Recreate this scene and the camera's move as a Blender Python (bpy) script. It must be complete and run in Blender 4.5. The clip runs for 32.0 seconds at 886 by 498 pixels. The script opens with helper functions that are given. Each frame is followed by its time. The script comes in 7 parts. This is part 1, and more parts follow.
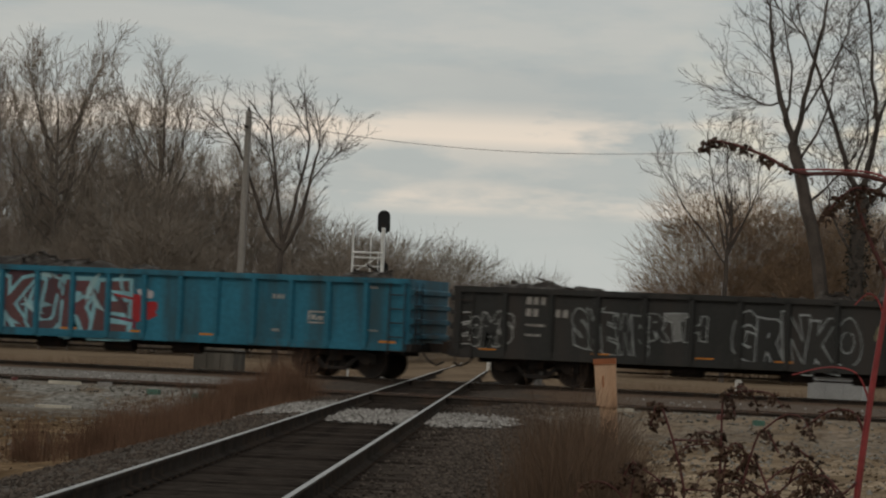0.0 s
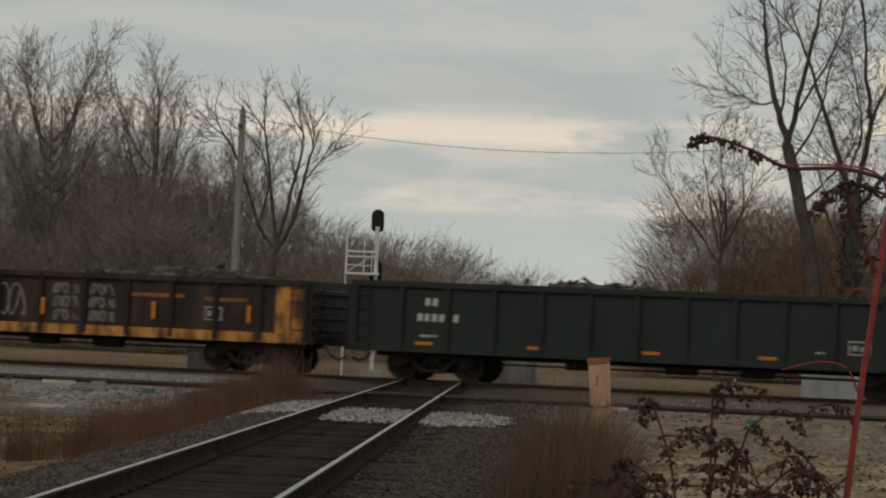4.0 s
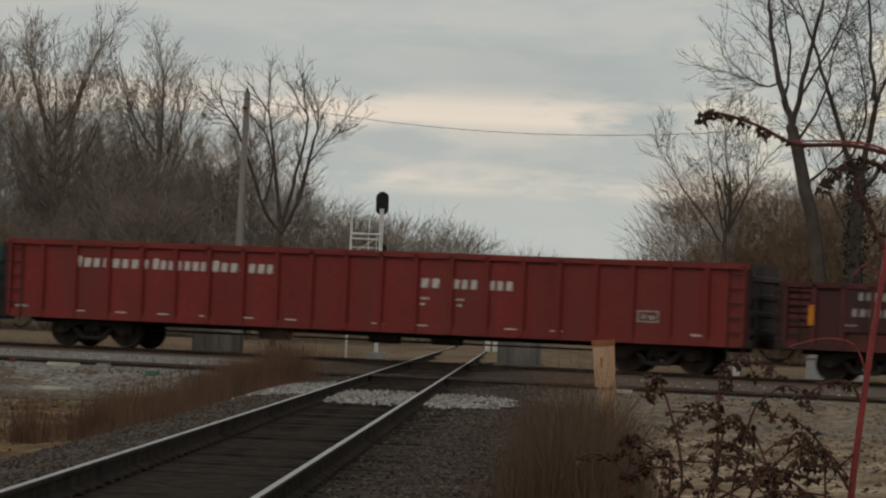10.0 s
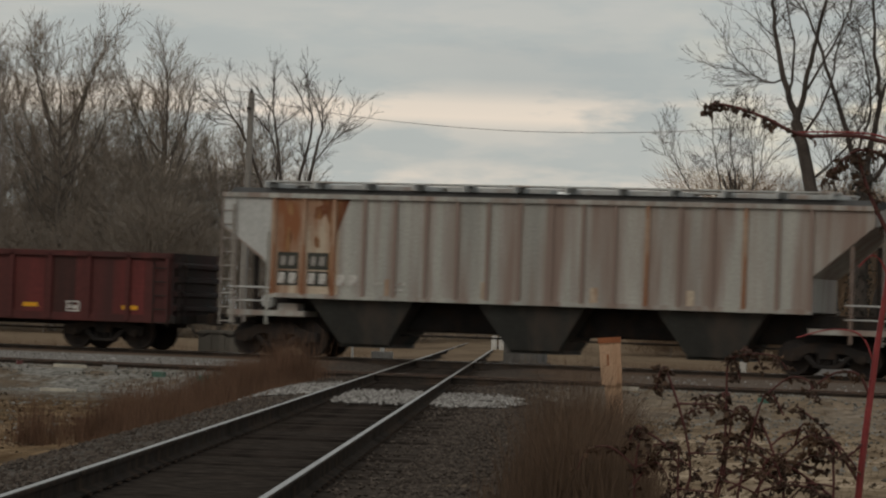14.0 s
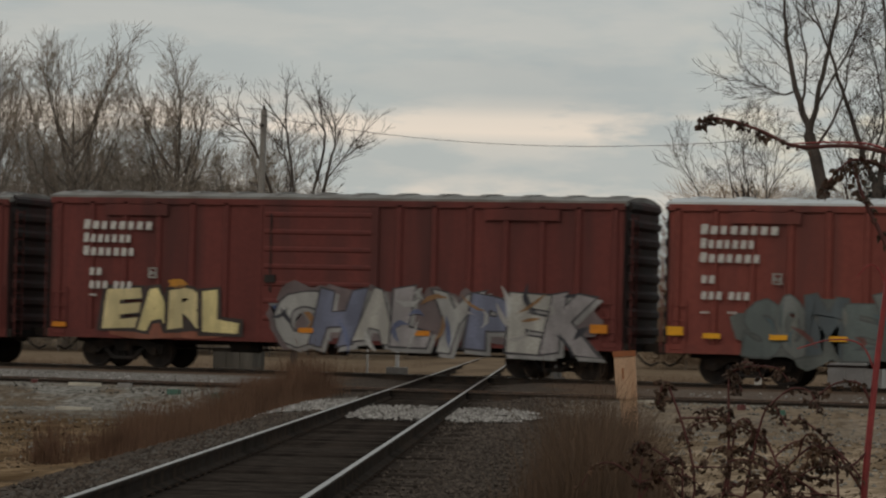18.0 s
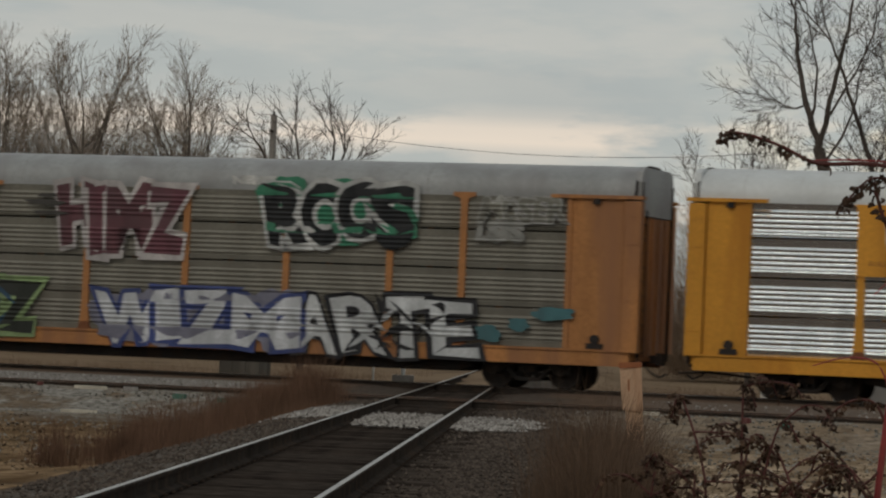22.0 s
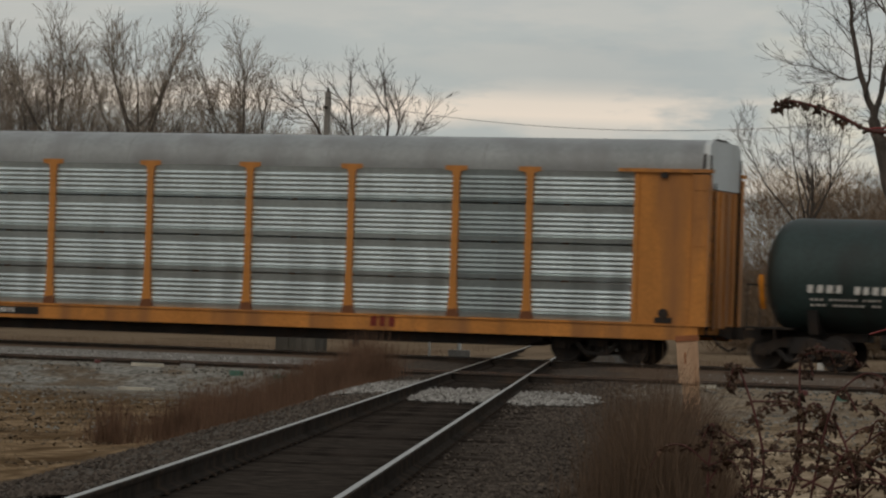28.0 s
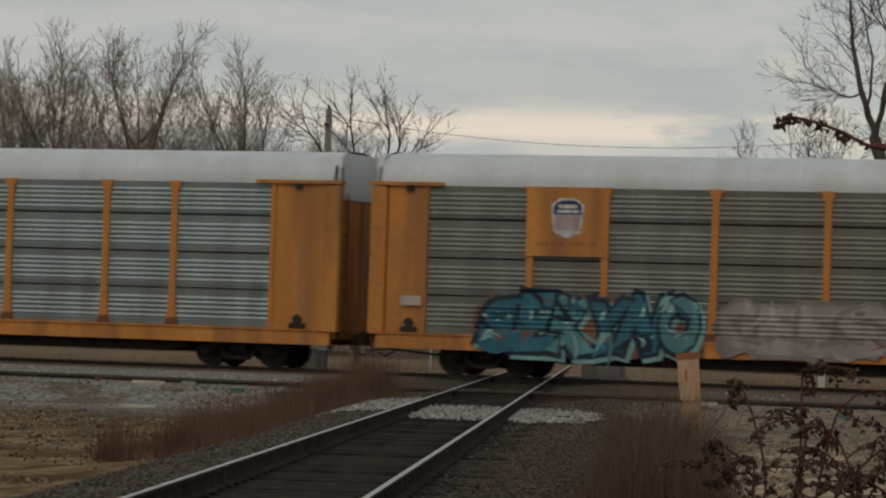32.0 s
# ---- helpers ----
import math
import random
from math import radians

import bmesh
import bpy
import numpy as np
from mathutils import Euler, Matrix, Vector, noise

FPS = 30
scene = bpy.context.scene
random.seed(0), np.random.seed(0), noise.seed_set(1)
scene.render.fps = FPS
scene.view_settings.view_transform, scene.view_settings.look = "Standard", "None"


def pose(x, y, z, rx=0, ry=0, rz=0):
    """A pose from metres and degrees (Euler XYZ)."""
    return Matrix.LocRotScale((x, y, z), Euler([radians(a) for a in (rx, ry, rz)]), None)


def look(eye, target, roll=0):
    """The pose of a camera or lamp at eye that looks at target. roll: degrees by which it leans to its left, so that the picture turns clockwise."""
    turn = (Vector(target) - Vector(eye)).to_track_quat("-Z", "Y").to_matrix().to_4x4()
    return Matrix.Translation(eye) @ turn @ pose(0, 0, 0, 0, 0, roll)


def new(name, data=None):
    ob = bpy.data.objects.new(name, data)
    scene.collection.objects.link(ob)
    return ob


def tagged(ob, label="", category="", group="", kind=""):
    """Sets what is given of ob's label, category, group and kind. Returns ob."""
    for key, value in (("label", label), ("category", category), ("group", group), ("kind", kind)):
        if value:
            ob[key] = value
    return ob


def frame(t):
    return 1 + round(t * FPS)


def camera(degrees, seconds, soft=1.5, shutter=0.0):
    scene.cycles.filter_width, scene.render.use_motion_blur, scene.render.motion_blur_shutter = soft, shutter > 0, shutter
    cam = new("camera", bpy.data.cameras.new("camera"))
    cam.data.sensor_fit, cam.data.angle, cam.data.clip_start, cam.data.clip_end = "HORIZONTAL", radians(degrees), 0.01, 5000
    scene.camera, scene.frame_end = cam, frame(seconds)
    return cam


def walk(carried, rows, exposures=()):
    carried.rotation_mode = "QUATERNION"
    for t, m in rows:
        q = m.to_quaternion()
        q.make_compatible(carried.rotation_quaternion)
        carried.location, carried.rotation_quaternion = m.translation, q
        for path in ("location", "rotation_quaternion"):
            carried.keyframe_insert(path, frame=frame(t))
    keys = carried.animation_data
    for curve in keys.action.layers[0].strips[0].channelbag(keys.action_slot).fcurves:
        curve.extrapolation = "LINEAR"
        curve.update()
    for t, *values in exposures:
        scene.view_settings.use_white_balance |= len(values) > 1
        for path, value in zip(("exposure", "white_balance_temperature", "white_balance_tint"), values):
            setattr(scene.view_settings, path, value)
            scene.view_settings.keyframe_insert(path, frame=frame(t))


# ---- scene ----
EYE = 1.165
TRACK_Y = 83.1       # centre line of the line the train runs on
NEAR_Y = 62.75       # centre line of the empty parallel line
HEADING = radians(-17.62)   # the camera's own line, from +y towards +x
cam = camera(14.88, 32.0, soft=2.2, shutter=0.2)
walk(cam, [
    (0, pose(0, 0, EYE, 91.468, -2.454, 19.180)),
    (0.5, pose(0, 0, EYE, 91.428, -2.358, 19.233)),
    (1, pose(0, 0, EYE, 91.250, -2.467, 19.301)),
    (1.5, pose(0, 0, EYE, 91.244, -2.474, 19.309)),
    (2, pose(0, 0, EYE, 91.088, -2.347, 19.259)),
    (2.5, pose(0, 0, EYE, 91.325, -2.391, 19.239)),
    (3, pose(0, 0, EYE, 91.384, -2.451, 19.238)),
    (3.5, pose(0, 0, EYE, 91.459, -2.450, 19.146)),
    (5.5, pose(0, 0, EYE, 91.306, -2.461, 18.971)),
    (6, pose(0, 0, EYE, 91.142, -2.299, 18.986)),
    (6.5, pose(0, 0, EYE, 91.214, -2.552, 18.984)),
    (7, pose(0, 0, EYE, 91.171, -2.523, 18.972)),
    (7.5, pose(0, 0, EYE, 91.175, -2.523, 18.886)),
    (8, pose(0, 0, EYE, 91.382, -2.440, 18.877)),
    (8.5, pose(0, 0, EYE, 91.494, -2.486, 19.032)),
    (9, pose(0, 0, EYE, 91.444, -2.367, 19.101)),
    (9.5, pose(0, 0, EYE, 91.245, -2.509, 19.075)),
    (10, pose(0, 0, EYE, 91.153, -2.427, 19.153)),
    (10.5, pose(0, 0, EYE, 91.183, -2.428, 19.196)),
    (11, pose(0, 0, EYE, 91.186, -2.421, 19.201)),
    (11.5, pose(0, 0, EYE, 91.409, -2.269, 19.091)),
    (12, pose(0, 0, EYE, 91.395, -2.079, 19.060)),
    (12.5, pose(0, 0, EYE, 91.335, -2.027, 19.096)),
    (13, pose(0, 0, EYE, 91.055, -2.034, 19.208)),
    (13.5, pose(0, 0, EYE, 91.029, -2.034, 19.392)),
    (14, pose(0, 0, EYE, 91.129, -1.971, 19.256)),
    (14.5, pose(0, 0, EYE, 91.309, -1.953, 19.122)),
    (15, pose(0, 0, EYE, 91.338, -1.780, 19.178)),
    (15.5, pose(0, 0, EYE, 91.347, -1.662, 19.386)),
    (17.5, pose(0, 0, EYE, 91.398, -1.415, 19.401)),
    (18, pose(0, 0, EYE, 91.376, -1.453, 19.500)),
    (18.5, pose(0, 0, EYE, 91.376, -1.567, 19.647)),
    (19, pose(0, 0, EYE, 91.363, -1.781, 19.715)),
    (19.5, pose(0, 0, EYE, 91.264, -2.081, 19.465)),
    (20, pose(0, 0, EYE, 91.331, -2.297, 19.471)),
    (20.5, pose(0, 0, EYE, 91.473, -2.291, 19.558)),
    (21, pose(0, 0, EYE, 91.361, -2.446, 19.419)),
    (21.5, pose(0, 0, EYE, 91.504, -2.392, 19.504)),
    (22, pose(0, 0, EYE, 91.516, -2.332, 19.610)),
    (22.5, pose(0, 0, EYE, 91.475, -2.362, 19.532)),
    (23, pose(0, 0, EYE, 91.363, -2.388, 19.577)),
    (23.5, pose(0, 0, EYE, 91.227, -2.377, 19.588)),
    (24, pose(0, 0, EYE, 91.265, -2.329, 19.545)),
    (24.5, pose(0, 0, EYE, 91.432, -2.399, 19.646)),
    (25, pose(0, 0, EYE, 91.718, -2.645, 20.205)),
    (25.5, pose(0, 0, EYE, 91.345, -2.614, 20.016)),
    (27.5, pose(0, 0, EYE, 91.094, -2.058, 20.536)),
    (28, pose(0, 0, EYE, 91.059, -1.873, 20.555)),
    (28.5, pose(0, 0, EYE, 90.969, -1.955, 20.435)),
    (29, pose(0, 0, EYE, 91.156, -2.209, 20.286)),
    (29.5, pose(0, 0, EYE, 91.081, -2.212, 20.354)),
    (30, pose(0, 0, EYE, 91.230, -2.222, 20.346)),
    (30.5, pose(0, 0, EYE, 91.378, -2.140, 20.411)),
    (31, pose(0, 0, EYE, 91.361, -2.028, 20.514)),
    (31.5, pose(0, 0, EYE, 91.324, -1.932, 20.557)),
    (32, pose(0, 0, EYE, 91.351, -1.861, 20.570)),
], [(0, 0.06, 6700, 8), (32, 0.06, 6700, 8)])

# ---- light ----
world = bpy.data.worlds.new("dusk_sky")
scene.world = world
world.use_nodes = True


def sky():
    nt = world.node_tree
    nt.nodes.clear()
    n, l = nt.nodes.new, nt.links.new
    out, bg = n("ShaderNodeOutputWorld"), n("ShaderNodeBackground")
    nish = n("ShaderNodeTexSky")
    nish.sky_type, nish.sun_disc = "NISHITA", False
    nish.sun_elevation, nish.sun_rotation = radians(9), radians(200)
    tc, sep = n("ShaderNodeTexCoord"), n("ShaderNodeSeparateXYZ")
    l(tc.outputs["Generated"], sep.inputs[0])

    def cloud(scale, detail, stretch, seed):
        mp, no = n("ShaderNodeMapping"), n("ShaderNodeTexNoise")
        mp.inputs["Scale"].default_value = (1, 1, stretch)
        mp.inputs["Location"].default_value = (seed, seed * .7, 0)
        no.inputs["Scale"].default_value, no.inputs["Detail"].default_value = scale, detail
        no.inputs["Roughness"].default_value = 0.55
        l(tc.outputs["Generated"], mp.inputs[0])
        l(mp.outputs[0], no.inputs["Vector"])
        return no.outputs["Fac"]

    def ramp(fac, stops):
        r = n("ShaderNodeValToRGB")
        while len(r.color_ramp.elements) < len(stops):
            r.color_ramp.elements.new(0.5)
        for e, (p, c) in zip(r.color_ramp.elements, stops):
            e.position, e.color = p, (*c, 1)
        l(fac, r.inputs[0])
        return r.outputs[0]

    def mix(fac, a, b, kind="MIX"):
        m = n("ShaderNodeMix")
        m.data_type, m.blend_type = "RGBA", kind
        if isinstance(fac, float):
            m.inputs[0].default_value = fac
        else:
            l(fac, m.inputs[0])
        l(a, m.inputs[6])
        l(b, m.inputs[7])
        return m.outputs[2]

    deck = ramp(cloud(9, 8, 4.0, 3.1), [(0.34, (.37, .40, .43)), (0.5, (.45, .475, .49)), (0.64, (.53, .525, .53))])
    pale = ramp(sep.outputs["Z"], [(0.0, (.52, .57, .58)), (0.026, (.52, .565, .57)), (0.046, (.44, .47, .48)), (0.3, (.43, .46, .475))])
    base = mix(0.55, deck, pale)
    # warm gaps low over the horizon
    gaps = ramp(cloud(17, 9, 4.2, 7.7), [(0.46, (0, 0, 0)), (0.58, (1, 1, 1))])
    low = ramp(sep.outputs["Z"], [(0.035, (0, 0, 0)), (0.040, (.7, .7, .7)), (0.0445, (.15, .15, .15)), (0.054, (.2, .2, .2)), (0.0585, (.7, .7, .7)), (0.0635, (.6, .6, .6)), (0.068, (.06, .06, .06)), (0.085, (.12, .12, .12)), (0.12, (.05, .05, .05))])
    warm = n("ShaderNodeRGB")
    warm.outputs[0].default_value = (.95, .79, .67, 1)
    mask = mix(1.0, gaps, low, "MULTIPLY")
    clouds = mix(mask, base, warm.outputs[0])
    # broken bright cloud nearer the place where the sun went down
    east = n("ShaderNodeMapRange")
    east.inputs["From Min"].default_value, east.inputs["From Max"].default_value = -.275, -.2
    l(sep.outputs["X"], east.inputs["Value"])
    rim = ramp(sep.outputs["Z"], [(0.028, (0, 0, 0)), (0.045, (1, 1, 1)), (0.075, (.9, .9, .9)), (0.1, (.1, .1, .1)), (0.2, (0, 0, 0))])
    breaks = ramp(cloud(34, 8, 2.4, 1.7), [(0.48, (0, 0, 0)), (0.62, (1, 1, 1))])
    glow = n("ShaderNodeRGB")
    glow.outputs[0].default_value = (1.0, .87, .68, 1)
    clouds = mix(mix(1.0, mix(1.0, breaks, rim, "MULTIPLY"), east.outputs[0], "MULTIPLY"), clouds, glow.outputs[0])
    dim = n("ShaderNodeMix")
    dim.data_type, dim.blend_type = "RGBA", "MULTIPLY"
    dim.inputs[0].default_value = 1.0
    dim.inputs[7].default_value = (.11, .11, .11, 1)
    l(nish.outputs[0], dim.inputs[6])
    both = mix(0.92, dim.outputs[2], clouds)
    l(both, bg.inputs["Color"])
    bg.inputs["Strength"].default_value = 0.96
    l(bg.outputs[0], out.inputs[0])


sky()
sun = new("sun", bpy.data.lights.new("sun", "SUN"))
sun.data.energy, sun.data.angle, sun.data.color = 0.55, radians(25), (1.0, .9, .8)
sun.matrix_world = look((-6, -60, 52), (0, 0, 0))


# ---- materials ----
def surf(name, color, rough=0.7, metal=0.0, var=0.3, scale=2.0, bump=0.15, stain=None, amount=0.35, streak=1.0, fine=14.0, spread=0.0, spec=0.25):
    """A surface with variation at two scales, stains (stretched down by streak) and fine relief."""
    m = bpy.data.materials.new(name)
    m.use_nodes = True
    nt = m.node_tree
    n, l = nt.nodes.new, nt.links.new
    b = nt.nodes["Principled BSDF"]
    b.inputs["Roughness"].default_value, b.inputs["Metallic"].default_value = rough, metal
    b.inputs["Specular IOR Level"].default_value = spec
    tc = n("ShaderNodeTexCoord")

    def noise_of(s, detail, stretch=1.0):
        mp, no = n("ShaderNodeMapping"), n("ShaderNodeTexNoise")
        mp.inputs["Scale"].default_value = (1, 1, 1 / stretch)
        no.inputs["Scale"].default_value, no.inputs["Detail"].default_value = s, detail
        l(tc.outputs["Object"], mp.inputs[0])
        l(mp.outputs[0], no.inputs["Vector"])
        return no.outputs["Fac"]

    def ramped(fac, a, c0, c, c1):
        r = n("ShaderNodeValToRGB")
        e = r.color_ramp.elements
        e[0].position, e[0].color, e[1].position, e[1].color = a, (c0, c0, c0, 1), c, (c1, c1, c1, 1)
        l(fac, r.inputs[0])
        return r.outputs[0]

    def mixed(fac, a, b2, kind):
        x = n("ShaderNodeMix")
        x.data_type, x.blend_type = "RGBA", kind
        for sock, val in ((x.inputs[0], fac), (x.inputs[6], a), (x.inputs[7], b2)):
            if isinstance(val, (int, float)):
                sock.default_value = val
            elif isinstance(val, tuple):
                sock.default_value = (*val, 1)
            else:
                l(val, sock)
        return x.outputs[2]

    coarse = ramped(noise_of(scale, 4, streak), 0.3, 1 - var, 0.7, 1 + var * .35)
    grain = ramped(noise_of(scale * fine, 3), 0.3, 1 - var * .6, 0.7, 1 + var * .3)
    col = mixed(1.0, color, coarse, "MULTIPLY")
    col = mixed(1.0, col, grain, "MULTIPLY")
    if stain:
        mask = ramped(noise_of(scale * 1.7, 6, streak * 1.5), 0.62 - amount * .5, 0.0, 0.75 - amount * .3, 1.0)
        col = mixed(mask, col, stain, "MIX")
    if spread:
        oi = n("ShaderNodeObjectInfo")
        col = mixed(1.0, col, ramped(oi.outputs["Random"], 0.0, 1 - spread, 1.0, 1 + spread * .5), "MULTIPLY")
    l(col, b.inputs["Base Color"])
    if bump:
        bp = n("ShaderNodeBump")
        bp.inputs["Strength"].default_value, bp.inputs["Distance"].default_value = bump, 0.03
        l(noise_of(scale * fine * .7, 4), bp.inputs["Height"])
        l(bp.outputs[0], b.inputs["Normal"])
    return m


RUST, GRIME = (.12, .05, .025), (.035, .03, .027)
M = {
    "steel_dark": surf("grimy_dark_steel", (.038, .034, .032), .8, 0, .35, 1.5, .2, (.045, .032, .025), .3, spec=.1),
    "wheel": surf("worn_wheel_steel", (.04, .035, .033), .75, 0, .35, 2, .2, (.045, .033, .026), .3, spec=.1),
    "rail": surf("rail_web_rust", (.052, .044, .038), .8, 0, .4, 1.2, .2, (.07, .05, .038), .3, spec=0.0),
    "rail_head": surf("polished_rail_head", (.43, .41, .385), .4, 1, .25, 1.0, .05),
    "rail_rust": surf("rusty_rail_head", (.17, .085, .05), .7, .2, .4, .7, .2, (.34, .3, .26), .2),
    "tie": surf("weathered_tie", (.042, .034, .029), .9, 0, .4, 2.5, .5, (.045, .036, .03), .4, 1, 8, .3, 0.0),
    "yellow": surf("reflector_yellow", (.75, .36, .02), .5, 0, .2, 6, 0),
    "orange": surf("reflector_orange", (.62, .22, .02), .5, 0, .3, 6, 0),
    "white": surf("stencil_white", (.62, .6, .56), .7, 0, .35, 5, 0, (.3, .25, .22), .25),
    "off_white": surf("faded_stencil", (.38, .36, .33), .7, 0, .4, 5, 0, (.18, .15, .13), .3),
    "black": surf("sign_black", (.012, .012, .012), .5, 0, .2, 5, 0),
}


# ---- building helpers ----
class Geo:
    """Gathers solids into one mesh."""

    def __init__(self):
        self.v, self.f = [], []

    def add(self, verts, faces):
        k = len(self.v)
        self.v += [tuple(p) for p in verts]
        self.f += [tuple(i + k for i in q) for q in faces]
        return self

    def box(self, x0, x1, y0, y1, z0, z1):
        v = [(x, y, z) for x in (x0, x1) for y in (y0, y1) for z in (z0, z1)]
        return self.add(v, [(0, 1, 3, 2), (4, 6, 7, 5), (0, 4, 5, 1), (2, 3, 7, 6), (0, 2, 6, 4), (1, 5, 7, 3)])

    def prism(self, pts, axis, a, b):
        """A polygon, (x, z) pairs for axis y and (y, z) pairs for axis x, drawn out from a to b."""
        n = len(pts)
        if axis == "y":
            v = [(p, a, q) for p, q in pts] + [(p, b, q) for p, q in pts]
        elif axis == "x":
            v = [(a, p, q) for p, q in pts] + [(b, p, q) for p, q in pts]
        else:
            v = [(p, q, a) for p, q in pts] + [(p, q, b) for p, q in pts]
        return self.add(v, [tuple(range(n)), tuple(range(2 * n - 1, n - 1, -1))] + [(i, i + n, (i + 1) % n + n, (i + 1) % n) for i in range(n)])

    def cyl(self, a, b, r, n=8, r2=None):
        a, b = Vector(a), Vector(b)
        r2 = r if r2 is None else r2
        w = (b - a).normalized()
        u = w.orthogonal().normalized()
        s = w.cross(u)
        ring = [u * math.cos(2 * math.pi * i / n) + s * math.sin(2 * math.pi * i / n) for i in range(n)]
        v = [a + q * r for q in ring] + [b + q * r2 for q in ring]
        return self.add(v, [tuple(range(n - 1, -1, -1)), tuple(range(n, 2 * n))] + [(i, (i + 1) % n, (i + 1) % n + n, i + n) for i in range(n)])

    def path(self, pts, r, n=6):
        for a, b in zip(pts, pts[1:]):
            self.cyl(a, b, r, n)
        return self

    def tube(self, pts, r0, r1, n=6):
        """One unbroken tapering tube along the points."""
        k0, m = len(self.v), len(pts)
        for i, p in enumerate(pts):
            d = (pts[min(i + 1, m - 1)] - pts[max(i - 1, 0)]).normalized()
            u = d.orthogonal().normalized()
            w = d.cross(u)
            rr = r0 + (r1 - r0) * i / (m - 1)
            self.v += [tuple(p + (u * math.cos(2 * math.pi * k / n) + w * math.sin(2 * math.pi * k / n)) * rr) for k in range(n)]
        for i in range(m - 1):
            for k in range(n):
                a, b = k0 + i * n + k, k0 + i * n + (k + 1) % n
                self.f.append((a, b, b + n, a + n))
        return self

    def lathe(self, prof, n=32):
        """Turns (x, radius) pairs about the x axis."""
        k = len(prof)
        v = [(x, r * math.cos(2 * math.pi * i / n), r * math.sin(2 * math.pi * i / n)) for x, r in prof for i in range(n)]
        f = [(j * n + i, j * n + (i + 1) % n, (j + 1) * n + (i + 1) % n, (j + 1) * n + i) for j in range(k - 1) for i in range(n)]
        return self.add(v, f + [tuple(range(n)), tuple(range(k * n - 1, (k - 1) * n - 1, -1))])

    def moved(self, x=0, y=0, z=0):
        self.v = [(a + x, b + y, c + z) for a, b, c in self.v]
        return self

    def mesh(self, name, material, smooth=False):
        me = bpy.data.meshes.new(name)
        me.from_pydata(self.v, [], self.f)
        me.materials.append(material)
        bm = bmesh.new()
        bm.from_mesh(me)
        bmesh.ops.recalc_face_normals(bm, faces=bm.faces)
        bm.to_mesh(me)
        bm.free()
        if smooth:
            me.polygons.foreach_set("use_smooth", [True] * len(me.polygons))
            me.set_sharp_from_angle(angle=radians(40))
        me.update()
        return me


def part(name, geo, material, parent, label="", at=None, smooth=False):
    """One mesh object under a thing or a part."""
    me = geo if isinstance(geo, bpy.types.Mesh) else geo.mesh(name, material, smooth)
    ob = new(name, me)
    ob.parent = parent
    if at:
        ob.location = at
    if label:
        ob["label"] = label
    return ob


def thing(name, label, category, at=(0, 0, 0), group="", kind=""):
    ob = new(name)
    ob.location = at
    ob.empty_display_size = 0.3
    return tagged(ob, label, category, group, kind)


def solid(name, geo, material, label, category="", group="", kind="", smooth=False, at=None):
    ob = new(name, geo.mesh(name, material, smooth))
    if at:
        ob.location = at
    return tagged(ob, label, category, group, kind)


def glyph_shapes(chars, weights):
    """Fat letter shapes of the built-in font in a unit box: (letter, weight) -> vertices and faces."""
    made = {}
    curve = bpy.data.curves.new("letter_shape", "FONT")
    tmp = new("letter_shape", curve)
    curve.resolution_u = 3
    for ch in chars:
        curve.body, box = ch, None
        for w in weights:
            curve.offset = w
            bpy.context.view_layer.update()
            me = bpy.data.meshes.new_from_object(tmp.evaluated_get(bpy.context.evaluated_depsgraph_get()))
            v = np.array([tuple(p.co)[:2] for p in me.vertices])
            if box is None:
                box = (v.min(0), np.maximum(v.max(0) - v.min(0), .2))
            made[ch, w] = ((v - box[0]) / box[1], [tuple(p.vertices) for p in me.polygons])
            bpy.data.meshes.remove(me)
    bpy.data.objects.remove(tmp)
    bpy.data.curves.remove(curve)
    return made


GLYPHS = glyph_shapes("ABCDEFGHIKLMNOPRSTUVWYZX", (.0, .03, .06, .085, .13))


def along(y, off=0.0):
    """A place on the camera's own line at depth y, off metres to its right."""
    return (-28.95 + off / math.cos(HEADING) + (y - TRACK_Y) * math.tan(HEADING), y)


def off_line(x, y):
    """Metres to the right of the camera's own line."""
    return (x - along(y)[0]) * math.cos(HEADING)


def step(a, b, t):
    t = min(1.0, max(0.0, (t - a) / (b - a)))
    return t * t * (3 - 2 * t)


# ---- ground ----
def height(x, y):
    z = -0.46 + 0.05 * noise.noise((x * .25, y * .25, 0)) + 0.02 * noise.noise((x * 1.3, y * 1.3, 4))
    for d, w in ((abs(off_line(x, y)), 1.5 + (.6 if off_line(x, y) > 0 else 0)), (abs(y - NEAR_Y), 2.4), (abs(y - TRACK_Y), 2.2)):
        z += (-0.187 - z) * (1 - step(w, w + 1.4, d))
    if abs(off_line(x, y)) > 1.25:
        z += (-0.085 - z) * step(57.5, 60.5, y) * (1 - step(82, 84.5, y)) * step(1.25, 2.2, abs(off_line(x, y)))
    if y > 90:
        z += min(0.004 * (y - 90), 0.9) + 0.12 * noise.noise((x * .06, y * .06, 9))
    return z


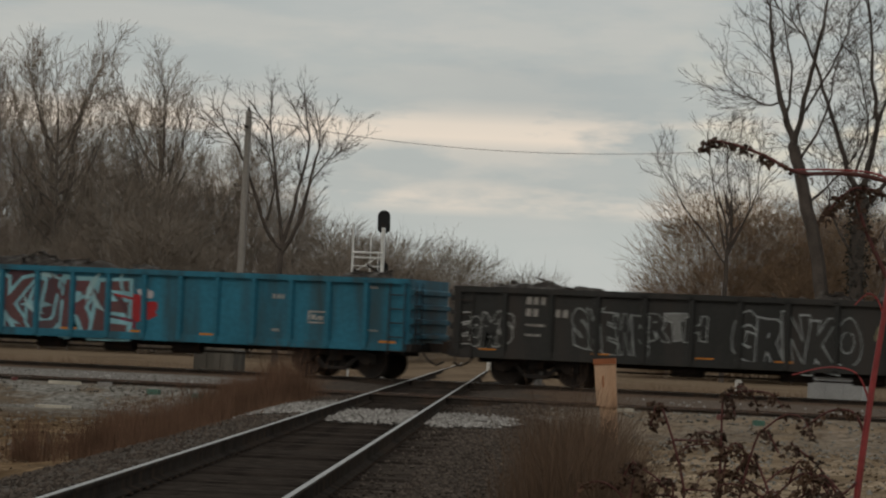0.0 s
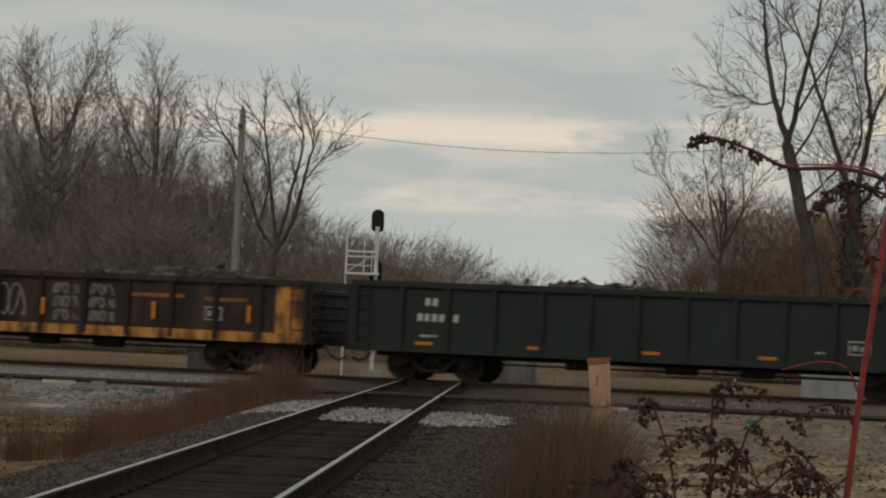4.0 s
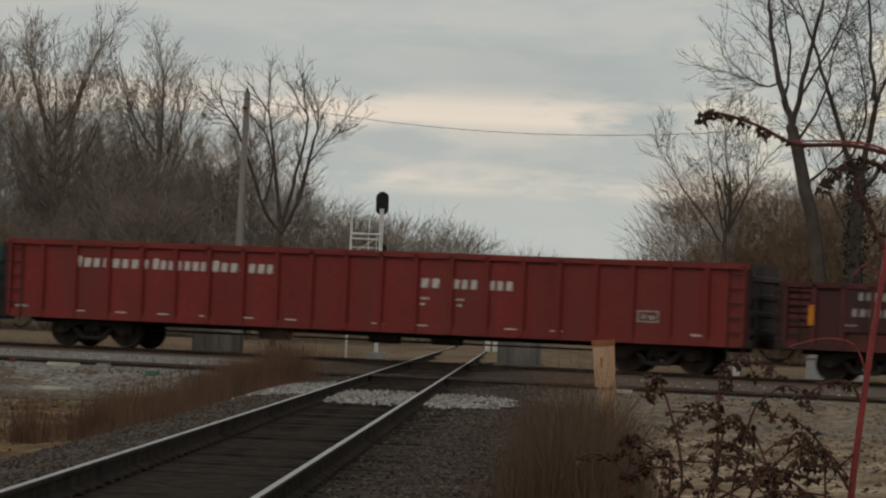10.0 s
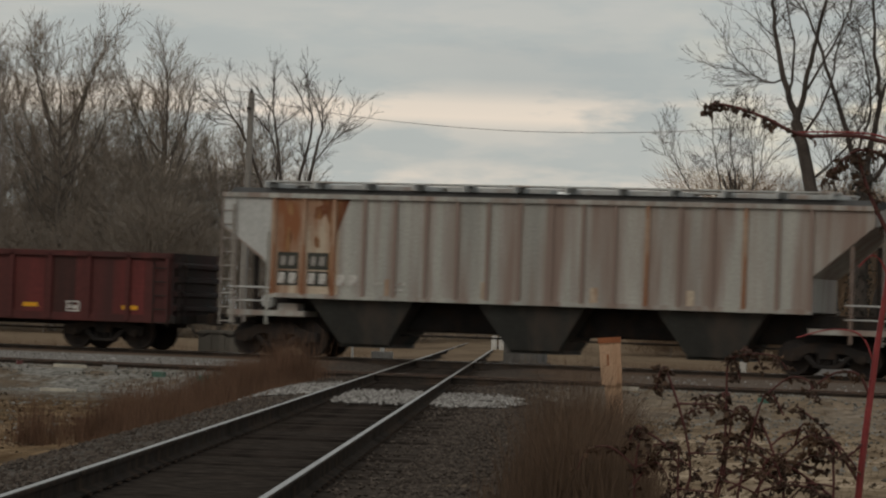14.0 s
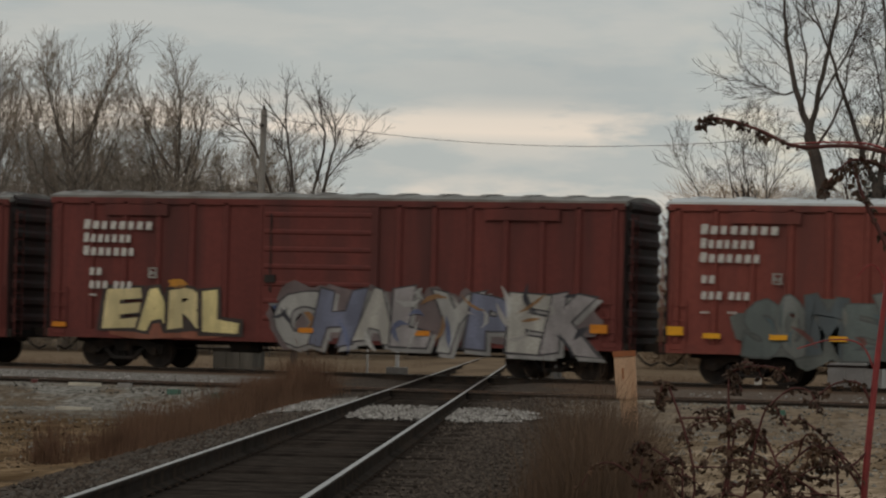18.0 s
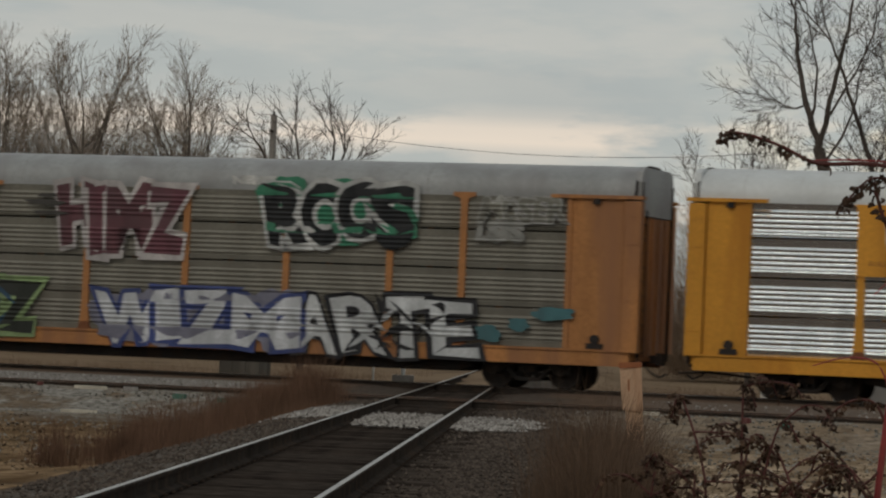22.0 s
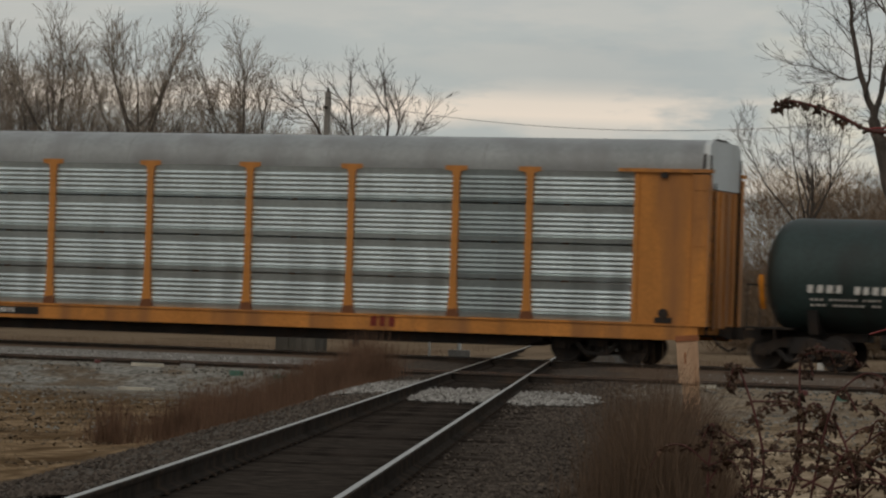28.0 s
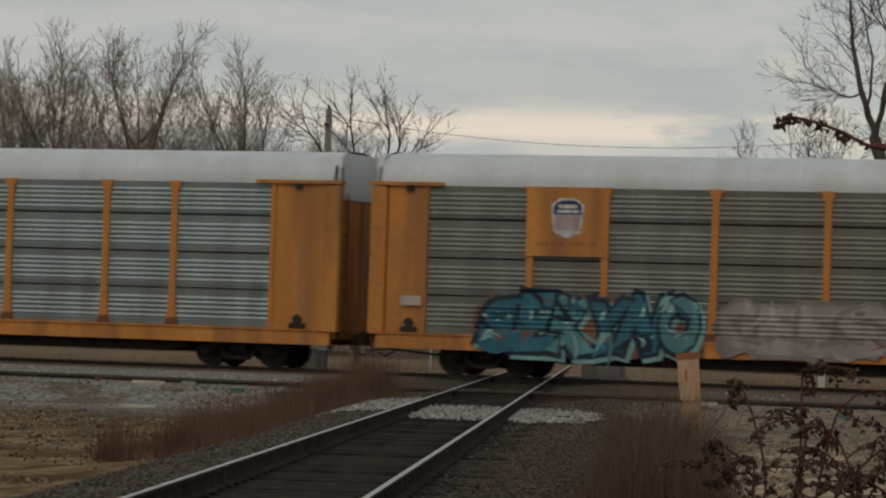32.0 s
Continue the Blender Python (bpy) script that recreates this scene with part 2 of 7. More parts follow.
def ground_material():
    m = bpy.data.materials.new("trackside_ground")
    m.use_nodes = True
    nt = m.node_tree
    n, l = nt.nodes.new, nt.links.new
    b = nt.nodes["Principled BSDF"]
    b.inputs["Roughness"].default_value = 0.95
    b.inputs["Specular IOR Level"].default_value = 0.0
    tc, sep = n("ShaderNodeTexCoord"), n("ShaderNodeSeparateXYZ")
    l(tc.outputs["Object"], sep.inputs[0])

    def no(s, d, sy=1.0):
        mp, x = n("ShaderNodeMapping"), n("ShaderNodeTexNoise")
        mp.inputs["Scale"].default_value = (1, sy, 1)
        x.inputs["Scale"].default_value, x.inputs["Detail"].default_value = s, d
        l(tc.outputs["Object"], mp.inputs[0])
        l(mp.outputs[0], x.inputs["Vector"])
        return x.outputs["Fac"]

    def ramp(fac, stops):
        r = n("ShaderNodeValToRGB")
        while len(r.color_ramp.elements) < len(stops):
            r.color_ramp.elements.new(0.5)
        for e, (p, c) in zip(r.color_ramp.elements, stops):
            e.position, e.color = p, (*c, 1)
        l(fac, r.inputs[0])
        return r.outputs[0]

    def mix(fac, a, c, kind="MIX"):
        x = n("ShaderNodeMix")
        x.data_type, x.blend_type = "RGBA", kind
        if isinstance(fac, float):
            x.inputs[0].default_value = fac
        else:
            l(fac, x.inputs[0])
        l(a, x.inputs[6])
        l(c, x.inputs[7])
        return x.outputs[2]

    def math_(op, a, c):
        x = n("ShaderNodeMath")
        x.operation = op
        for s, val in ((x.inputs[0], a), (x.inputs[1], c)):
            if isinstance(val, (int, float)):
                s.default_value = val
            else:
                l(val, s)
        return x.outputs[0]

    soil = ramp(no(.5, 6), [(.3, (.22, .165, .115)), (.5, (.36, .28, .195)), (.72, (.46, .36, .26))])
    gravel = ramp(no(7, 3), [(.32, (.1, .092, .08)), (.5, (.2, .187, .165)), (.7, (.31, .293, .262))])
    straw = ramp(no(.35, 5), [(.3, (.13, .094, .065)), (.55, (.2, .147, .1)), (.8, (.155, .114, .08))])
    bank = ramp(no(9, 4), [(.3, (.045, .036, .03)), (.55, (.073, .06, .05)), (.75, (.115, .095, .08))])
    thatch = ramp(no(3.5, 5), [(.3, (.11, .079, .053)), (.7, (.235, .172, .112))])
    cinder = ramp(no(6, 4), [(.3, (.028, .023, .02)), (.55, (.045, .037, .031)), (.75, (.072, .06, .05))])
    # distance from the camera's own line: x - x0 - (y - y0) * tan
    d = math_("SUBTRACT", math_("SUBTRACT", sep.outputs["X"], -28.95), math_("MULTIPLY", math_("SUBTRACT", sep.outputs["Y"], TRACK_Y), math.tan(HEADING)))
    wob = math_("MULTIPLY", math_("SUBTRACT", no(.6, 4), .5), 3.0)
    bed = ramp(math_("MULTIPLY", math_("ADD", math_("ABSOLUTE", d, 0), wob), .1), [(.22, (1, 1, 1)), (.3, (0, 0, 0))])
    core = ramp(math_("MULTIPLY", math_("ABSOLUTE", d, 0), .1), [(.085, (1, 1, 1)), (.12, (0, 0, 0))])
    tufts = ramp(no(1.6, 7, .14), [(.47, (0, 0, 0)), (.6, (1, 1, 1))])
    yy = math_("ADD", sep.outputs["Y"], math_("MULTIPLY", wob, 1.2))
    wash = ramp(math_("MULTIPLY", yy, .01), [(.51, (0, 0, 0)), (.56, (1, 1, 1)), (.61, (1, 1, 1)), (.64, (.3, .3, .3))])
    side = ramp(math_("ADD", math_("MULTIPLY", d, .05), .5), [(.6, (1, 1, 1)), (.72, (.3, .3, .3))])
    wash = mix(1.0, wash, side, "MULTIPLY")
    between = ramp(math_("MULTIPLY", yy, .01), [(.62, (0, 0, 0)), (.655, (1, 1, 1))])
    field = ramp(math_("MULTIPLY", yy, .01), [(.86, (0, 0, 0)), (.9, (1, 1, 1))])
    lie = ramp(math_("ADD", math_("MULTIPLY", d, .05), .5), [(.4, (.6, .53, .45)), (.5, (.8, .8, .8)), (.62, (1, 1, 1))])
    soil = mix(1.0, soil, lie, "MULTIPLY")
    thatch = mix(1.0, thatch, lie, "MULTIPLY")
    soil = mix(1.0, soil, ramp(no(5, 5), [(.35, (.55, .52, .5)), (.6, (1.1, 1.1, 1.1))]), "MULTIPLY")
    cindery = ramp(math_("MULTIPLY", yy, .01), [(.45, (1, 1, 1)), (.53, (.58, .56, .55))])
    soil = mix(1.0, soil, cindery, "MULTIPLY")
    col = mix(wash, mix(tufts, soil, thatch), mix(ramp(no(.9, 5), [(.5, (0, 0, 0)), (.62, (.7, .7, .7))]), gravel, thatch))
    brown = ramp(no(5, 5), [(.3, (.06, .042, .031)), (.55, (.115, .08, .058)), (.75, (.17, .13, .1))])
    strew = ramp(no(8, 4), [(.3, (.085, .075, .065)), (.5, (.19, .175, .158)), (.72, (.31, .29, .265))])
    away = ramp(math_("MULTIPLY", math_("ADD", math_("ABSOLUTE", d, 0), math_("MULTIPLY", wob, 1.3)), .1), [(.36, (0, 0, 0)), (.5, (1, 1, 1))])
    tie_bed = ramp(math_("MULTIPLY", sep.outputs["Y"], .01), [(.765, (0, 0, 0)), (.79, (1, 1, 1))])
    near_bed = ramp(math_("MULTIPLY", sep.outputs["Y"], .01), [(.612, (0, 0, 0)), (.62, (1, 1, 1)), (.636, (1, 1, 1)), (.648, (0, 0, 0))])
    left = ramp(math_("ADD", math_("MULTIPLY", d, .05), .5), [(.49, (1, 1, 1)), (.51, (.25, .25, .25))])
    col = mix(between, col, mix(mix(1.0, away, left, "MULTIPLY"), brown, strew))
    col = mix(near_bed, col, brown)
    col = mix(tie_bed, col, brown)
    col = mix(bed, col, bank)
    col = mix(core, col, cinder)
    col = mix(field, col, straw)
    l(col, b.inputs["Base Color"])
    bp = n("ShaderNodeBump")
    bp.inputs["Strength"].default_value, bp.inputs["Distance"].default_value = .6, .06
    l(no(9, 5), bp.inputs["Height"])
    l(bp.outputs[0], b.inputs["Normal"])
    return m


def ground():
    xs = sorted({*np.arange(-60, 12, .8).round(2), *np.arange(-400, -60, 20.), *np.arange(12, 400, 20.), *(-3500., -1800., -900., 900., 1800., 3500.)})
    ys = sorted({*np.arange(4, 96, .8).round(2), *np.arange(96, 300, 8.), *np.arange(300, 900, 60.), 1400., 2200., 3600., -5., -20., -60., -200., -900., -3500.})
    g = Geo()
    nx = len(xs)
    g.v = [(x, y, height(x, y)) for y in ys for x in xs]
    g.f = [(j * nx + i, j * nx + i + 1, (j + 1) * nx + i + 1, (j + 1) * nx + i) for j in range(len(ys) - 1) for i in range(nx - 1)]
    solid("ground", g, ground_material(), "sandy trackside ground with gravel, cinders and dry grass", "ground", kind="structure", smooth=True)


ground()


# ---- tracks ----
RAIL = [(-.075, -.17), (.075, -.17), (.075, -.155), (.012, -.135), (.012, -.045), (.036, -.035), (.036, -.004), (.028, 0), (-.028, 0), (-.036, -.004), (-.036, -.035), (-.012, -.045), (-.012, -.135), (-.075, -.155)]


def rail_meshes(name, length, head):
    web = Geo().prism(RAIL[:6] + [(.036, -.01), (.026, -.004), (-.026, -.004), (-.036, -.01)] + RAIL[10:], "x", 0, length)
    top = Geo().prism([(-.024, -.0205), (.024, -.0205), (.024, -.003), (.018, 0), (-.018, 0), (-.024, -.003)], "x", 0, length)
    return web.mesh(name, M["rail"]), top.mesh(name + "_head", head)


def track(name, label, origin, turn, length, head, ties, drop=0.0, sunk=0.0):
    """A line of two rails from origin, with ties at the given distances along it."""
    t = thing(name, label, "railway track", (*origin, -drop), kind="structure")
    t.rotation_euler = (0, 0, turn)
    web, top = rail_meshes("rail", length, head)
    for s in (-.7525, .7525):
        r = part("rail", web, None, t, at=(0, s, 0))
        part("rail_head", top, None, r)
    shapes = []
    rnd = random.Random(7)
    for k in range(5):
        w, e = .115 + rnd.uniform(-.012, .012), rnd.uniform(-.08, .08)
        shapes.append(Geo().prism([(-w, -.36), (w, -.36), (w, -.195), (w - .02, -.172), (-w + .02, -.172), (-w, -.195)], "y", -1.3 + e, 1.3 + e).mesh("tie", M["tie"]))
    for i, d in enumerate(ties):
        o = part("tie", shapes[i % 5], None, t, at=(d + rnd.uniform(-.05, .05), rnd.uniform(-.05, .05), rnd.uniform(-.02, .004) - sunk))
        o.rotation_euler = (0, 0, rnd.uniform(-.02, .02))
    plate = Geo().box(-.07, .07, -.1, .1, -.176, -.163).mesh("tie_plate", M["rail"])
    for d in (ties[50:200] if len(ties) > 200 else ties[:110]):
        for s in (-.7525, .7525):
            part("tie_plate", plate, None, t, at=(d, s, 0))
    return t


main_dir = math.pi / 2 - HEADING
track("crossing_track", "worn railway track with shiny rail heads on dark ties", along(-40.0), main_dir, 374, M["rail_head"], [i * .56 + 20.07 for i in range(290)])
track("train_track", "busy railway track on brown ballast", (-520, TRACK_Y), 0, 1040, M["rail_head"], [470 + i * .56 for i in range(85)], .004, .012)
track("empty_track", "rusty empty railway track beside pale ballast", (-520, NEAR_Y), 0, 1040, M["rail_rust"], [478 + i * .56 for i in range(70)], .008, .012)

# ---- the train ----
CARS = []     # (thing, metres along the train of its middle)
PAINT = {
    "blue": surf("blue_car_paint", (.022, .15, .22), .55, 0, .3, .8, .08, (.03, .06, .07), .28, 4),
    "black": surf("black_car_paint", (.027, .027, .025), .6, 0, .3, .8, .05, (.036, .03, .026), .3, 4),
    "green_black": surf("dark_green_car_paint", (.019, .028, .025), .55, 0, .25, .8, .05, (.02, .026, .023), .3, 4),
    "brown": surf("dark_brown_car_paint", (.031, .021, .018), .65, 0, .4, .9, .1, (.06, .036, .026), .3, 4),
    "gon_brown": surf("maroon_gondola_paint", (.112, .031, .028), .65, 0, .3, .6, .05, (.06, .022, .02), .38, 5),
    "oxide": surf("brown_oxide_paint", (.092, .029, .023), .6, 0, .4, .7, .08, (.035, .017, .015), .42, 5),
    "red": surf("red_car_paint", (.15, .031, .029), .55, 0, .3, .7, .08, (.085, .022, .019), .35, 5),
    "bright_red": surf("bright_red_car_paint", (.2, .027, .024), .5, 0, .25, .7, .06, (.14, .03, .025), .3, 5),
    "boxcar_red": surf("red_boxcar_paint", (.26, .022, .03), .5, 0, .22, .6, .05, (.15, .02, .024), .3, 5),
    "boxcar_brown": surf("faded_red_boxcar_paint", (.15, .037, .031), .65, 0, .22, .6, .05, (.075, .025, .022), .35, 5),
    "warm_red": surf("warm_red_boxcar_paint", (.2, .05, .038), .6, 0, .2, .6, .05, (.11, .036, .03), .3, 5),
    # car ends: soot, with the shade between cars painted into the red
    "shaded_sooty_red": surf("shaded_sooty_red_paint", (.06, .02, .018), .7, 0, .4, .7, .08, (.025, .018, .017), .45, 3),
    "teal": surf("faded_teal_paint", (.034, .092, .112), .65, 0, .4, .8, .1, (.05, .06, .055), .4, 4),
    "grey": surf("rusty_light_grey_paint", (.44, .43, .39), .6, 0, .32, 1.3, .03, (.25, .185, .155), .42, 10),
    "grey_clean": surf("light_grey_paint", (.5, .5, .48), .55, 0, .2, .8, .05, (.34, .28, .24), .2, 4),
    "tank": surf("black_tank_paint", (.032, .05, .048), .5, 0, .3, .6, .02, (.024, .028, .026), .3, 3),
    "rack_orange": surf("orange_rack_paint", (.55, .22, .05), .55, 0, .25, .9, .06, (.3, .13, .045), .32, 5),
    "rack_faded": surf("faded_orange_rack_paint", (.45, .2, .07), .6, 0, .3, .9, .06, (.28, .13, .06), .4, 5),
    "rack_yellow": surf("yellow_rack_paint", (.61, .28, .035), .5, 0, .2, .9, .05, (.42, .17, .02), .2, 5),
    "gon_orange": surf("orange_gondola_paint", (.6, .27, .06), .6, 0, .35, 1.5, .1, (.06, .035, .025), .4, 1.5),
    "zinc": surf("bright_galvanised_sheet", (.8, .84, .85), .25, .95, .1, .8, .01, (.68, .72, .73), .15, 3),
    "zinc_dull": surf("dull_galvanised_sheet", (.64, .7, .7), .32, .75, .2, .8, .03, (.44, .48, .48), .3, 3),
    "zinc_worn": surf("worn_galvanised_sheet", (.37, .42, .425), .42, .55, .22, .8, .04, (.27, .3, .3), .3, 3),
    "zinc_grimy": surf("grimy_galvanised_sheet", (.25, .265, .24), .55, .15, .3, .8, .05, (.17, .177, .16), .4, 3),
    "zinc_brown": surf("brown_stained_sheet", (.235, .225, .19), .6, .1, .3, .8, .05, (.17, .16, .135), .4, 3),
    "roof_white": surf("pale_rack_roof", (.56, .585, .59), .5, .1, .1, .6, .02, (.47, .48, .475), .25, 2),
    "roof_grey": surf("grey_rack_roof", (.3, .31, .31), .5, .15, .2, .6, .03, (.22, .22, .22), .3, 2),
    "boxcar_roof": surf("weathered_boxcar_roof", (.24, .232, .215), .7, .1, .25, .7, .05, (.15, .135, .12), .35, 2),
    "scrap": surf("rusty_scrap", (.055, .045, .038), .9, .1, .6, 2.2, .6, (.12, .11, .1), .25),
}
CACHE = {}


def shared(key, make):
    if key not in CACHE:
        CACHE[key] = make()
    return CACHE[key]


def truck(car, x):
    """A two-axle truck with side frames, springs, bearing caps and wheels."""
    t = part("truck", shared("bolster", lambda: Geo().box(-.2, .2, -1.1, 1.1, .42, .72).box(-.9, .9, -.2, .2, .5, .6).mesh("truck", M["steel_dark"])), None, car, at=(x, 0, 0))

    def frame_mesh():
        g = Geo()
        g.prism([(-1.12, .36), (-.72, .36), (-.6, .5), (-.45, .56), (.45, .56), (.6, .5), (.72, .36), (1.12, .36), (1.14, .6), (.85, .66), (.35, .82), (-.35, .82), (-.85, .66), (-1.14, .6)], "y", -.07, .07)
        g.prism([(-.62, .5), (-.3, .18), (.3, .18), (.62, .5), (.45, .5), (.24, .27), (-.24, .27), (-.45, .5)], "y", -.07, .07)
        g.box(-.32, .32, -.11, .11, .2, .28)
        return g.mesh("side_frame", M["steel_dark"])
    wheel = shared("wheel", lambda: Geo().cyl((0, -.07, 0), (0, .06, 0), .43, 28).cyl((0, -.07, 0), (0, -.085, 0), .36, 28, .34).cyl((0, .06, 0), (0, .075, 0), .15, 14).cyl((0, .045, 0), (0, .065, 0), .455, 28).mesh("wheel", M["wheel"], True))
    for s in (-1, 1):
        f = part("side_frame", shared("side_frame", frame_mesh), None, t, at=(0, s * 1.0, 0))
        for ax in (-.89, .89):
            part("wheel", wheel, None, t, at=(ax, s * .745, .43)).rotation_euler = (0, 0, 0 if s < 0 else math.pi)
            part("bearing_cap", shared("cap", lambda: Geo().cyl((0, -.13, 0), (0, .13, 0), .105, 14).cyl((0, -.15, 0), (0, -.13, 0), .06, 8).mesh("bearing_cap", M["wheel"], True)), None, t, at=(ax, s * 1.0, .43))
        for k in (-.2, 0, .2):
            part("spring", shared("spring", coil_spring), None, t, at=(k, s * 1.0, 0))
    return t


def coil_spring():
    g = Geo()
    ring = [(.085 if i % 2 else .06, .275 + i * .0275) for i in range(11)]
    n = 10
    g.v = [(q * math.cos(2 * math.pi * k / n), q * math.sin(2 * math.pi * k / n), z) for q, z in ring for k in range(n)]
    g.f = [(j * n + i, j * n + (i + 1) % n, (j + 1) * n + (i + 1) % n, (j + 1) * n + i) for j in range(10) for i in range(n)]
    return g.mesh("spring", M["steel_dark"])


def couplers(car, half, z=.86, reach=.55):
    me = shared(("coupler", reach), lambda: Geo().box(0, reach, -.09, .09, -.1, .1).prism([(reach - .05, -.16), (reach + .12, -.16), (reach + .16, .05), (reach + .05, .16), (reach - .05, .14)], "z", -.16, .16).mesh("coupler", M["steel_dark"]))
    hose = shared("hose", lambda: Geo().path([(0, -.35, -.1), (.2, -.36, -.35), (.42, -.34, -.46), (.6, -.3, -.36)], .028).mesh("brake_hose", M["steel_dark"]))
    for s in (-1, 1):
        for nm, m2 in (("coupler", me), ("brake_hose", hose)):
            part(nm, m2, None, car, at=(s * half, 0, z)).rotation_euler = (0, 0, 0 if s > 0 else math.pi)


def underbody(car, half, z=.7, n=3, seed=1):
    """Centre sill with brake gear hanging from it."""
    part("centre_sill", Geo().box(-half + .3, half - .3, -.32, .32, z - .12, z + .12), M["steel_dark"], car)
    r = random.Random(seed)
    for k in range(n):
        x = (k - (n - 1) / 2) * 2.3 + r.uniform(-.5, .5)
        part("brake_cylinder", Geo().cyl((x - .4, -.75, z - .12), (x + .4, -.75, z - .12), r.uniform(.14, .22), 12).box(x - .1, x + .15, -.8, -.6, z - .1, z + .15), M["steel_dark"], car)
    part("brake_rod", Geo().cyl((-half + 3, -.55, z - .22), (half - 3, -.55, z - .22), .025, 6), M["steel_dark"], car)


def bars(car, rows, y, material="white", name="lettering"):
    """Lines of letter-sized bars: rows of (x, z, letter height, pattern)."""
    g = Geo()
    for x, z, row_h, pattern, *wide in rows:
        w = wide[0] / (len(pattern) * 1.22 - .22) if wide else row_h * .8
        for i, c in enumerate(pattern):
            k = {"x": (1.0, .86, .94)[(i * 7 + len(pattern)) % 3], "X": 1.05, "i": .35, "o": .8}.get(c, 0)
            if not k:
                continue
            a, h = x + i * w * 1.22, row_h * (1.18 if c == "X" else 1)
            if h < .14:
                g.box(a, a + w * k * .86, y - .014, y, z, z + h)
            else:
                me = shared(("letter", round(w * k, 3), h, material), lambda: Geo().prism([(0, .03), (.02, 0), (w * k * .84, 0), (w * k * .86, h - .03), (w * k * .84, h), (.02, h)], "y", -.014, 0).mesh("letter", M[material]))
                part("letter", me, None, car, at=(a, y, z))
    if g.v:
        tagged(part(name, g, M[material], car), kind="stuff")


def word(owner, text, x, z, length, size, y, material):
    """A line of plain lettering, a part for each letter."""
    wide = {"I": .4, " ": .75}
    k = length / sum(wide.get(c, 1.0) + .25 for c in text)
    for ch in text:
        w = wide.get(ch, 1.0) * k
        if ch != " ":
            v, f = GLYPHS[ch, .03 if size > .2 else 0.0]
            me = bpy.data.meshes.new("letter")
            me.from_pydata([(a * w, 0, b * size) for a, b in v], [], f)
            me.materials.append(material)
            part("letter", me, None, owner, at=(x, y, z))
        x += w + .25 * k


def patches(car, name, rects, y, material, label=""):
    for x0, x1, z0, z1 in rects:
        part(name, Geo().box(x0, x1, y - .008, y, z0, z1), material, car, label)


def placard_frame(car, x, z, w, h, y, material="off_white"):
    g = Geo().box(x, x + w, y - .014, y, z, z + .04).box(x, x + w, y - .014, y, z + h - .04, z + h).box(x, x + .04, y - .014, y, z + .04, z + h - .04).box(x + w - .04, x + w, y - .014, y, z + .04, z + h - .04)
    g.box(x + w * .18, x + w * .42, y - .014, y, z + h * .3, z + h * .7).box(x + w * .52, x + w * .82, y - .014, y, z + h * .25, z + h * .6)
    part("stencil_box", g, M[material], car)


def blob(cx, cz, w, h, r, bulge=1.0):
    """An uneven rounded outline."""
    pts = []
    ph = r.uniform(0, 6.28)
    for k in range(30):
        a = 2 * math.pi * k / 30
        e = 1 + .13 * math.sin(2 * a + ph) + .1 * math.sin(5 * a + ph * 2) + .05 * math.sin(9 * a + ph) + r.uniform(-.05, .05)
        sx, sz = math.copysign(abs(math.cos(a)) ** .85, math.cos(a)), math.copysign(abs(math.sin(a)) ** .85, math.sin(a))
        pts.append((cx + sx * w / 2 * e * bulge, cz + sz * h / 2 * e * bulge))
    return pts


SPRAY = {}


def spray(rgb):
    if rgb not in SPRAY:
        SPRAY[rgb] = surf("spray_paint", rgb, .65, 0, .4, 1.6, .0, tuple(c * .6 + .015 for c in rgb), .36, 2)
    return SPRAY[rgb]


RIDGE_Z = [top - k * .124 - d for top in (4.68, 3.76, 2.79, 1.82) for k in range(5) for d in (0, .052, .115)]


def pressed(verts, faces):
    """Folds flat paint over the pressed ridges of an autorack's sheets."""
    bm = bmesh.new()
    vs = [bm.verts.new(p) for p in verts]
    for f in faces:
        bm.faces.new([vs[i] for i in f])
    lo, hi = min(p[2] for p in verts), max(p[2] for p in verts)
    cuts = [z for z in RIDGE_Z if lo < z < hi]
    for z in cuts:
        bmesh.ops.bisect_plane(bm, geom=bm.verts[:] + bm.edges[:] + bm.faces[:], plane_co=(0, 0, z), plane_no=(0, 0, 1), dist=1e-5)
    for v in bm.verts:
        for top in (4.68, 3.76, 2.79, 1.82):
            k = (top - v.co.z) / .124
            if 0 <= k < 5:
                d = (k - int(k + 1e-6)) * .124
                v.co.y += .036 * (1 - d / .052) if d < .052 else .036 * min(1, (d - .052) / .063)
                break
        else:
            v.co.y += .02
    bm.normal_update()
    me = bpy.data.meshes.new("paint")
    bm.to_mesh(me)
    bm.free()
    return me


NARROW = {"I": .5, "L": .85, "E": .9, "M": 1.3, "W": 1.35, "F": .85, "J": .7}


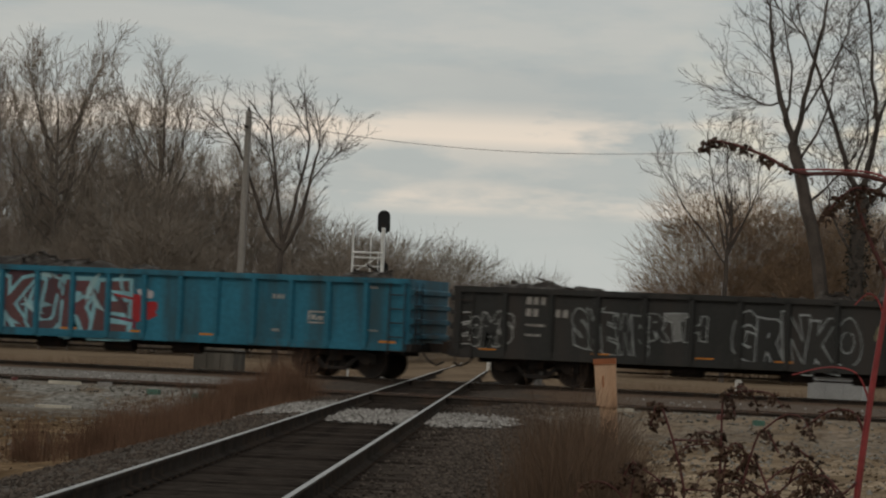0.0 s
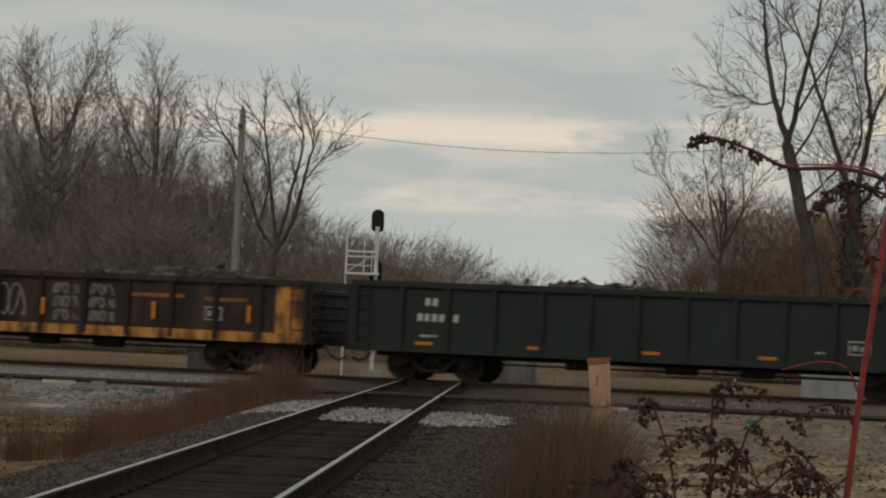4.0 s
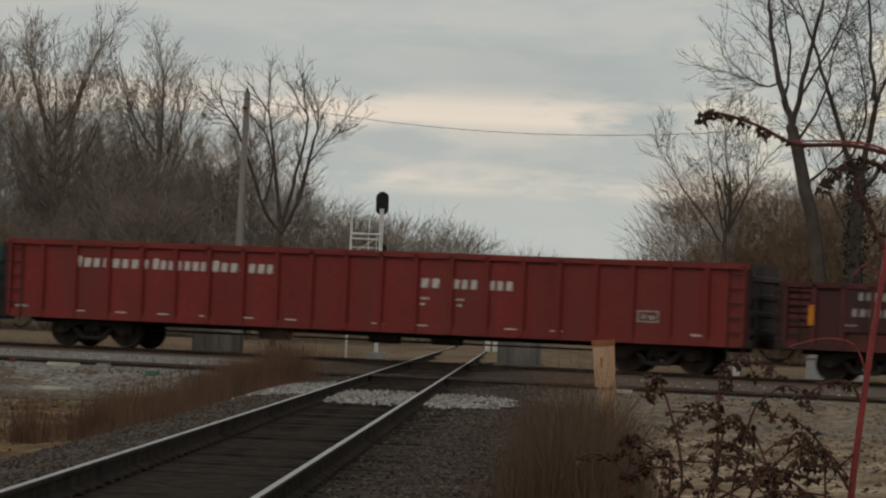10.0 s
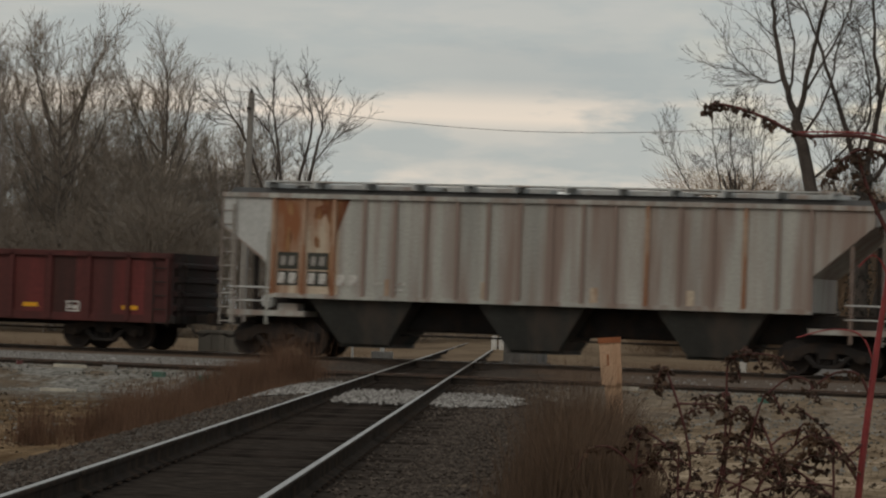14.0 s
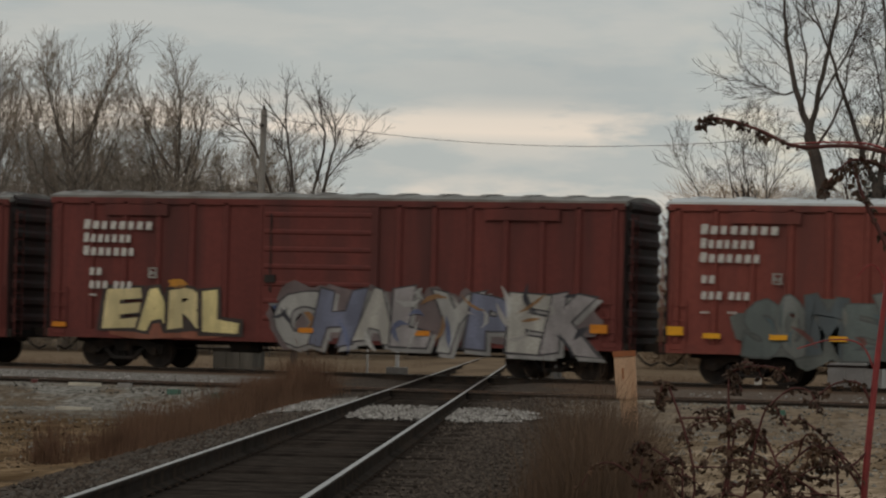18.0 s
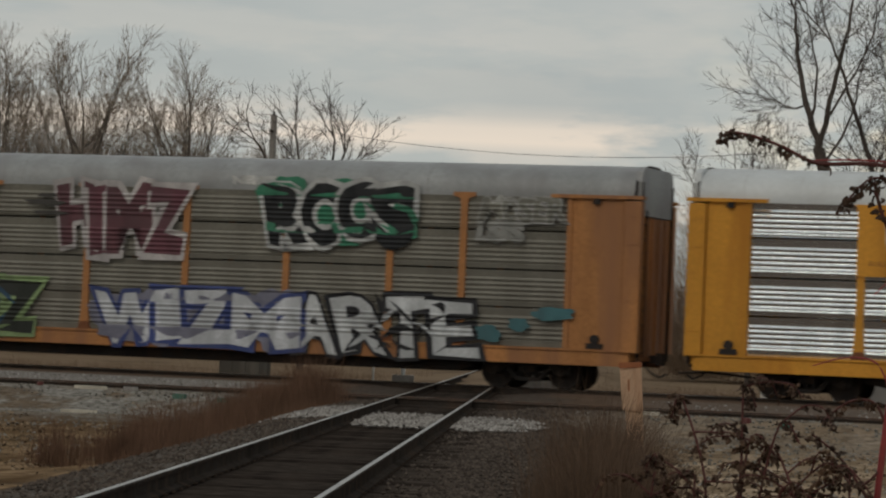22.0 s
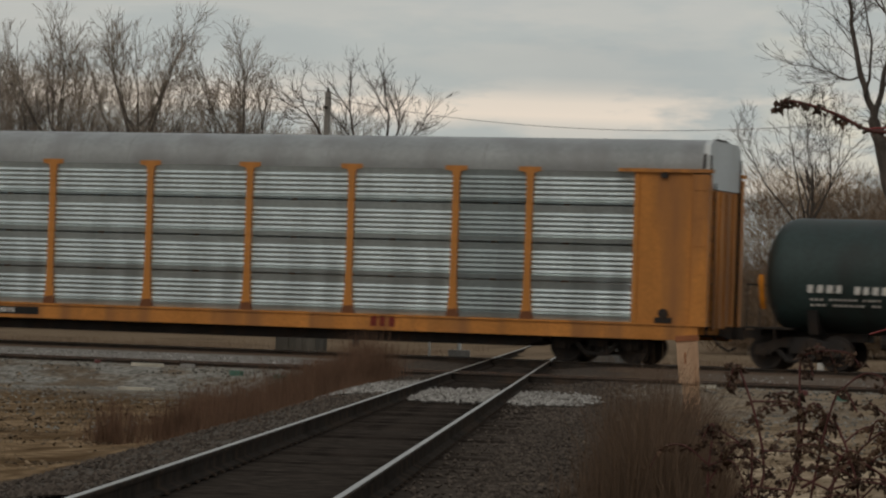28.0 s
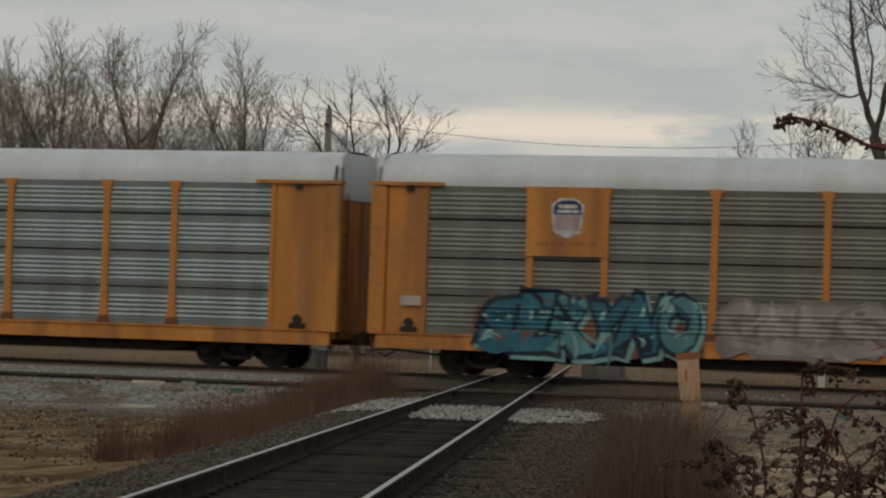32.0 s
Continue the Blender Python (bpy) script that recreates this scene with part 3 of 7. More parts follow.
def piece(car, text, x0, x1, z0, z1, y, fills, edge, seed, halo=None, ridged=False, lean=.0, drop=None, fat=True, bounce=.06, shine=None, thin=False, busy=(), bubble=False, tight=.93):
    """A sprayed word: fat letters with an outline, a cast edge below and a patchy ground colour."""
    r = random.Random(seed)
    hgt = z1 - z0
    total = sum(NARROW.get(c, 1.0) for c in text)
    lay = {"k": 0}

    def lay_down(name, verts, faces, rgb, parent):
        lay["k"] += 1
        yy = y - .003 - lay["k"] * .0006
        v = [(px, yy, pz) for px, pz in verts]
        if ridged:
            me = pressed(v, faces)
        else:
            me = bpy.data.meshes.new("paint")
            me.from_pydata(v, [], faces)
        me.materials.append(spray(rgb) if isinstance(rgb, tuple) else rgb)
        return part(name, me, None, parent)

    if halo:
        n = max(3, int((x1 - x0) / hgt * 1.2))
        for k in range(n):
            cx = x0 + (k + .5) * (x1 - x0) / n
            pts = blob(cx, (z0 + z1) / 2 + r.uniform(-.08, .08) * hgt, (x1 - x0) / n * r.uniform(1.2, 1.6), hgt * r.uniform(.9, 1.25), r)
            lay_down("graffiti_halo", pts, [tuple(range(len(pts)))], halo, car)
    x = x0
    for k, ch in enumerate(text):
        w = (x1 - x0) * NARROW.get(ch, 1.0) / total
        cx, hh, up, tilt = x + w / 2, hgt * r.uniform(.9, 1.06), r.uniform(-bounce, bounce) * hgt, lean + r.uniform(-.12, .12)
        pinch, ph = r.uniform(-.12, .12), r.uniform(0, 6.28)
        x += w

        def warp(v, grow_=0.0):
            out = []
            for px, pz in v:
                q = (px - .5) * (1 + pinch * (pz - .5) * 2) * w * tight
                e = .035 * math.sin(px * 5 + pz * 6 + ph)
                out.append((cx + q + (pz - .5) * tilt * hh + e * w, z0 + up + hgt / 2 + (pz - .5) * hh * .94 + .05 * hh * math.sin(px * 4 + ph)))
            return out
        fill, ring = (.085, .13) if bubble else (.06, .085) if thin else (.06, .13) if fat else (.03, .085)
        v2, f2 = GLYPHS[ch, ring]
        v1, f1 = GLYPHS[ch, fill]
        if drop:
            d = hgt * .075
            lay_down("graffiti_shadow", [(a + d, b - d) for a, b in warp(v2)], f2, drop, car)
        o = lay_down("graffiti_outline", warp(v2), f2, edge, car)
        lay_down("graffiti_fill", warp(v1), f1, fills[k % len(fills)], o)
        if shine:
            a0, b0 = r.uniform(.12, .3), r.uniform(.55, .75)
            pts = warp([(a0, b0), (a0 + .12, b0 + .02), (a0 + .15, b0 + .2), (a0 + .03, b0 + .22)])
            lay_down("graffiti_highlight", pts, [(0, 1, 2, 3)], shine, o)
    for k in range(int((x1 - x0) * 3.2) if busy else 0):
        cx, cz, a, q = r.uniform(x0, x1), r.uniform(z0, z1), r.uniform(0, 3.14), r.uniform(.12, .4) * hgt
        w = r.uniform(.03, .075) * hgt
        c, s = math.cos(a), math.sin(a)
        bend = r.uniform(-.15, .15) * hgt
        pts = [(cx + c * u * q - s * (v * w + bend * (1 - u * u)), cz + s * u * q + c * (v * w + bend * (1 - u * u))) for u, v in ((-1, 0), (-.4, .9), (.3, 1), (1, .2), (.3, -.7), (-.4, -.8))]
        lay_down("graffiti_stroke", pts, [tuple(range(6))], busy[k % len(busy)], car)


def scribble(car, x0, x1, z0, z1, y, rgb, seed, n=5, t=.05):
    """Thin looping spray lines."""
    r = random.Random(seed)
    for k in range(n):
        cx, w = x0 + (k + .5) * (x1 - x0) / n, (x1 - x0) / n
        pts = []
        a0, loops = r.uniform(0, 6), r.uniform(.8, 1.6)
        for i in range(29):
            a = a0 + loops * 2 * math.pi * i / 28
            pts.append((cx + math.cos(a) * w * .42 + (i / 28 - .5) * w * .4, (z0 + z1) / 2 + math.sin(a * 1.3 + k) * (z1 - z0) * .46))
        g, m = Geo(), len(pts)
        for i, (px, pz) in enumerate(pts):
            (ax, az), (bx, bz) = pts[max(i - 1, 0)], pts[min(i + 1, m - 1)]
            q = Vector((az - bz, bx - ax)).normalized() * t / 2
            yy = y - .002 - k * .0004
            g.v += [(px + q.x, yy - .006, pz + q.y), (px - q.x, yy - .006, pz - q.y), (px - q.x, yy, pz - q.y), (px + q.x, yy, pz + q.y)]
        for i in range(m - 1):
            g.f += [(i * 4 + j, i * 4 + (j + 1) % 4, i * 4 + 4 + (j + 1) % 4, i * 4 + 4 + j) for j in range(4)]
        g.f += [(0, 1, 2, 3), (m * 4 - 1, m * 4 - 2, m * 4 - 3, m * 4 - 4)]
        part("graffiti_line", g, spray(rgb), car)


def new_car(name, label, u0, u1):
    c = thing(name, label, "railway car", (0, TRACK_Y, 0), group="cars of the freight train")
    CARS.append((c, (u0 + u1) / 2))
    return c, (u1 - u0) / 2


def ladder(car, x, y, z0, z1, w=.42, axis="x", step_=.36, material=None):
    g = Geo()
    a, b = (x, x + w) if axis == "x" else (y, y + w)
    for k in (a, b):
        p, q = ((k, y, z0), (k, y, z1)) if axis == "x" else ((x, k, z0), (x, k, z1))
        g.cyl(p, q, .02, 6)
    z = z0 + .1
    while z < z1:
        p, q = ((a, y, z), (b, y, z)) if axis == "x" else ((x, a, z), (x, b, z))
        g.cyl(p, q, .016, 6)
        z += step_
    part("ladder", g, material or M["steel_dark"], car)


def reflectors(car, xs, z, y, w=.45, h=.11, material="orange"):
    me = shared(("refl", w, h, material), lambda: Geo().box(-w / 2, w / 2, -.016, 0, -h / 2, h / 2).mesh("reflector", M[material]))
    for x in xs:
        part("reflector", me, None, car, at=(x, y, z))


def load(car_u, half, zt, top, seed, name="scrap_load", label="heap of rusty scrap lying in the gondola", humps=3):
    """A heap that rides in a gondola; a thing of its own."""
    r = random.Random(seed)
    nx, ny = 60, 7
    g = Geo()
    for i in range(nx + 1):
        for j in range(ny + 1):
            x, y = (i / nx * 2 - 1) * (half - .15), (j / ny * 2 - 1) * 1.36
            e = min(1, (1 - abs(i / nx * 2 - 1)) * 8) * (1 - .75 * abs(j / ny * 2 - 1) ** 2)
            hgt = .5 + .5 * math.sin(x * humps / half * 1.4 + seed) + .5 * noise.noise((x * .9, y * .9, seed)) + r.uniform(-.25, .25)
            g.v.append((x, y, zt - .3 + max(0, hgt) * top * e + r.uniform(0, .07)))
    g.f = [(i * (ny + 1) + j, (i + 1) * (ny + 1) + j, (i + 1) * (ny + 1) + j + 1, i * (ny + 1) + j + 1) for i in range(nx) for j in range(ny)]
    for _ in range(170):
        i, j = r.randrange(2, nx - 1), r.randrange(1, ny)
        p = Vector(g.v[i * (ny + 1) + j])
        d = Vector((r.gauss(0, 1), r.gauss(0, 1), r.uniform(.1, .7))).normalized() * r.uniform(.15, .5)
        g.cyl(p - d * .6, p + d * .6, r.uniform(.02, .07), 4, r.uniform(.01, .06))
    o = new(name, g.mesh(name, PAINT["scrap"]))
    tagged(o, label, "scrap", "loads of the gondolas")
    o.location = (0, TRACK_Y, 0)
    CARS.append((o, car_u))


def gondola(label, u0, u1, zt, zb, paint, posts, refl=(), refl_z=.9, refl_mat="orange", trim=None, end_paint=None, ribbed=False, truck_in=2.1, brakes=3, post_d=.07, refl_w=.45):
    car, h = new_car("gondola_car", label, u0, u1)
    p = PAINT[paint]
    floor_z = zb + .32
    g = Geo().prism([(-1.47, zb + .02), (1.47, zb + .02), (1.47, zt - .1), (1.41, zt - .1), (1.41, floor_z), (-1.41, floor_z), (-1.41, zt - .1), (-1.47, zt - .1)], "x", -h + .05, h - .05)
    part("body", g, p, car)
    for s in (-1, 1):
        y = s * 1.47
        part("top_chord", Geo().box(-h, h, y - .1, y + .1, zt - .14, zt), p, car)
        part("side_sill", Geo().box(-h + .05, h - .05, y - .06, y + .06, zb, zb + (.26 if trim else .2)), PAINT[trim] if trim else p, car)
        me = shared(("post", paint, zt, zb, post_d), lambda: Geo().prism([(-.09, 0), (.09, 0), (.055, -post_d - .04), (-.055, -post_d - .04)], "z", zb + .05, zt - .06).mesh("side_post", p))
        for k in range(posts):
            o = part("side_post", me, None, car, at=(-h + .12 + (2 * h - .24) * k / (posts - 1), s * 1.46, 0))
            o.rotation_euler = (0, 0, 0 if s < 0 else math.pi)
        if ribbed:
            rib = shared(("hrib", u0), lambda: Geo().prism([(0, -.07), (0, .07), (-.055, .03), (-.055, -.03)], "x", 0, (2 * h - .24) / (posts - 1) - .2).mesh("side_rib", p))
            for k in range(posts - 1):
                for q in range(6):
                    if s < 0 and k not in (1, 2, 3):
                        part("side_rib", rib, None, car, at=(-h + .22 + (2 * h - .24) * k / (posts - 1), -1.47, zb + .6 + q * .17))
        pe = PAINT[end_paint] if end_paint else p
        part("end_wall", Geo().box(s * h - .05, s * h + .03, -1.47, 1.47, zb + .2, zt), pe, car)
        for q in range(4):
            z = zb + .4 + q * (zt - zb - .5) / 3.6
            part("end_rib", Geo().prism([(s * h, z - .1), (s * (h + .12), z - .05), (s * (h + .12), z + .05), (s * h, z + .1)], "y", -1.42, 1.42), pe, car)
        part("end_sill", Geo().box(s * h - .1, s * h + .12, -1.5, 1.5, zb, zb + .2), M["steel_dark"], car)
        ladder(car, s * h - (.5 if s > 0 else -.08), -1.56, zb - .1, zt - .1)
        ladder(car, s * (h + .16), -1.35, zb, zt - .1, axis="y")
        truck(car, s * (h - truck_in))
    couplers(car, h)
    underbody(car, h, zb, brakes, int(u0))
    if refl:
        reflectors(car, [x - h for x in refl], refl_z, -1.472, refl_w, .11, refl_mat)
    return car, h


def deco(car, h, y):
    """Shorthands for lettering and paint placed from the car's leading end."""
    return (lambda rows, m="white": bars(car, [(q[0] - h, *q[1:]) for q in rows], y, m),
            lambda text, x0, x1, z0, z1, *a, **k: piece(car, text, x0 - h, x1 - h, z0, z1, y, *a, **k),
            lambda x0, x1, z0, z1, *a, **k: scribble(car, x0 - h, x1 - h, z0, z1, y, *a, **k),
            lambda nm, rects, m, lb="": patches(car, nm, [(a - h, b - h, c, d) for a, b, c, d in rects], y, m, lb),
            lambda x, z, w, hh, m="off_white": placard_frame(car, x - h, z, w, hh, y, m))


GY = -1.472


def gondolas():
    c, h = gondola("blue steel gondola with graffiti and a scrap load", -46.2, -29.35, 2.58, .72, "blue", 17, [4.5, 7.3, 9.3, 11.3, 16.3], .92)
    let, tag, scr, pat, pla = deco(c, h, GY)
    tag("KURE", 5.2, 9.0, .92, 2.3, [(.13, .06, .06), (.11, .075, .085), (.15, .06, .065)], (.25, .5, .56), 5, halo=(.09, .045, .055), lean=.1, fat=False, busy=((.25, .45, .5), (.1, .045, .05), (.35, .55, .58)))
    for q, rgb in (((9.0, 1.72, .75, .62), (.4, .03, .035)), ((9.45, 1.5, .85, .5), (.42, .025, .03)), ((9.5, 1.95, .42, .25), (.6, .55, .55)), ((9.0, 1.15, .5, .3), (.2, .04, .07))):
        part("paint_splash", Geo().prism(blob(q[0] - h, q[1], q[2], q[3], random.Random(q[0] * 7)), "y", GY - .008, GY), spray(rgb), c)
    let([(13.1, 1.95, .12, "oxo"), (13.1, 1.1, .07, "xxx"), (15.6, 1.2, .05, "xxxxxxxxx"), (15.7, 2.3, .06, "xxxxx")], "off_white")
    pla(14.1, 1.35, .5, .32)
    reflectors(c, [x - h for x in (9.3, 11.3)], .82, GY, .45, .09, "white")
    load(-37.8, h, 2.58, .5, 3)
    c, h = gondola("black steel gondola with outlined graffiti and scrap load", -28.1, -10.75, 2.46, .66, "black", 15, [.9, 3.9, 6.6, 8.6, 12.2, 15.3], .84)
    let, tag, scr, pat, pla = deco(c, h, GY)
    tag("EOMS", .1, 1.55, 1.0, 1.75, [PAINT["black"]], (.5, .5, .48), 3, thin=True)
    let([(1.9, 2.05, .2, "xxo"), (1.9, 1.75, .2, "xx xxx"), (1.9, 1.5, .06, "xxxxxxxxx"), (1.9, 1.25, .06, "xxxxxxx")], "off_white")
    tag("SKEWE", 3.2, 5.1, .95, 1.9, [PAINT["black"]], (.36, .38, .37), 8, thin=True)
    tag("RTH", 5.1, 6.6, 1.3, 1.9, [PAINT["black"], (.2, .2, .19)], (.4, .42, .41), 9, thin=True)
    tag("GRNKO", 7.3, 10.5, .85, 1.98, [PAINT["black"]], (.36, .38, .38), 12, bounce=.12, thin=True)
    part("paint_splash", Geo().prism(blob(11.3 - h, 1.7, .75, .7, random.Random(4)), "y", GY - .008, GY), spray((.27, .24, .14)), c)
    pla(14.1, 1.5, .6, .3)
    load(-19.4, h, 2.46, 0.49, 6)
    c, h = gondola("long dark green gondola with small white stencils", -10.45, 11.3, 2.72, .72, "green_black", 19, [1.2, 6.9, 9.5, 12.1, 14.7, 17.3, 20.2], .95, refl_w=.42)
    let, tag, scr, pat, pla = deco(c, h, GY)
    pat("number_panel", [(2.3, 2.85, 2.08, 2.38), (2.3, 3.05, 1.62, 1.92), (3.35, 3.75, 1.62, 1.92)], M["white"])
    pat("number_mark", [(2.38, 2.75, 2.16, 2.3), (2.38, 2.95, 1.7, 1.84), (3.42, 3.68, 1.7, 1.84)], M["black"])
    let([(2.1, 1.05, .06, "xxxxxxxxxx"), (2.1, .92, .06, "xxx xxxx"), (18.6, 2.1, .08, "xx xx"), (18.6, 1.95, .06, "xxxxxx")], "off_white")
    pla(5.2, 1.9, .25, .3)
    pla(18.3, 1.12, .5, .36)
    load(.4, h, 2.72, 0.54, 9)
    c, h = gondola("brown gondola with orange ends and orange side sill", 11.5, 28.06, 2.42, .78, "brown", 14, [], .9, trim="gon_orange", end_paint="black", truck_in=1.9)
    let, tag, scr, pat, pla = deco(c, h, GY)
    pat("end_panel", [(.05, .75, .95, 2.2), (15.6, 16.5, .95, 2.3)], PAINT["gon_orange"], "chipped orange end panel")
    let([(2.0, 1.85, .22, "x x x x"), (1.9, 1.42, .22, "xxx xxx")], "off_white")
    reflectors(c, [x - h for x in (2.8, 5.9, 9.0, 12.2, 14.9)], 1.5, -1.58, .1, .45)
    for x in (4.4, 5.3, 6.4):
        part("chalk_cross", Geo().prism([(x - h - .22, 1.5), (x - h - .18, 1.5), (x - h + .22, 2.05), (x - h + .18, 2.05)], "y", GY - .006, GY).prism([(x - h + .18, 1.5), (x - h + .22, 1.5), (x - h - .18, 2.05), (x - h - .22, 2.05)], "y", GY - .012, GY - .007), M["off_white"], c)
    scr(7.0, 8.4, 1.2, 2.1, (.25, .22, .2), 4, 3)
    for x, q in ((9.25, 41), (10.3, 44)):
        for z in (1.15, 1.5, 1.85):
            scr(x, x + .7, z, z + .28, (.24, .22, .19), q + int(z * 10), 3, .05)
    pat("faded_stripe", [(11.4, 13.0, 1.85, 1.95), (13.6, 14.8, 1.8, 1.9)], spray((.3, .12, .03)))
    pla(13.6, 1.3, .5, .35)
    load(19.8, h, 2.42, 0.49, 12)
    c, h = gondola("black gondola with white stencils", 29.2, 45.74, 2.5, .7, "green_black", 14, [2.0, 5, 8, 11, 14.2], .92)
    let, tag, scr, pat, pla = deco(c, h, GY)
    let([(2.0, 1.9, .2, "xx"), (1.8, 1.5, .2, "xxxxxx"), (1.9, 1.1, .06, "xxxxxxxx"), (12.2, 1.1, .05, "xxxxx")], "white")
    pla(13.0, 1.1, .55, .35)
    pat("sprayed_arrow", [(14.1, 14.7, 1.2, 1.4)], spray((.45, .42, .1)))
    load(37.5, h, 2.5, 0.34, 15)
    c, h = gondola("long brown oxide gondola with white stencils", 46.78, 67.6, 2.56, .7, "oxide", 17, [.6, 8.1, 10.86, 13.37, 16.91], 1.0)
    let, tag, scr, pat, pla = deco(c, h, GY)
    pat("fresh_panel", [(2.15, 2.85, .95, 2.3), (2.95, 3.65, .95, 2.3)], PAINT["red"], "fresher red patch panel")
    let([(2.2, 2.05, .2, "xx"), (3.1, 2.05, .2, "xx"), (2.2, 1.72, .2, "xxx"), (3.1, 1.72, .2, "xx"), (2.2, 1.25, .06, "xxxxxx"), (3.1, 1.25, .06, "xxxxx"), (2.2, 1.05, .06, "xxx xx"), (3.1, 1.05, .06, "xxxx")], "white")
    tag("S", 4.75, 5.2, 1.25, 1.95, [(.45, .3, .3)], (.3, .2, .2), 2)
    tag("KF", 6.4, 7.0, 1.45, 1.85, [(.45, .35, .35)], (.28, .2, .2), 3, fat=False)
    pat("fresh_panel", [(14.95, 15.55, 1.5, 2.35), (15.7, 16.42, .9, 2.35), (16.55, 17.32, .9, 2.35), (17.48, 18.2, .9, 2.35), (18.32, 18.95, .9, 2.35)], PAINT["red"], "fresher red patch panel")
    reflectors(c, [19.33 - h], 1.37, GY, .5, .2)
    tag("X", 18.35, 18.85, 1.25, 1.85, [(.5, .4, .38)], (.35, .28, .28), 8)
    c, h = gondola("long red gondola with outlined graffiti", 68.6, 89.03, 2.53, .72, "red", 19, [3.67, 7.2, 10.68, 14.18, 16.9], .91, end_paint="black")
    let, tag, scr, pat, pla = deco(c, h, GY)
    let([(1.6, 1.95, .22, "xx"), (2.5, 1.95, .22, "xx"), (1.6, 1.6, .22, "xx"), (2.4, 1.6, .22, "xxx"), (1.6, 1.15, .07, "xxxx"), (2.5, 1.15, .07, "xxxx"), (3.3, 1.2, .07, "xxxx"), (3.3, 1.0, .07, "xx xxx"), (2.5, .98, .07, "xxxx")], "white")
    tag("TE", .1, .75, 1.45, 1.85, [(.15, .42, .42)], (.1, .25, .27), 4, fat=False)
    tag("SRUNE", 6.0, 9.9, .92, 2.0, [PAINT["red"]], (.33, .17, .16), 5, thin=True)
    scr(4.2, 5.2, 1.2, 1.8, (.4, .25, .22), 7, 2, .035)
    reflectors(c, [.5 - h, 20.0 - h], 1.08, GY, .5, .2)
    pla(17.45, 1.08, .5, .32, "white")
    c, h = gondola("faded teal gondola with silver graffiti", 90.4, 106.87, 2.6, .62, "teal", 18, [3.1, 7.0, 11.3, 15.5], .9, "orange", refl_w=.55)
    let, tag, scr, pat, pla = deco(c, h, GY)
    pat("number_panel", [(1.2, 2.1, 1.7, 2.4)], M["black"])
    let([(1.4, 2.1, .2, "xx"), (1.25, 1.8, .18, "xxxxxx")], "white")
    pat("sticker", [(3.7, 4.3, 1.9, 2.15), (3.7, 4.3, 1.6, 1.85)], M["off_white"])
    pat("sticker_band", [(3.75, 4.2, 1.86, 1.92)], spray((.5, .2, .05)))
    tag("V", 12.1, 12.95, .72, 1.72, [(.4, .42, .4)], (.05, .07, .07), 15, bounce=.02)
    tag("EST", 13.0, 14.5, .7, 1.6, [(.42, .43, .4), (.36, .35, .3)], (.05, .07, .07), 16)
    pla(13.4, 1.15, .5, .34)
    part("paint_splash", Geo().prism(blob(14.75 - h, .85, .7, .25, random.Random(3)), "y", GY - .008, GY), spray((.2, .4, .42)), c)
    load(98.6, h, 2.6, 0.44, 21)
    c, h = gondola("bright red gondola with long white railway lettering", 108.15, 128.5, 2.8, .72, "bright_red", 22, [], .9, truck_in=2.4, end_paint="shaded_sooty_red")
    let, tag, scr, pat, pla = deco(c, h, GY)
    let([(2.0, 2.1, .24, "Xxxxxxxx", 2.15), (4.25, 2.1, .24, "Xxxxxxx", 1.55), (5.95, 2.1, .24, "Xxxxxxx", 1.75)], "white")
    let([(11.75, 1.9, .24, "xx", .52), (12.6, 1.9, .24, "xxx", .68), (13.55, 1.9, .24, "xxx", .68), (11.75, 1.6, .06, "xxxx"), (12.7, 1.6, .06, "xxxx"), (11.75, 1.45, .06, "xx"), (12.75, 1.45, .06, "xx"), (.3, .98, .06, "xxxxxxx"), (.3, .84, .06, "xxxxxx"), (18.9, .95, .06, "xxxxxxxx")], "white")
    reflectors(c, [x - h for x in (2.2, 3.4, 4.6, 5.8, 7.0, 8.2, 10.6, 11.8, 14.2, 15.4)], .92, GY, .3, .07, "white")
    reflectors(c, [x - h for x in (.5, 9.6, 19.4)], .84, GY, .7, .06, "orange")
    pla(17.5, 1.25, .55, .3)
    c, h = gondola("brown corrugated-side gondola with yellow marks", 129.3, 149.87, 2.42, .75, "gon_brown", 29, [], .9, ribbed=True, end_paint="shaded_sooty_red")
    let, tag, scr, pat, pla = deco(c, h, -1.53)
    pat("fresh_panel", [(1.56, 3.1, 1.22, 2.36)], PAINT["oxide"])
    let([(1.95, 2.0, .2, "xxxx"), (1.8, 1.6, .2, "xxxxx"), (1.65, 1.36, .05, "xxxxxx")], "off_white")
    reflectors(c, [x - h for x in (3.85, 7.04, 10.27, 13.51, 16.73)], 1.16, -1.585, .14, .5)
    reflectors(c, [.8 - h, 19.73 - h], 1.6, -1.585, .14, .5)
    pat("fresh_panel", [(17.7, 18.95, 1.2, 2.3)], PAINT["boxcar_brown"])
    pla(18.4, 1.26, .5, .33, "white")
    c, h = gondola("long brown gondola with white stencils and yellow reflectors", 150.85, 171.44, 2.56, .72, "gon_brown", 19, [.57, 7.29, 10.82, 14.0, 16.5, 19.4], 1.1, "yellow", end_paint="shaded_sooty_red")
    let, tag, scr, pat, pla = deco(c, h, GY)
    pat("fresh_panel", [(2.42, 3.3, .9, 2.35), (3.42, 4.2, .9, 2.35), (4.32, 5.0, 1.6, 2.35)], PAINT["red"], "fresher red patch panel")
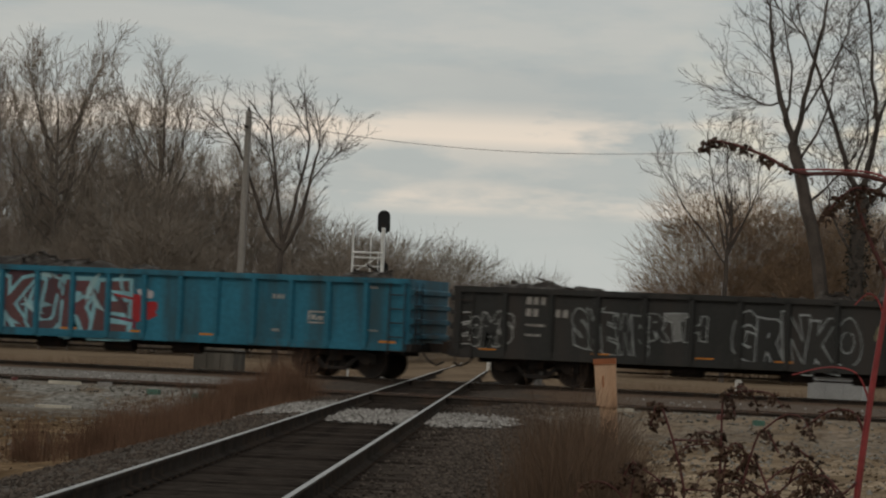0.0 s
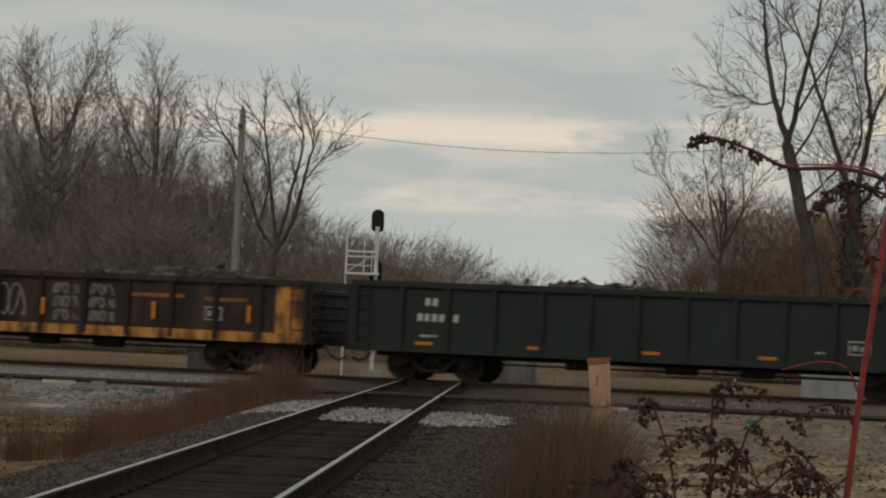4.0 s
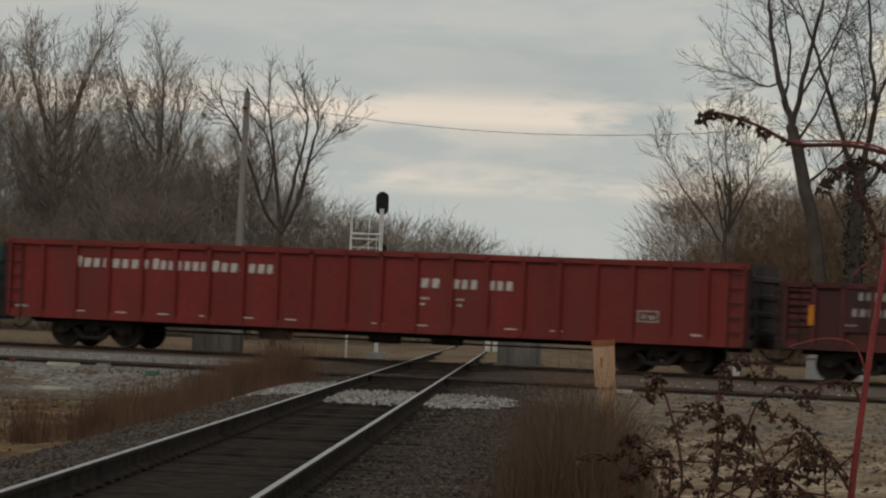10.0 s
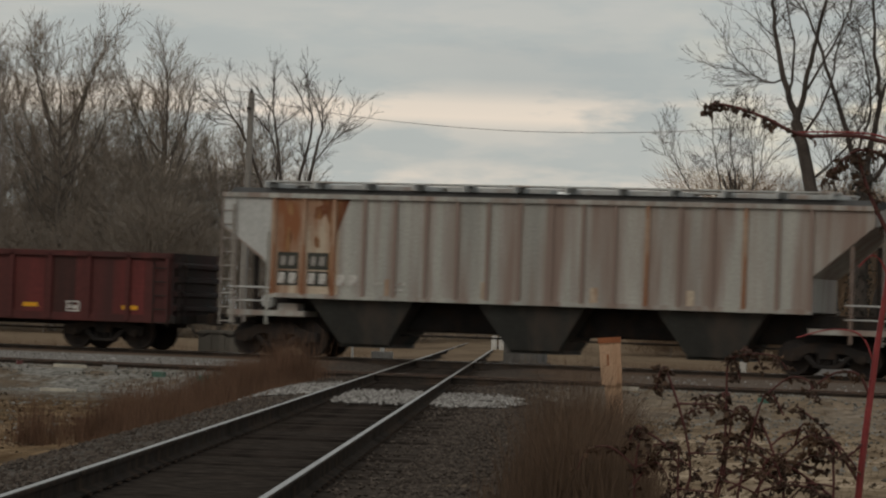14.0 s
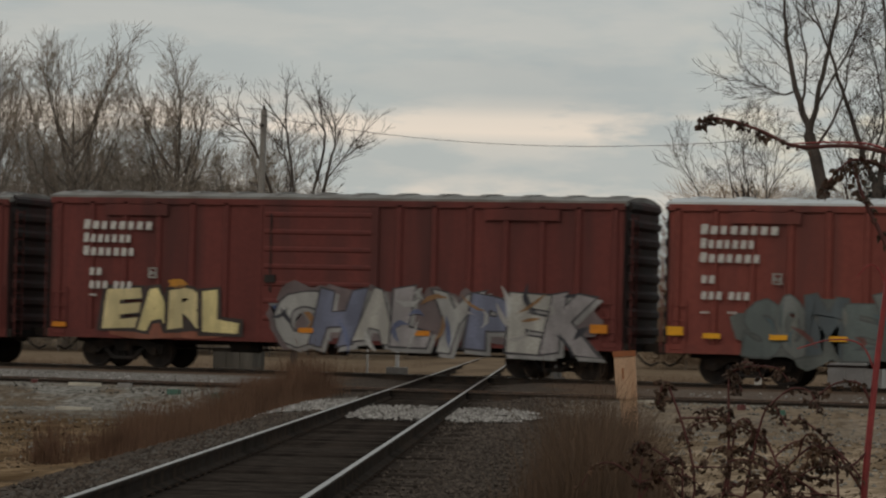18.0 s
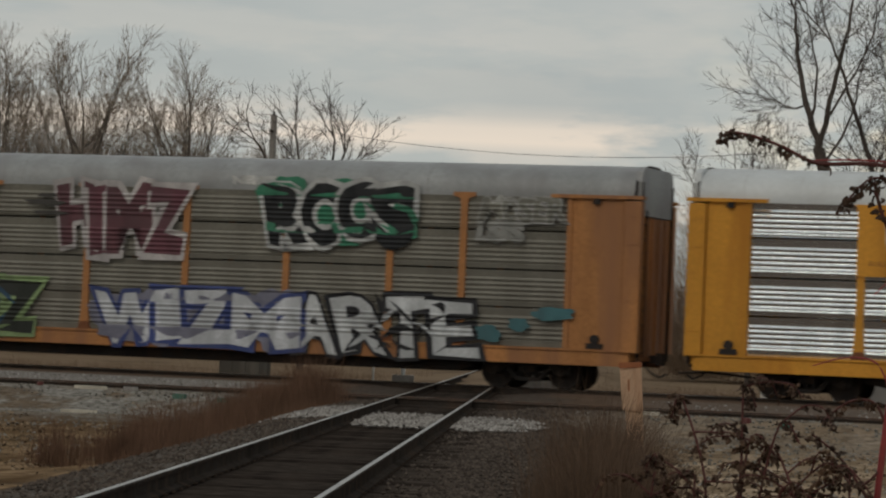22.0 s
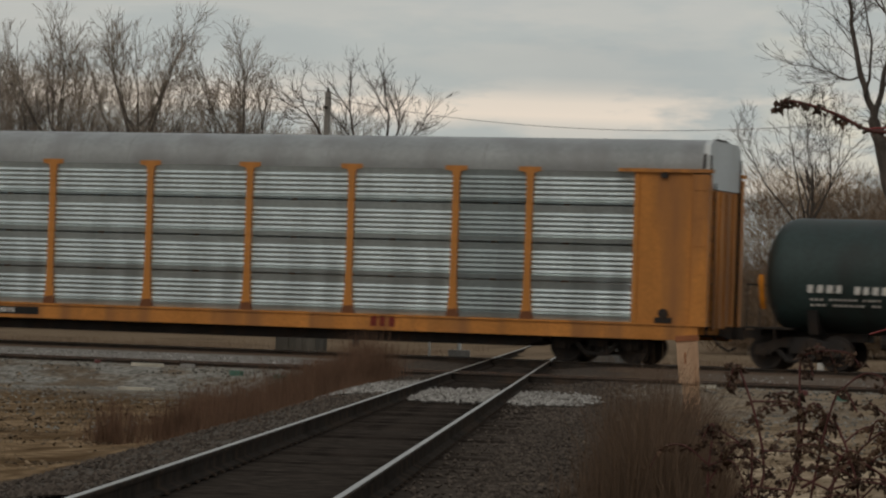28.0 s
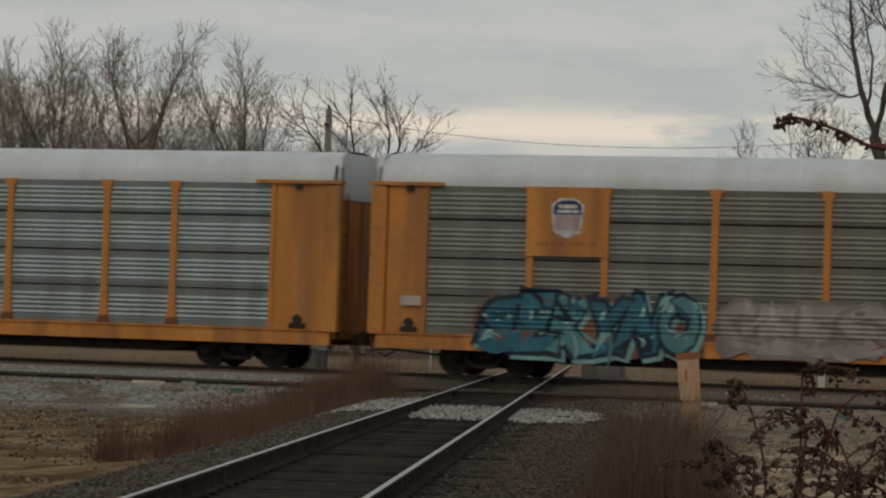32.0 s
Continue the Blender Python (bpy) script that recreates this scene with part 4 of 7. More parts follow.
    let([(2.63, 2.0, .22, "xx"), (3.56, 2.0, .22, "xx"), (2.54, 1.6, .22, "xxx"), (3.56, 1.6, .22, "xx"), (2.6, 1.42, .07, "xxx"), (3.56, 1.42, .07, "xxxx"), (4.4, 1.42, .06, "xx xxx"), (3.56, 1.26, .07, "xxx"), (4.4, 1.28, .06, "xxxxxx")], "white")
    pla(4.5, 1.95, .28, .28)
    tag("MSE", 10.5, 11.5, 1.3, 1.7, [(.4, .35, .3)], (.3, .22, .2), 3, fat=False)
    part("chalk_triangle", Geo().prism([(11.6 - h, 1.25), (12.0 - h, 1.25), (11.8 - h, 1.42)], "y", GY - .005, GY), M["off_white"], c)
    for x, q, rgb in ((13.15, 11, (.45, .4, .33)), (14.0, 12, (.34, .25, .15))):
        for z in (1.0, 1.4, 1.8):
            scr(x, x + .55, z, z + .4, rgb, q + int(z * 10), 3, .045)
    pat("dark_panel", [(14.6, 15.4, .92, 2.4), (17.0, 17.8, .92, 2.4)], PAINT["oxide"], "darker weathered panel")
    pat("fresh_panel", [(16.0, 16.9, .9, 2.35), (18.9, 19.8, .9, 2.35)], PAINT["red"], "fresher red patch panel")
    pla(17.55, .95, .4, .28, "white")


def hopper():
    car, h = new_car("covered_hopper_car", "light grey covered hopper with rust streaks", 172.78, 190.9)
    p, s0 = PAINT["grey"], lambda v: v - h
    side = [(s0(.05), 4.12), (s0(.05), 3.3), (s0(1.35), 2.35), (s0(1.45), 1.56), (s0(15.75), 1.56), (s0(15.75), 2.4), (s0(17.3), 3.7), (s0(17.3), 4.12)]
    part("body", Geo().prism(side, "y", -1.48, 1.48), p, car)
    rusty = surf("rust_streaked_panel", (.56, .46, .35), .7, 0, .4, 1.4, .1, (.25, .1, .045), .42, 4)
    part("rusty_panel", Geo().box(s0(1.5), s0(3.3), -1.486, -1.476, 1.6, 4.08), rusty, car, "rust-streaked end panel")
    part("clean_panel", Geo().prism([(s0(.08), 4.08), (s0(.08), 3.34), (s0(1.4), 2.4), (s0(1.4), 4.08)], "y", -1.486, -1.48), PAINT["grey_clean"], car)
    stake = Geo().box(-.05, .05, -1.545, -1.48, 1.58, 4.1).mesh("side_stake", p)
    stake_r = Geo().box(-.05, .05, -1.55, -1.48, 1.58, 4.1).mesh("side_stake", rusty)
    for k in range(18):
        part("side_stake", stake_r if k < 3 or k in (12, 15) else stake, None, car, at=(s0(1.5 + k * .838), 0, 0))
    for sy in (-1, 1):
        part("side_plate", Geo().box(s0(.05), s0(17.3), sy * 1.5 - .06, sy * 1.5 + .06, 4.08, 4.2), p, car)
        part("side_sill", Geo().box(s0(1.4), s0(15.8), sy * 1.49 - .05, sy * 1.49 + .05, 1.5, 1.62), p, car)
        part("running_board", Geo().box(s0(1.1), s0(16.3), sy * .95 - .28, sy * .95 + .28, 4.5, 4.54), PAINT["grey_clean"], car)
    # roof colour darkened to hold the shadow beneath the running boards
    part("roof", Geo().prism([(-1.48, 4.15), (-.8, 4.36), (.8, 4.36), (1.48, 4.15)], "x", s0(.1), s0(17.25)), surf("shade_dark_hopper_roof", (.07, .066, .062), .85, 0, .3, 1.5, .1), car)
    br = Geo().box(-.03, .03, -1.5, 1.5, 4.36, 4.5).mesh("board_bracket", PAINT["grey_clean"])
    for k in range(12):
        part("board_bracket", br, None, car, at=(s0(1.2 + k * 1.36), 0, 0))
    for k in range(4):
        part("hatch", Geo().box(s0(2.2 + k * 3.6), s0(5.0 + k * 3.6), -.3, .3, 4.36, 4.48), PAINT["grey_clean"], car)
    chute = Geo().add([(a * 1.46, b * 1.35, 1.55) for a, b in ((-1, -1), (1, -1), (1, 1), (-1, 1))] + [(a * .66, b * 1.0, .36) for a, b in ((-1, -1), (1, -1), (1, 1), (-1, 1))], [(0, 1, 2, 3), (7, 6, 5, 4), (0, 4, 5, 1), (1, 5, 6, 2), (2, 6, 7, 3), (3, 7, 4, 0)]).box(-.7, .7, -.9, .9, .28, .38)
    cm = chute.mesh("discharge_chute", surf("dusty_chute", (.05, .05, .045), .8, 0, .3, 1.2, .1, (.075, .06, .05), .3, 3))
    for x in (3.9, 8.5, 13.2):
        part("discharge_chute", cm, None, car, at=(s0(x), 0, 0))
    # dark box added in place of the deep shade between the chutes
    part("centre_sill", Geo().box(s0(.6), s0(17.4), -.42, .42, .78, 1.5), M["steel_dark"], car)
    for e in (-1, 1):
        part("end_platform", Geo().box(min(e * (h - .25), e * (h - 2.4)), max(e * (h - .25), e * (h - 2.4)), -1.5, 1.5, 1.02, 1.16), PAINT["grey"], car)
        for x in (h - .35, h - 1.35):
            ladder(car, e * x - .02, -1.5, .8, 3.9 if x > h - 1 else 3.2, .05, material=PAINT["grey"])
        ladder(car, e * (h - .3) - .25, -1.52, .75, 4.15, .4, material=PAINT["grey"])
        part("handrail", Geo().path([(e * (h - .3), -1.5, 1.75), (e * (h - 1.5), -1.5, 1.75)], .025).path([(e * (h - .3), -1.5, 1.4), (e * (h - 1.5), -1.5, 1.4)], .02), PAINT["grey_clean"], car)
        for q in (-.9, .9):
            part("slope_brace", Geo().cyl((e * (h - .8), q, 1.1), (e * (h - .8), q, 3.2), .07, 8), M["steel_dark"], car)
        truck(car, e * (h - (2.0 if e > 0 else 1.5)))
    part("brake_valve", Geo().box(s0(1.55), s0(2.1), -1.2, -.7, 1.0, 1.35).cyl((s0(1.3), -1.3, 1.4), (s0(1.3), -1.15, 1.4), .18, 14), PAINT["grey_clean"], car)
    underbody(car, h, .85, 1, 4)
    couplers(car, h)
    let, tag, scr, pat, pla = deco(car, h, -1.488)
    pat("number_panel", [(1.62, 2.2, 2.24, 2.68), (2.46, 3.04, 2.24, 2.68), (1.62, 2.2, 1.82, 2.2), (2.46, 3.04, 1.82, 2.2)], surf("olive_panel", (.06, .06, .05), .7))
    let([(1.64, 1.87, .28, "xx", .54), (2.48, 1.87, .28, "xx", .54), (3.28, 1.85, .28, "xx", .6), (4.3, 1.9, .06, "xxxx"), (4.9, 1.9, .06, "xxxxx"), (4.9, 1.75, .06, "xxxx")], "white")
    let([(1.7, 2.34, .24, "xx", .42), (2.54, 2.34, .24, "xx", .42)], "off_white")
    deep = surf("deep_rust", (.17, .062, .03), .85, 0, .4, 2.5, .2, (.32, .17, .08), .35, 3)
    part("rust_run", Geo().prism([(s0(2.78), 4.08), (s0(3.58), 4.08), (s0(3.44), 3.7), (s0(3.26), 3.2), (s0(3.22), 2.6), (s0(3.24), 2.2), (s0(3.08), 1.64), (s0(3.0), 2.3), (s0(3.08), 2.9), (s0(3.04), 3.4), (s0(2.88), 3.8)], "y", -1.4885, -1.478), deep, car, "deep rust run from the roof edge")
    for x, z, w, q in ((2.75, 3.72, .26, .4), (1.95, 3.8, .18, .3), (1.9, 2.95, .16, .7), (2.7, 2.95, .14, .3)):
        part("rust_patch", Geo().prism(blob(s0(x), z, w, q, random.Random(x)), "y", -1.4885, -1.478), deep, car)
    pat("rust_patch", [(4.6, 4.72, 1.62, 2.05), (7.2, 7.38, 1.62, 2.05), (10.1, 10.3, 1.62, 2.0), (12.6, 12.8, 1.62, 2.0)], rusty)


def boxcar(label, u0, u1, paint, eave=4.42, zb=.7, roof="roof_grey", door=(6.0, 9.4), seed=1, low_door=False):
    car, h = new_car("box_car", label, u0, u1)
    p = PAINT[paint]
    part("body", Geo().box(-h, h, -1.5, 1.5, zb + .1, eave - .02), p, car)
    part("roof", Geo().prism([(-1.56, eave - .1), (-1.56, eave + .02), (-.8, eave + .14), (0, eave + .18), (.8, eave + .14), (1.56, eave + .02), (1.56, eave - .1)], "x", -h - .05, h + .05), PAINT[roof], car)
    seam = Geo().prism([(-1.5, eave + .02), (-.8, eave + .14), (0, eave + .18), (.8, eave + .14), (1.5, eave + .02), (.8, eave + .18), (0, eave + .22), (-.8, eave + .18)], "x", -.1, .1).mesh("roof_seam", PAINT[roof])
    n = 14
    for k in range(n):
        part("roof_seam", seam, None, car, at=(-h + .5 + (2 * h - 1) * k / (n - 1), 0, 0))
    post = Geo().prism([(-.1, 0), (.1, 0), (.06, -.07), (-.06, -.07)], "z", zb + .25, eave - .14).mesh("side_post", p)
    for sy in (-1, 1):
        for k in range(17):
            x = -h + .25 + (2 * h - .5) * k / 16
            if door[0] - h - .1 < x < door[1] - h + .1:
                continue
            part("side_post", post, None, car, at=(x, sy * 1.5, 0)).rotation_euler = (0, 0, 0 if sy < 0 else math.pi)
        part("side_plate", Geo().box(-h, h, sy * 1.53 - .04, sy * 1.53 + .04, eave - .2, eave - .04), p, car)
        part("side_sill", Geo().box(-h, h, sy * 1.52 - .05, sy * 1.52 + .05, zb, zb + .22), p, car)
        for k, (a, b) in enumerate(((1.6, 3.4), (12.2, 14.2))):
            part("door_stop", Geo().box(a - h, b - h, sy * 1.58 - .02, sy * 1.58 + .02, eave - .5, eave - .22), p, car)
        d0, d1 = door[0] - h, door[1] - h
        dr = part("door", Geo().box(d0, d1, sy * 1.52 - .04, sy * 1.52 + .04, zb + .2, eave - .22), p, car)
        rib = Geo().prism([(0, -.07), (0, .07), (-.03, .035), (-.03, -.035)], "x", d0 + .08, d1 - .08).mesh("door_rib", p)
        for q in range(7):
            o = part("door_rib", rib, None, dr, at=(0, sy * 1.56, zb + .62 + q * .45))
            o.scale = (1, 1 if sy < 0 else -1, 1)
        for dx in (d0 - .12, d1):
            part("door_post", Geo().box(dx, dx + .12, sy * 1.55 - .03, sy * 1.55 + .03, zb + .1, eave - .15), p, dr)
        part("door_lock", Geo().cyl((d0 + .25, sy * 1.58, zb + 1.3), (d0 + .25, sy * 1.58, eave - .4), .025, 6).box(d0 + .1, d0 + .4, sy * 1.6 - .03, sy * 1.6 + .03, 2.3, 2.5), M["steel_dark"], dr)
        part("door_track", Geo().box(d0 - .3, d1 + 3.2, sy * 1.56 - .03, sy * 1.56 + .03, zb + .08, zb + .2), PAINT["boxcar_brown"], car)
    for e in (-1, 1):
        part("end_wall", Geo().box(e * h - .03, e * h + .03, -1.5, 1.5, zb + .15, eave), PAINT["shaded_sooty_red"], car)
        rib = [(e * h, -.17), (e * (h + .13), -.06), (e * (h + .13), .06), (e * h, .17)]
        for q in range(8):
            z = zb + .5 + q * .45
            part("end_rib", Geo().prism([(a, z + b) for a, b in rib], "y", -1.36, 1.36), PAINT["shaded_sooty_red"], car)
        ladder(car, e * (h + .17), -1.4, zb, eave - .3, axis="y", material=p)
        ladder(car, e * h - (.55 if e > 0 else -.1), -1.58, zb, 2.1, material=p)
        part("end_sill", Geo().box(e * h - .1, e * h + .14, -1.5, 1.5, zb, zb + .2), M["steel_dark"], car)
        truck(car, e * (h - 2.0))
    underbody(car, h, zb, 3, seed)
    couplers(car, h)
    return car, h


BY = -1.6


def boxcars():
    c, h = boxcar("red railway boxcar with teal and silver graffiti", 191.38, 207.2, "boxcar_red", 4.4, .7, "boxcar_roof", (6.15, 9.35))
    let, tag, scr, pat, pla = deco(c, h, BY)
    part("round_emblem", Geo().cyl((1.3 - h, BY, 3.42), (1.3 - h, BY + .004, 3.42), .28, 24), M["off_white"], c)
    part("round_emblem_centre", Geo().cyl((1.3 - h, BY - .006, 3.38), (1.3 - h, BY - .002, 3.38), .15, 16), PAINT["boxcar_red"], c)
    let([(1.9, 3.6, .15, "Xxxxxxxx", 1.35), (1.9, 3.35, .15, "Xxxxxxx", 1.0), (1.9, 3.1, .15, "Xxxxxxx", 1.1), (1.0, 2.42, .2, "xx"), (1.0, 1.95, .22, "xxx"), (1.9, 1.95, .22, "xxx"), (14.0, 1.5, .05, "xxxxxxx"), (14.0, 1.35, .05, "xx xxx"), (14.0, 1.2, .05, "xxx"), (14.0, 1.05, .05, "xxxx")], "white")
    pla(3.9, 2.05, .28, .28)
    tag("SE", .95, 1.6, .9, 1.75, [(.5, .42, .36)], (.3, .16, .15), 3, fat=False)
    tag("CILEY", 1.5, 6.1, .6, 2.0, [(.09, .37, .33), (.11, .4, .36)], (.012, .03, .03), 4, halo=(.05, .25, .24), shine=(.3, .6, .56), bounce=.03)
    tag("SEAK", 9.6, 13.1, .72, 1.98, [(.42, .41, .39)], (.018, .016, .016), 14, drop=(.016, .014, .014), lean=.12)
    reflectors(c, [x - h for x in (.1, 3.05, 6.05, 9.75, 12.9)], 1.15, BY - .02, .12, .5, "yellow")
    reflectors(c, [7.85 - h], 1.05, -1.63, .6, .1, "yellow")
    pla(13.0, .9, .62, .3, "white")
    c, h = boxcar("faded brown boxcar with yellow graffiti along its base", 208.25, 224.35, "boxcar_brown", 4.42, .7, "boxcar_roof", (6.2, 9.4))
    let, tag, scr, pat, pla = deco(c, h, BY)
    let([(1.0, 2.3, .2, "xx"), (1.0, 1.95, .2, "xxxxxx")], "white")
    tag("ES", .9, 1.7, .9, 1.7, [(.55, .45, .12)], (.1, .05, .02), 6)
    tag("NEGSOWF", 8.5, 14.6, .75, 1.9, [(.33, .34, .22), (.26, .28, .24), (.42, .38, .2)], (.05, .05, .045), 23, halo=(.5, .44, .13), drop=(.04, .04, .04), thin=True, busy=((.5, .45, .15), (.06, .06, .05), (.4, .4, .36), (.25, .12, .05)))
    reflectors(c, [x - h for x in (.4, 3.2, 9.8, 12.5, 15.6)], 1.1, BY - .02, .4, .13, "yellow")
    c, h = boxcar("red-brown boxcar with cream and violet graffiti", 225.6, 241.5, "boxcar_brown", 4.5, .75, "boxcar_roof", (6.1, 9.2), 3)
    let, tag, scr, pat, pla = deco(c, h, BY)
    let([(1.0, 3.62, .21, "Xxxxxxxx", 2.0), (1.0, 3.27, .21, "Xxxxxxx", 1.4), (1.0, 2.92, .21, "Xxxxxxx", 1.5), (1.2, 2.4, .2, "xx"), (1.2, 2.05, .2, "xxx"), (1.9, 2.05, .2, "xxx"), (1.2, 1.85, .06, "xxxx")], "white")
    pla(2.9, 2.35, .25, .28)
    tag("EARL", 1.75, 5.4, 1.05, 2.0, [(.72, .6, .32), (.74, .62, .3)], (.06, .045, .04), 33, bounce=.03)
    part("graffiti_halo", Geo().prism(blob(3.6 - h, .98, 3.9, .42, random.Random(2)), "y", BY - .003, BY), spray((.3, .11, .07)), c)
    part("graffiti_crown", Geo().prism(blob(3.75 - h, 2.22, .55, .22, random.Random(5)), "y", BY - .006, BY), spray((.6, .27, .04)), c)
    tag("CHALYPEK", 6.6, 15.1, .8, 2.12, [(.4, .39, .37), (.17, .18, .25), (.44, .42, .38), (.36, .33, .33)], (.06, .055, .06), 35, halo=(.17, .13, .13), drop=(.3, .29, .28), lean=.12, thin=True, busy=((.45, .44, .42), (.05, .05, .06), (.14, .16, .26), (.38, .36, .34), (.3, .16, .07)))
    tag("VX", 6.5, 8.0, .95, 1.7, [(.06, .09, .2), (.3, .15, .06)], (.2, .2, .21), 36, fat=False)
    reflectors(c, [x - h for x in (.35, 7.4, 10.6)], 1.08, BY - .02, .4, .13, "orange")
    reflectors(c, [15.3 - h], 1.3, BY - .02, .45, .22, "orange")
    c, h = boxcar("red boxcar with grey-green graffiti along its base", 242.63, 258.5, "warm_red", 4.5, .75, "roof_white", (6.2, 9.2), 4)
    let, tag, scr, pat, pla = deco(c, h, BY)
    let([(.85, 3.72, .21, "Xxxxxxxx", 2.0), (.85, 3.37, .21, "Xxxxxxx", 1.4), (.85, 3.02, .21, "Xxxxxxx", 1.55), (.9, 2.5, .2, "xx"), (.9, 2.1, .2, "xxx"), (1.6, 2.1, .2, "xxx"), (.9, 1.75, .06, "xxxx"), (1.6, 1.75, .06, "xxxx")], "white")
    let([(13.5, 2.1, .07, "xxxx"), (14.3, 2.1, .07, "xxxxx"), (13.5, 1.9, .07, "xxx"), (14.3, 1.9, .07, "xxxx")], "off_white")
    part("slogan_plate", Geo().prism([(7.35 - h, 3.42), (8.15 - h, 3.42), (8.0 - h, 3.15), (7.5 - h, 3.15)], "y", -1.66, -1.65), M["off_white"], c)
    pla(2.7, 2.5, .25, .28)
    pla(14.2, 1.5, .55, .33)
    tag("SOMEY", 2.1, 6.1, .72, 2.1, [(.14, .165, .16), (.18, .19, .18), (.1, .12, .13)], (.1, .105, .1), 43, thin=True, halo=(.13, .14, .13), busy=((.1, .12, .12), (.2, .2, .18), (.1, .15, .17), (.17, .07, .06)))
    tag("SNKERVK", 6.1, 13.4, .82, 2.05, [(.23, .215, .175), (.15, .16, .15), (.27, .24, .19)], (.05, .045, .045), 45, drop=(.26, .17, .15), lean=.15, thin=True, busy=((.26, .24, .2), (.06, .055, .05), (.3, .2, .18), (.16, .2, .16)))
    tag("SE", 13.1, 14.6, .8, 1.7, [(.17, .3, .19), (.3, .13, .1)], (.2, .1, .09), 46, thin=True)
    reflectors(c, [x - h for x in (1.2, 2.9, 4.4, 7.9, 10.2, 13.3)], 1.2, -1.66, .45, .13, "yellow")
    reflectors(c, [.25 - h, 15.6 - h], 1.3, BY - .02, .42, .22, "yellow")


def tank_car(label, u0, u1, r, zc, seed, long=False):
    car, h = new_car("tank_car", label, u0, u1)
    p = PAINT["tank"]
    xa, xb = (-h - .28, h - .65) if not long else (-h, h)
    dish = [(0, .02), (.03, .4 * r), (.12, .66 * r), (.28, .85 * r), (.46, .95 * r), (.68, r)]
    prof = [(xa + x, q) for x, q in dish] + [(xb - x, q) for x, q in reversed(dish)]
    part("tank_shell", Geo().lathe(prof, 48).moved(0, 0, zc), p, car, smooth=True)
    for k in ((-.33, .33) if not long else (-.45, .1, .45)):
        part("shell_band", Geo().lathe([(k * h - .04, r + .004), (k * h - .04, r + .012), (k * h + .04, r + .012), (k * h + .04, r + .004)], 48).moved(0, 0, zc), p, car, smooth=True)
    for e in (-1, 1):
        part("stub_sill", Geo().box(min(e * (h - 2.6), e * (h + .35)), max(e * (h - 2.6), e * (h + .35)), -.35, .35, .74, 1.0), M["steel_dark"], car)
        part("end_platform", Geo().box(min(e * (h - .9), e * (h + .3)), max(e * (h - .9), e * (h + .3)), -1.45, 1.45, 1.0, 1.05), M["steel_dark"], car)
        part("saddle", Geo().prism([(-1.1, .9), (-1.35, 1.5), (1.35, 1.5), (1.1, .9)], "x", e * (h - 1.4) - .12, e * (h - 1.4) + .12), M["steel_dark"], car)
        part("handrail", Geo().path([(e * (h + .25), -1.4, 1.05), (e * (h + .25), -1.4, 2.1), (e * (h + .25), 1.4, 2.1), (e * (h + .25), 1.4, 1.05)], .02), M["steel_dark"], car)
        part("grab_iron", Geo().path([(e * (h - .5), -1.47, .7), (e * (h - .5), -1.47, 1.6)], .02).path([(e * (h - .1), -1.47, .7), (e * (h - .1), -1.47, 1.6)], .02), M["steel_dark"], car)
        truck(car, e * (h - 1.35) - ((.58 if e < 0 else .22) if not long else .33 * (e < 0)))
    zt = zc + r
    a0, a1, gap = (-1.6, .95, (.9, 1.5)) if not long else (-2.12, .96, (1.9, 2.5))
    mid, vent = (-.64, .15) if not long else (.28, 1.34)
    part("top_platform", Geo().box(a0, a1, -.8, .8, zt + .02, zt + .06), M["steel_dark"], car)
    part("manway", Geo().cyl((mid, 0, zt - .1), (mid, 0, zt + .24), .33, 18).cyl((mid, 0, zt + .24), (mid, 0, zt + .29), .37, 18), M["steel_dark"], car)
    part("vent_valve", Geo().cyl((vent, 0, zt - .05), (vent, 0, zt + .16), .12, 12).cyl((vent, 0, zt + .16), (vent, 0, zt + .22), .07, 10), M["steel_dark"], car)
    for sy in (-.8, .8):
        part("platform_rail", Geo().path([(a0, sy, zt + .05), (a0, sy, zt + .74), (a0 + gap[0] - .1, sy, zt + .72), (a0 + gap[0], sy, zt + .6), (a0 + gap[0], sy, zt + .05)], .022), M["steel_dark"], car)
        part("platform_rail", Geo().path([(a0 + .5, sy, zt + .05), (a0 + .5, sy, zt + .73)], .02), M["steel_dark"], car)
        part("platform_rail", Geo().path([(a0 + gap[1], sy, zt + .05), (a0 + gap[1], sy, zt + .62), (a0 + gap[1] + .1, sy, zt + .72), (a1, sy, zt + .7), (a1, sy, zt + .05)], .022), M["steel_dark"], car)
    part("platform_rail", Geo().path([(a0, -.8, zt + .74), (a0, .8, zt + .74)], .022), M["steel_dark"], car)
    part("platform_rail", Geo().path([(a0, -.8, zt + .4), (a0, .8, zt + .4)], .018), M["steel_dark"], car)
    if long:
        x, hh = -1.53, .52
        part("relief_valve", Geo().tube([Vector((x, 0, zt - .05)), Vector((x, 0, zt + hh - .2)), Vector((x, 0, zt + hh - .06)), Vector((x, 0, zt + hh))], .22, .1, 16), M["black"], car)
    part("outlet_chamber", Geo().cyl((.1, 0, zc - r - .42), (.1, 0, zc - r + .05), .22, 14).box(-.5, .7, -.5, .5, zc - r - .1, zc - r + .02), M["steel_dark"], car)
    ladder(car, -.25, -r - .06, 1.0, zc + .2, .5)
    part("side_walk_brace", Geo().box(-.45, .45, -r - .12, -r + .1, .85, .92), M["steel_dark"], car)
    part("brake_cylinder", Geo().cyl((-h + 3.0, -.5, .75), (-h + 3.8, -.5, .75), .2, 12).box(-h + 3.9, -h + 4.6, -.7, -.3, .6, .95), M["steel_dark"], car)
    couplers(car, h, .86, .75)
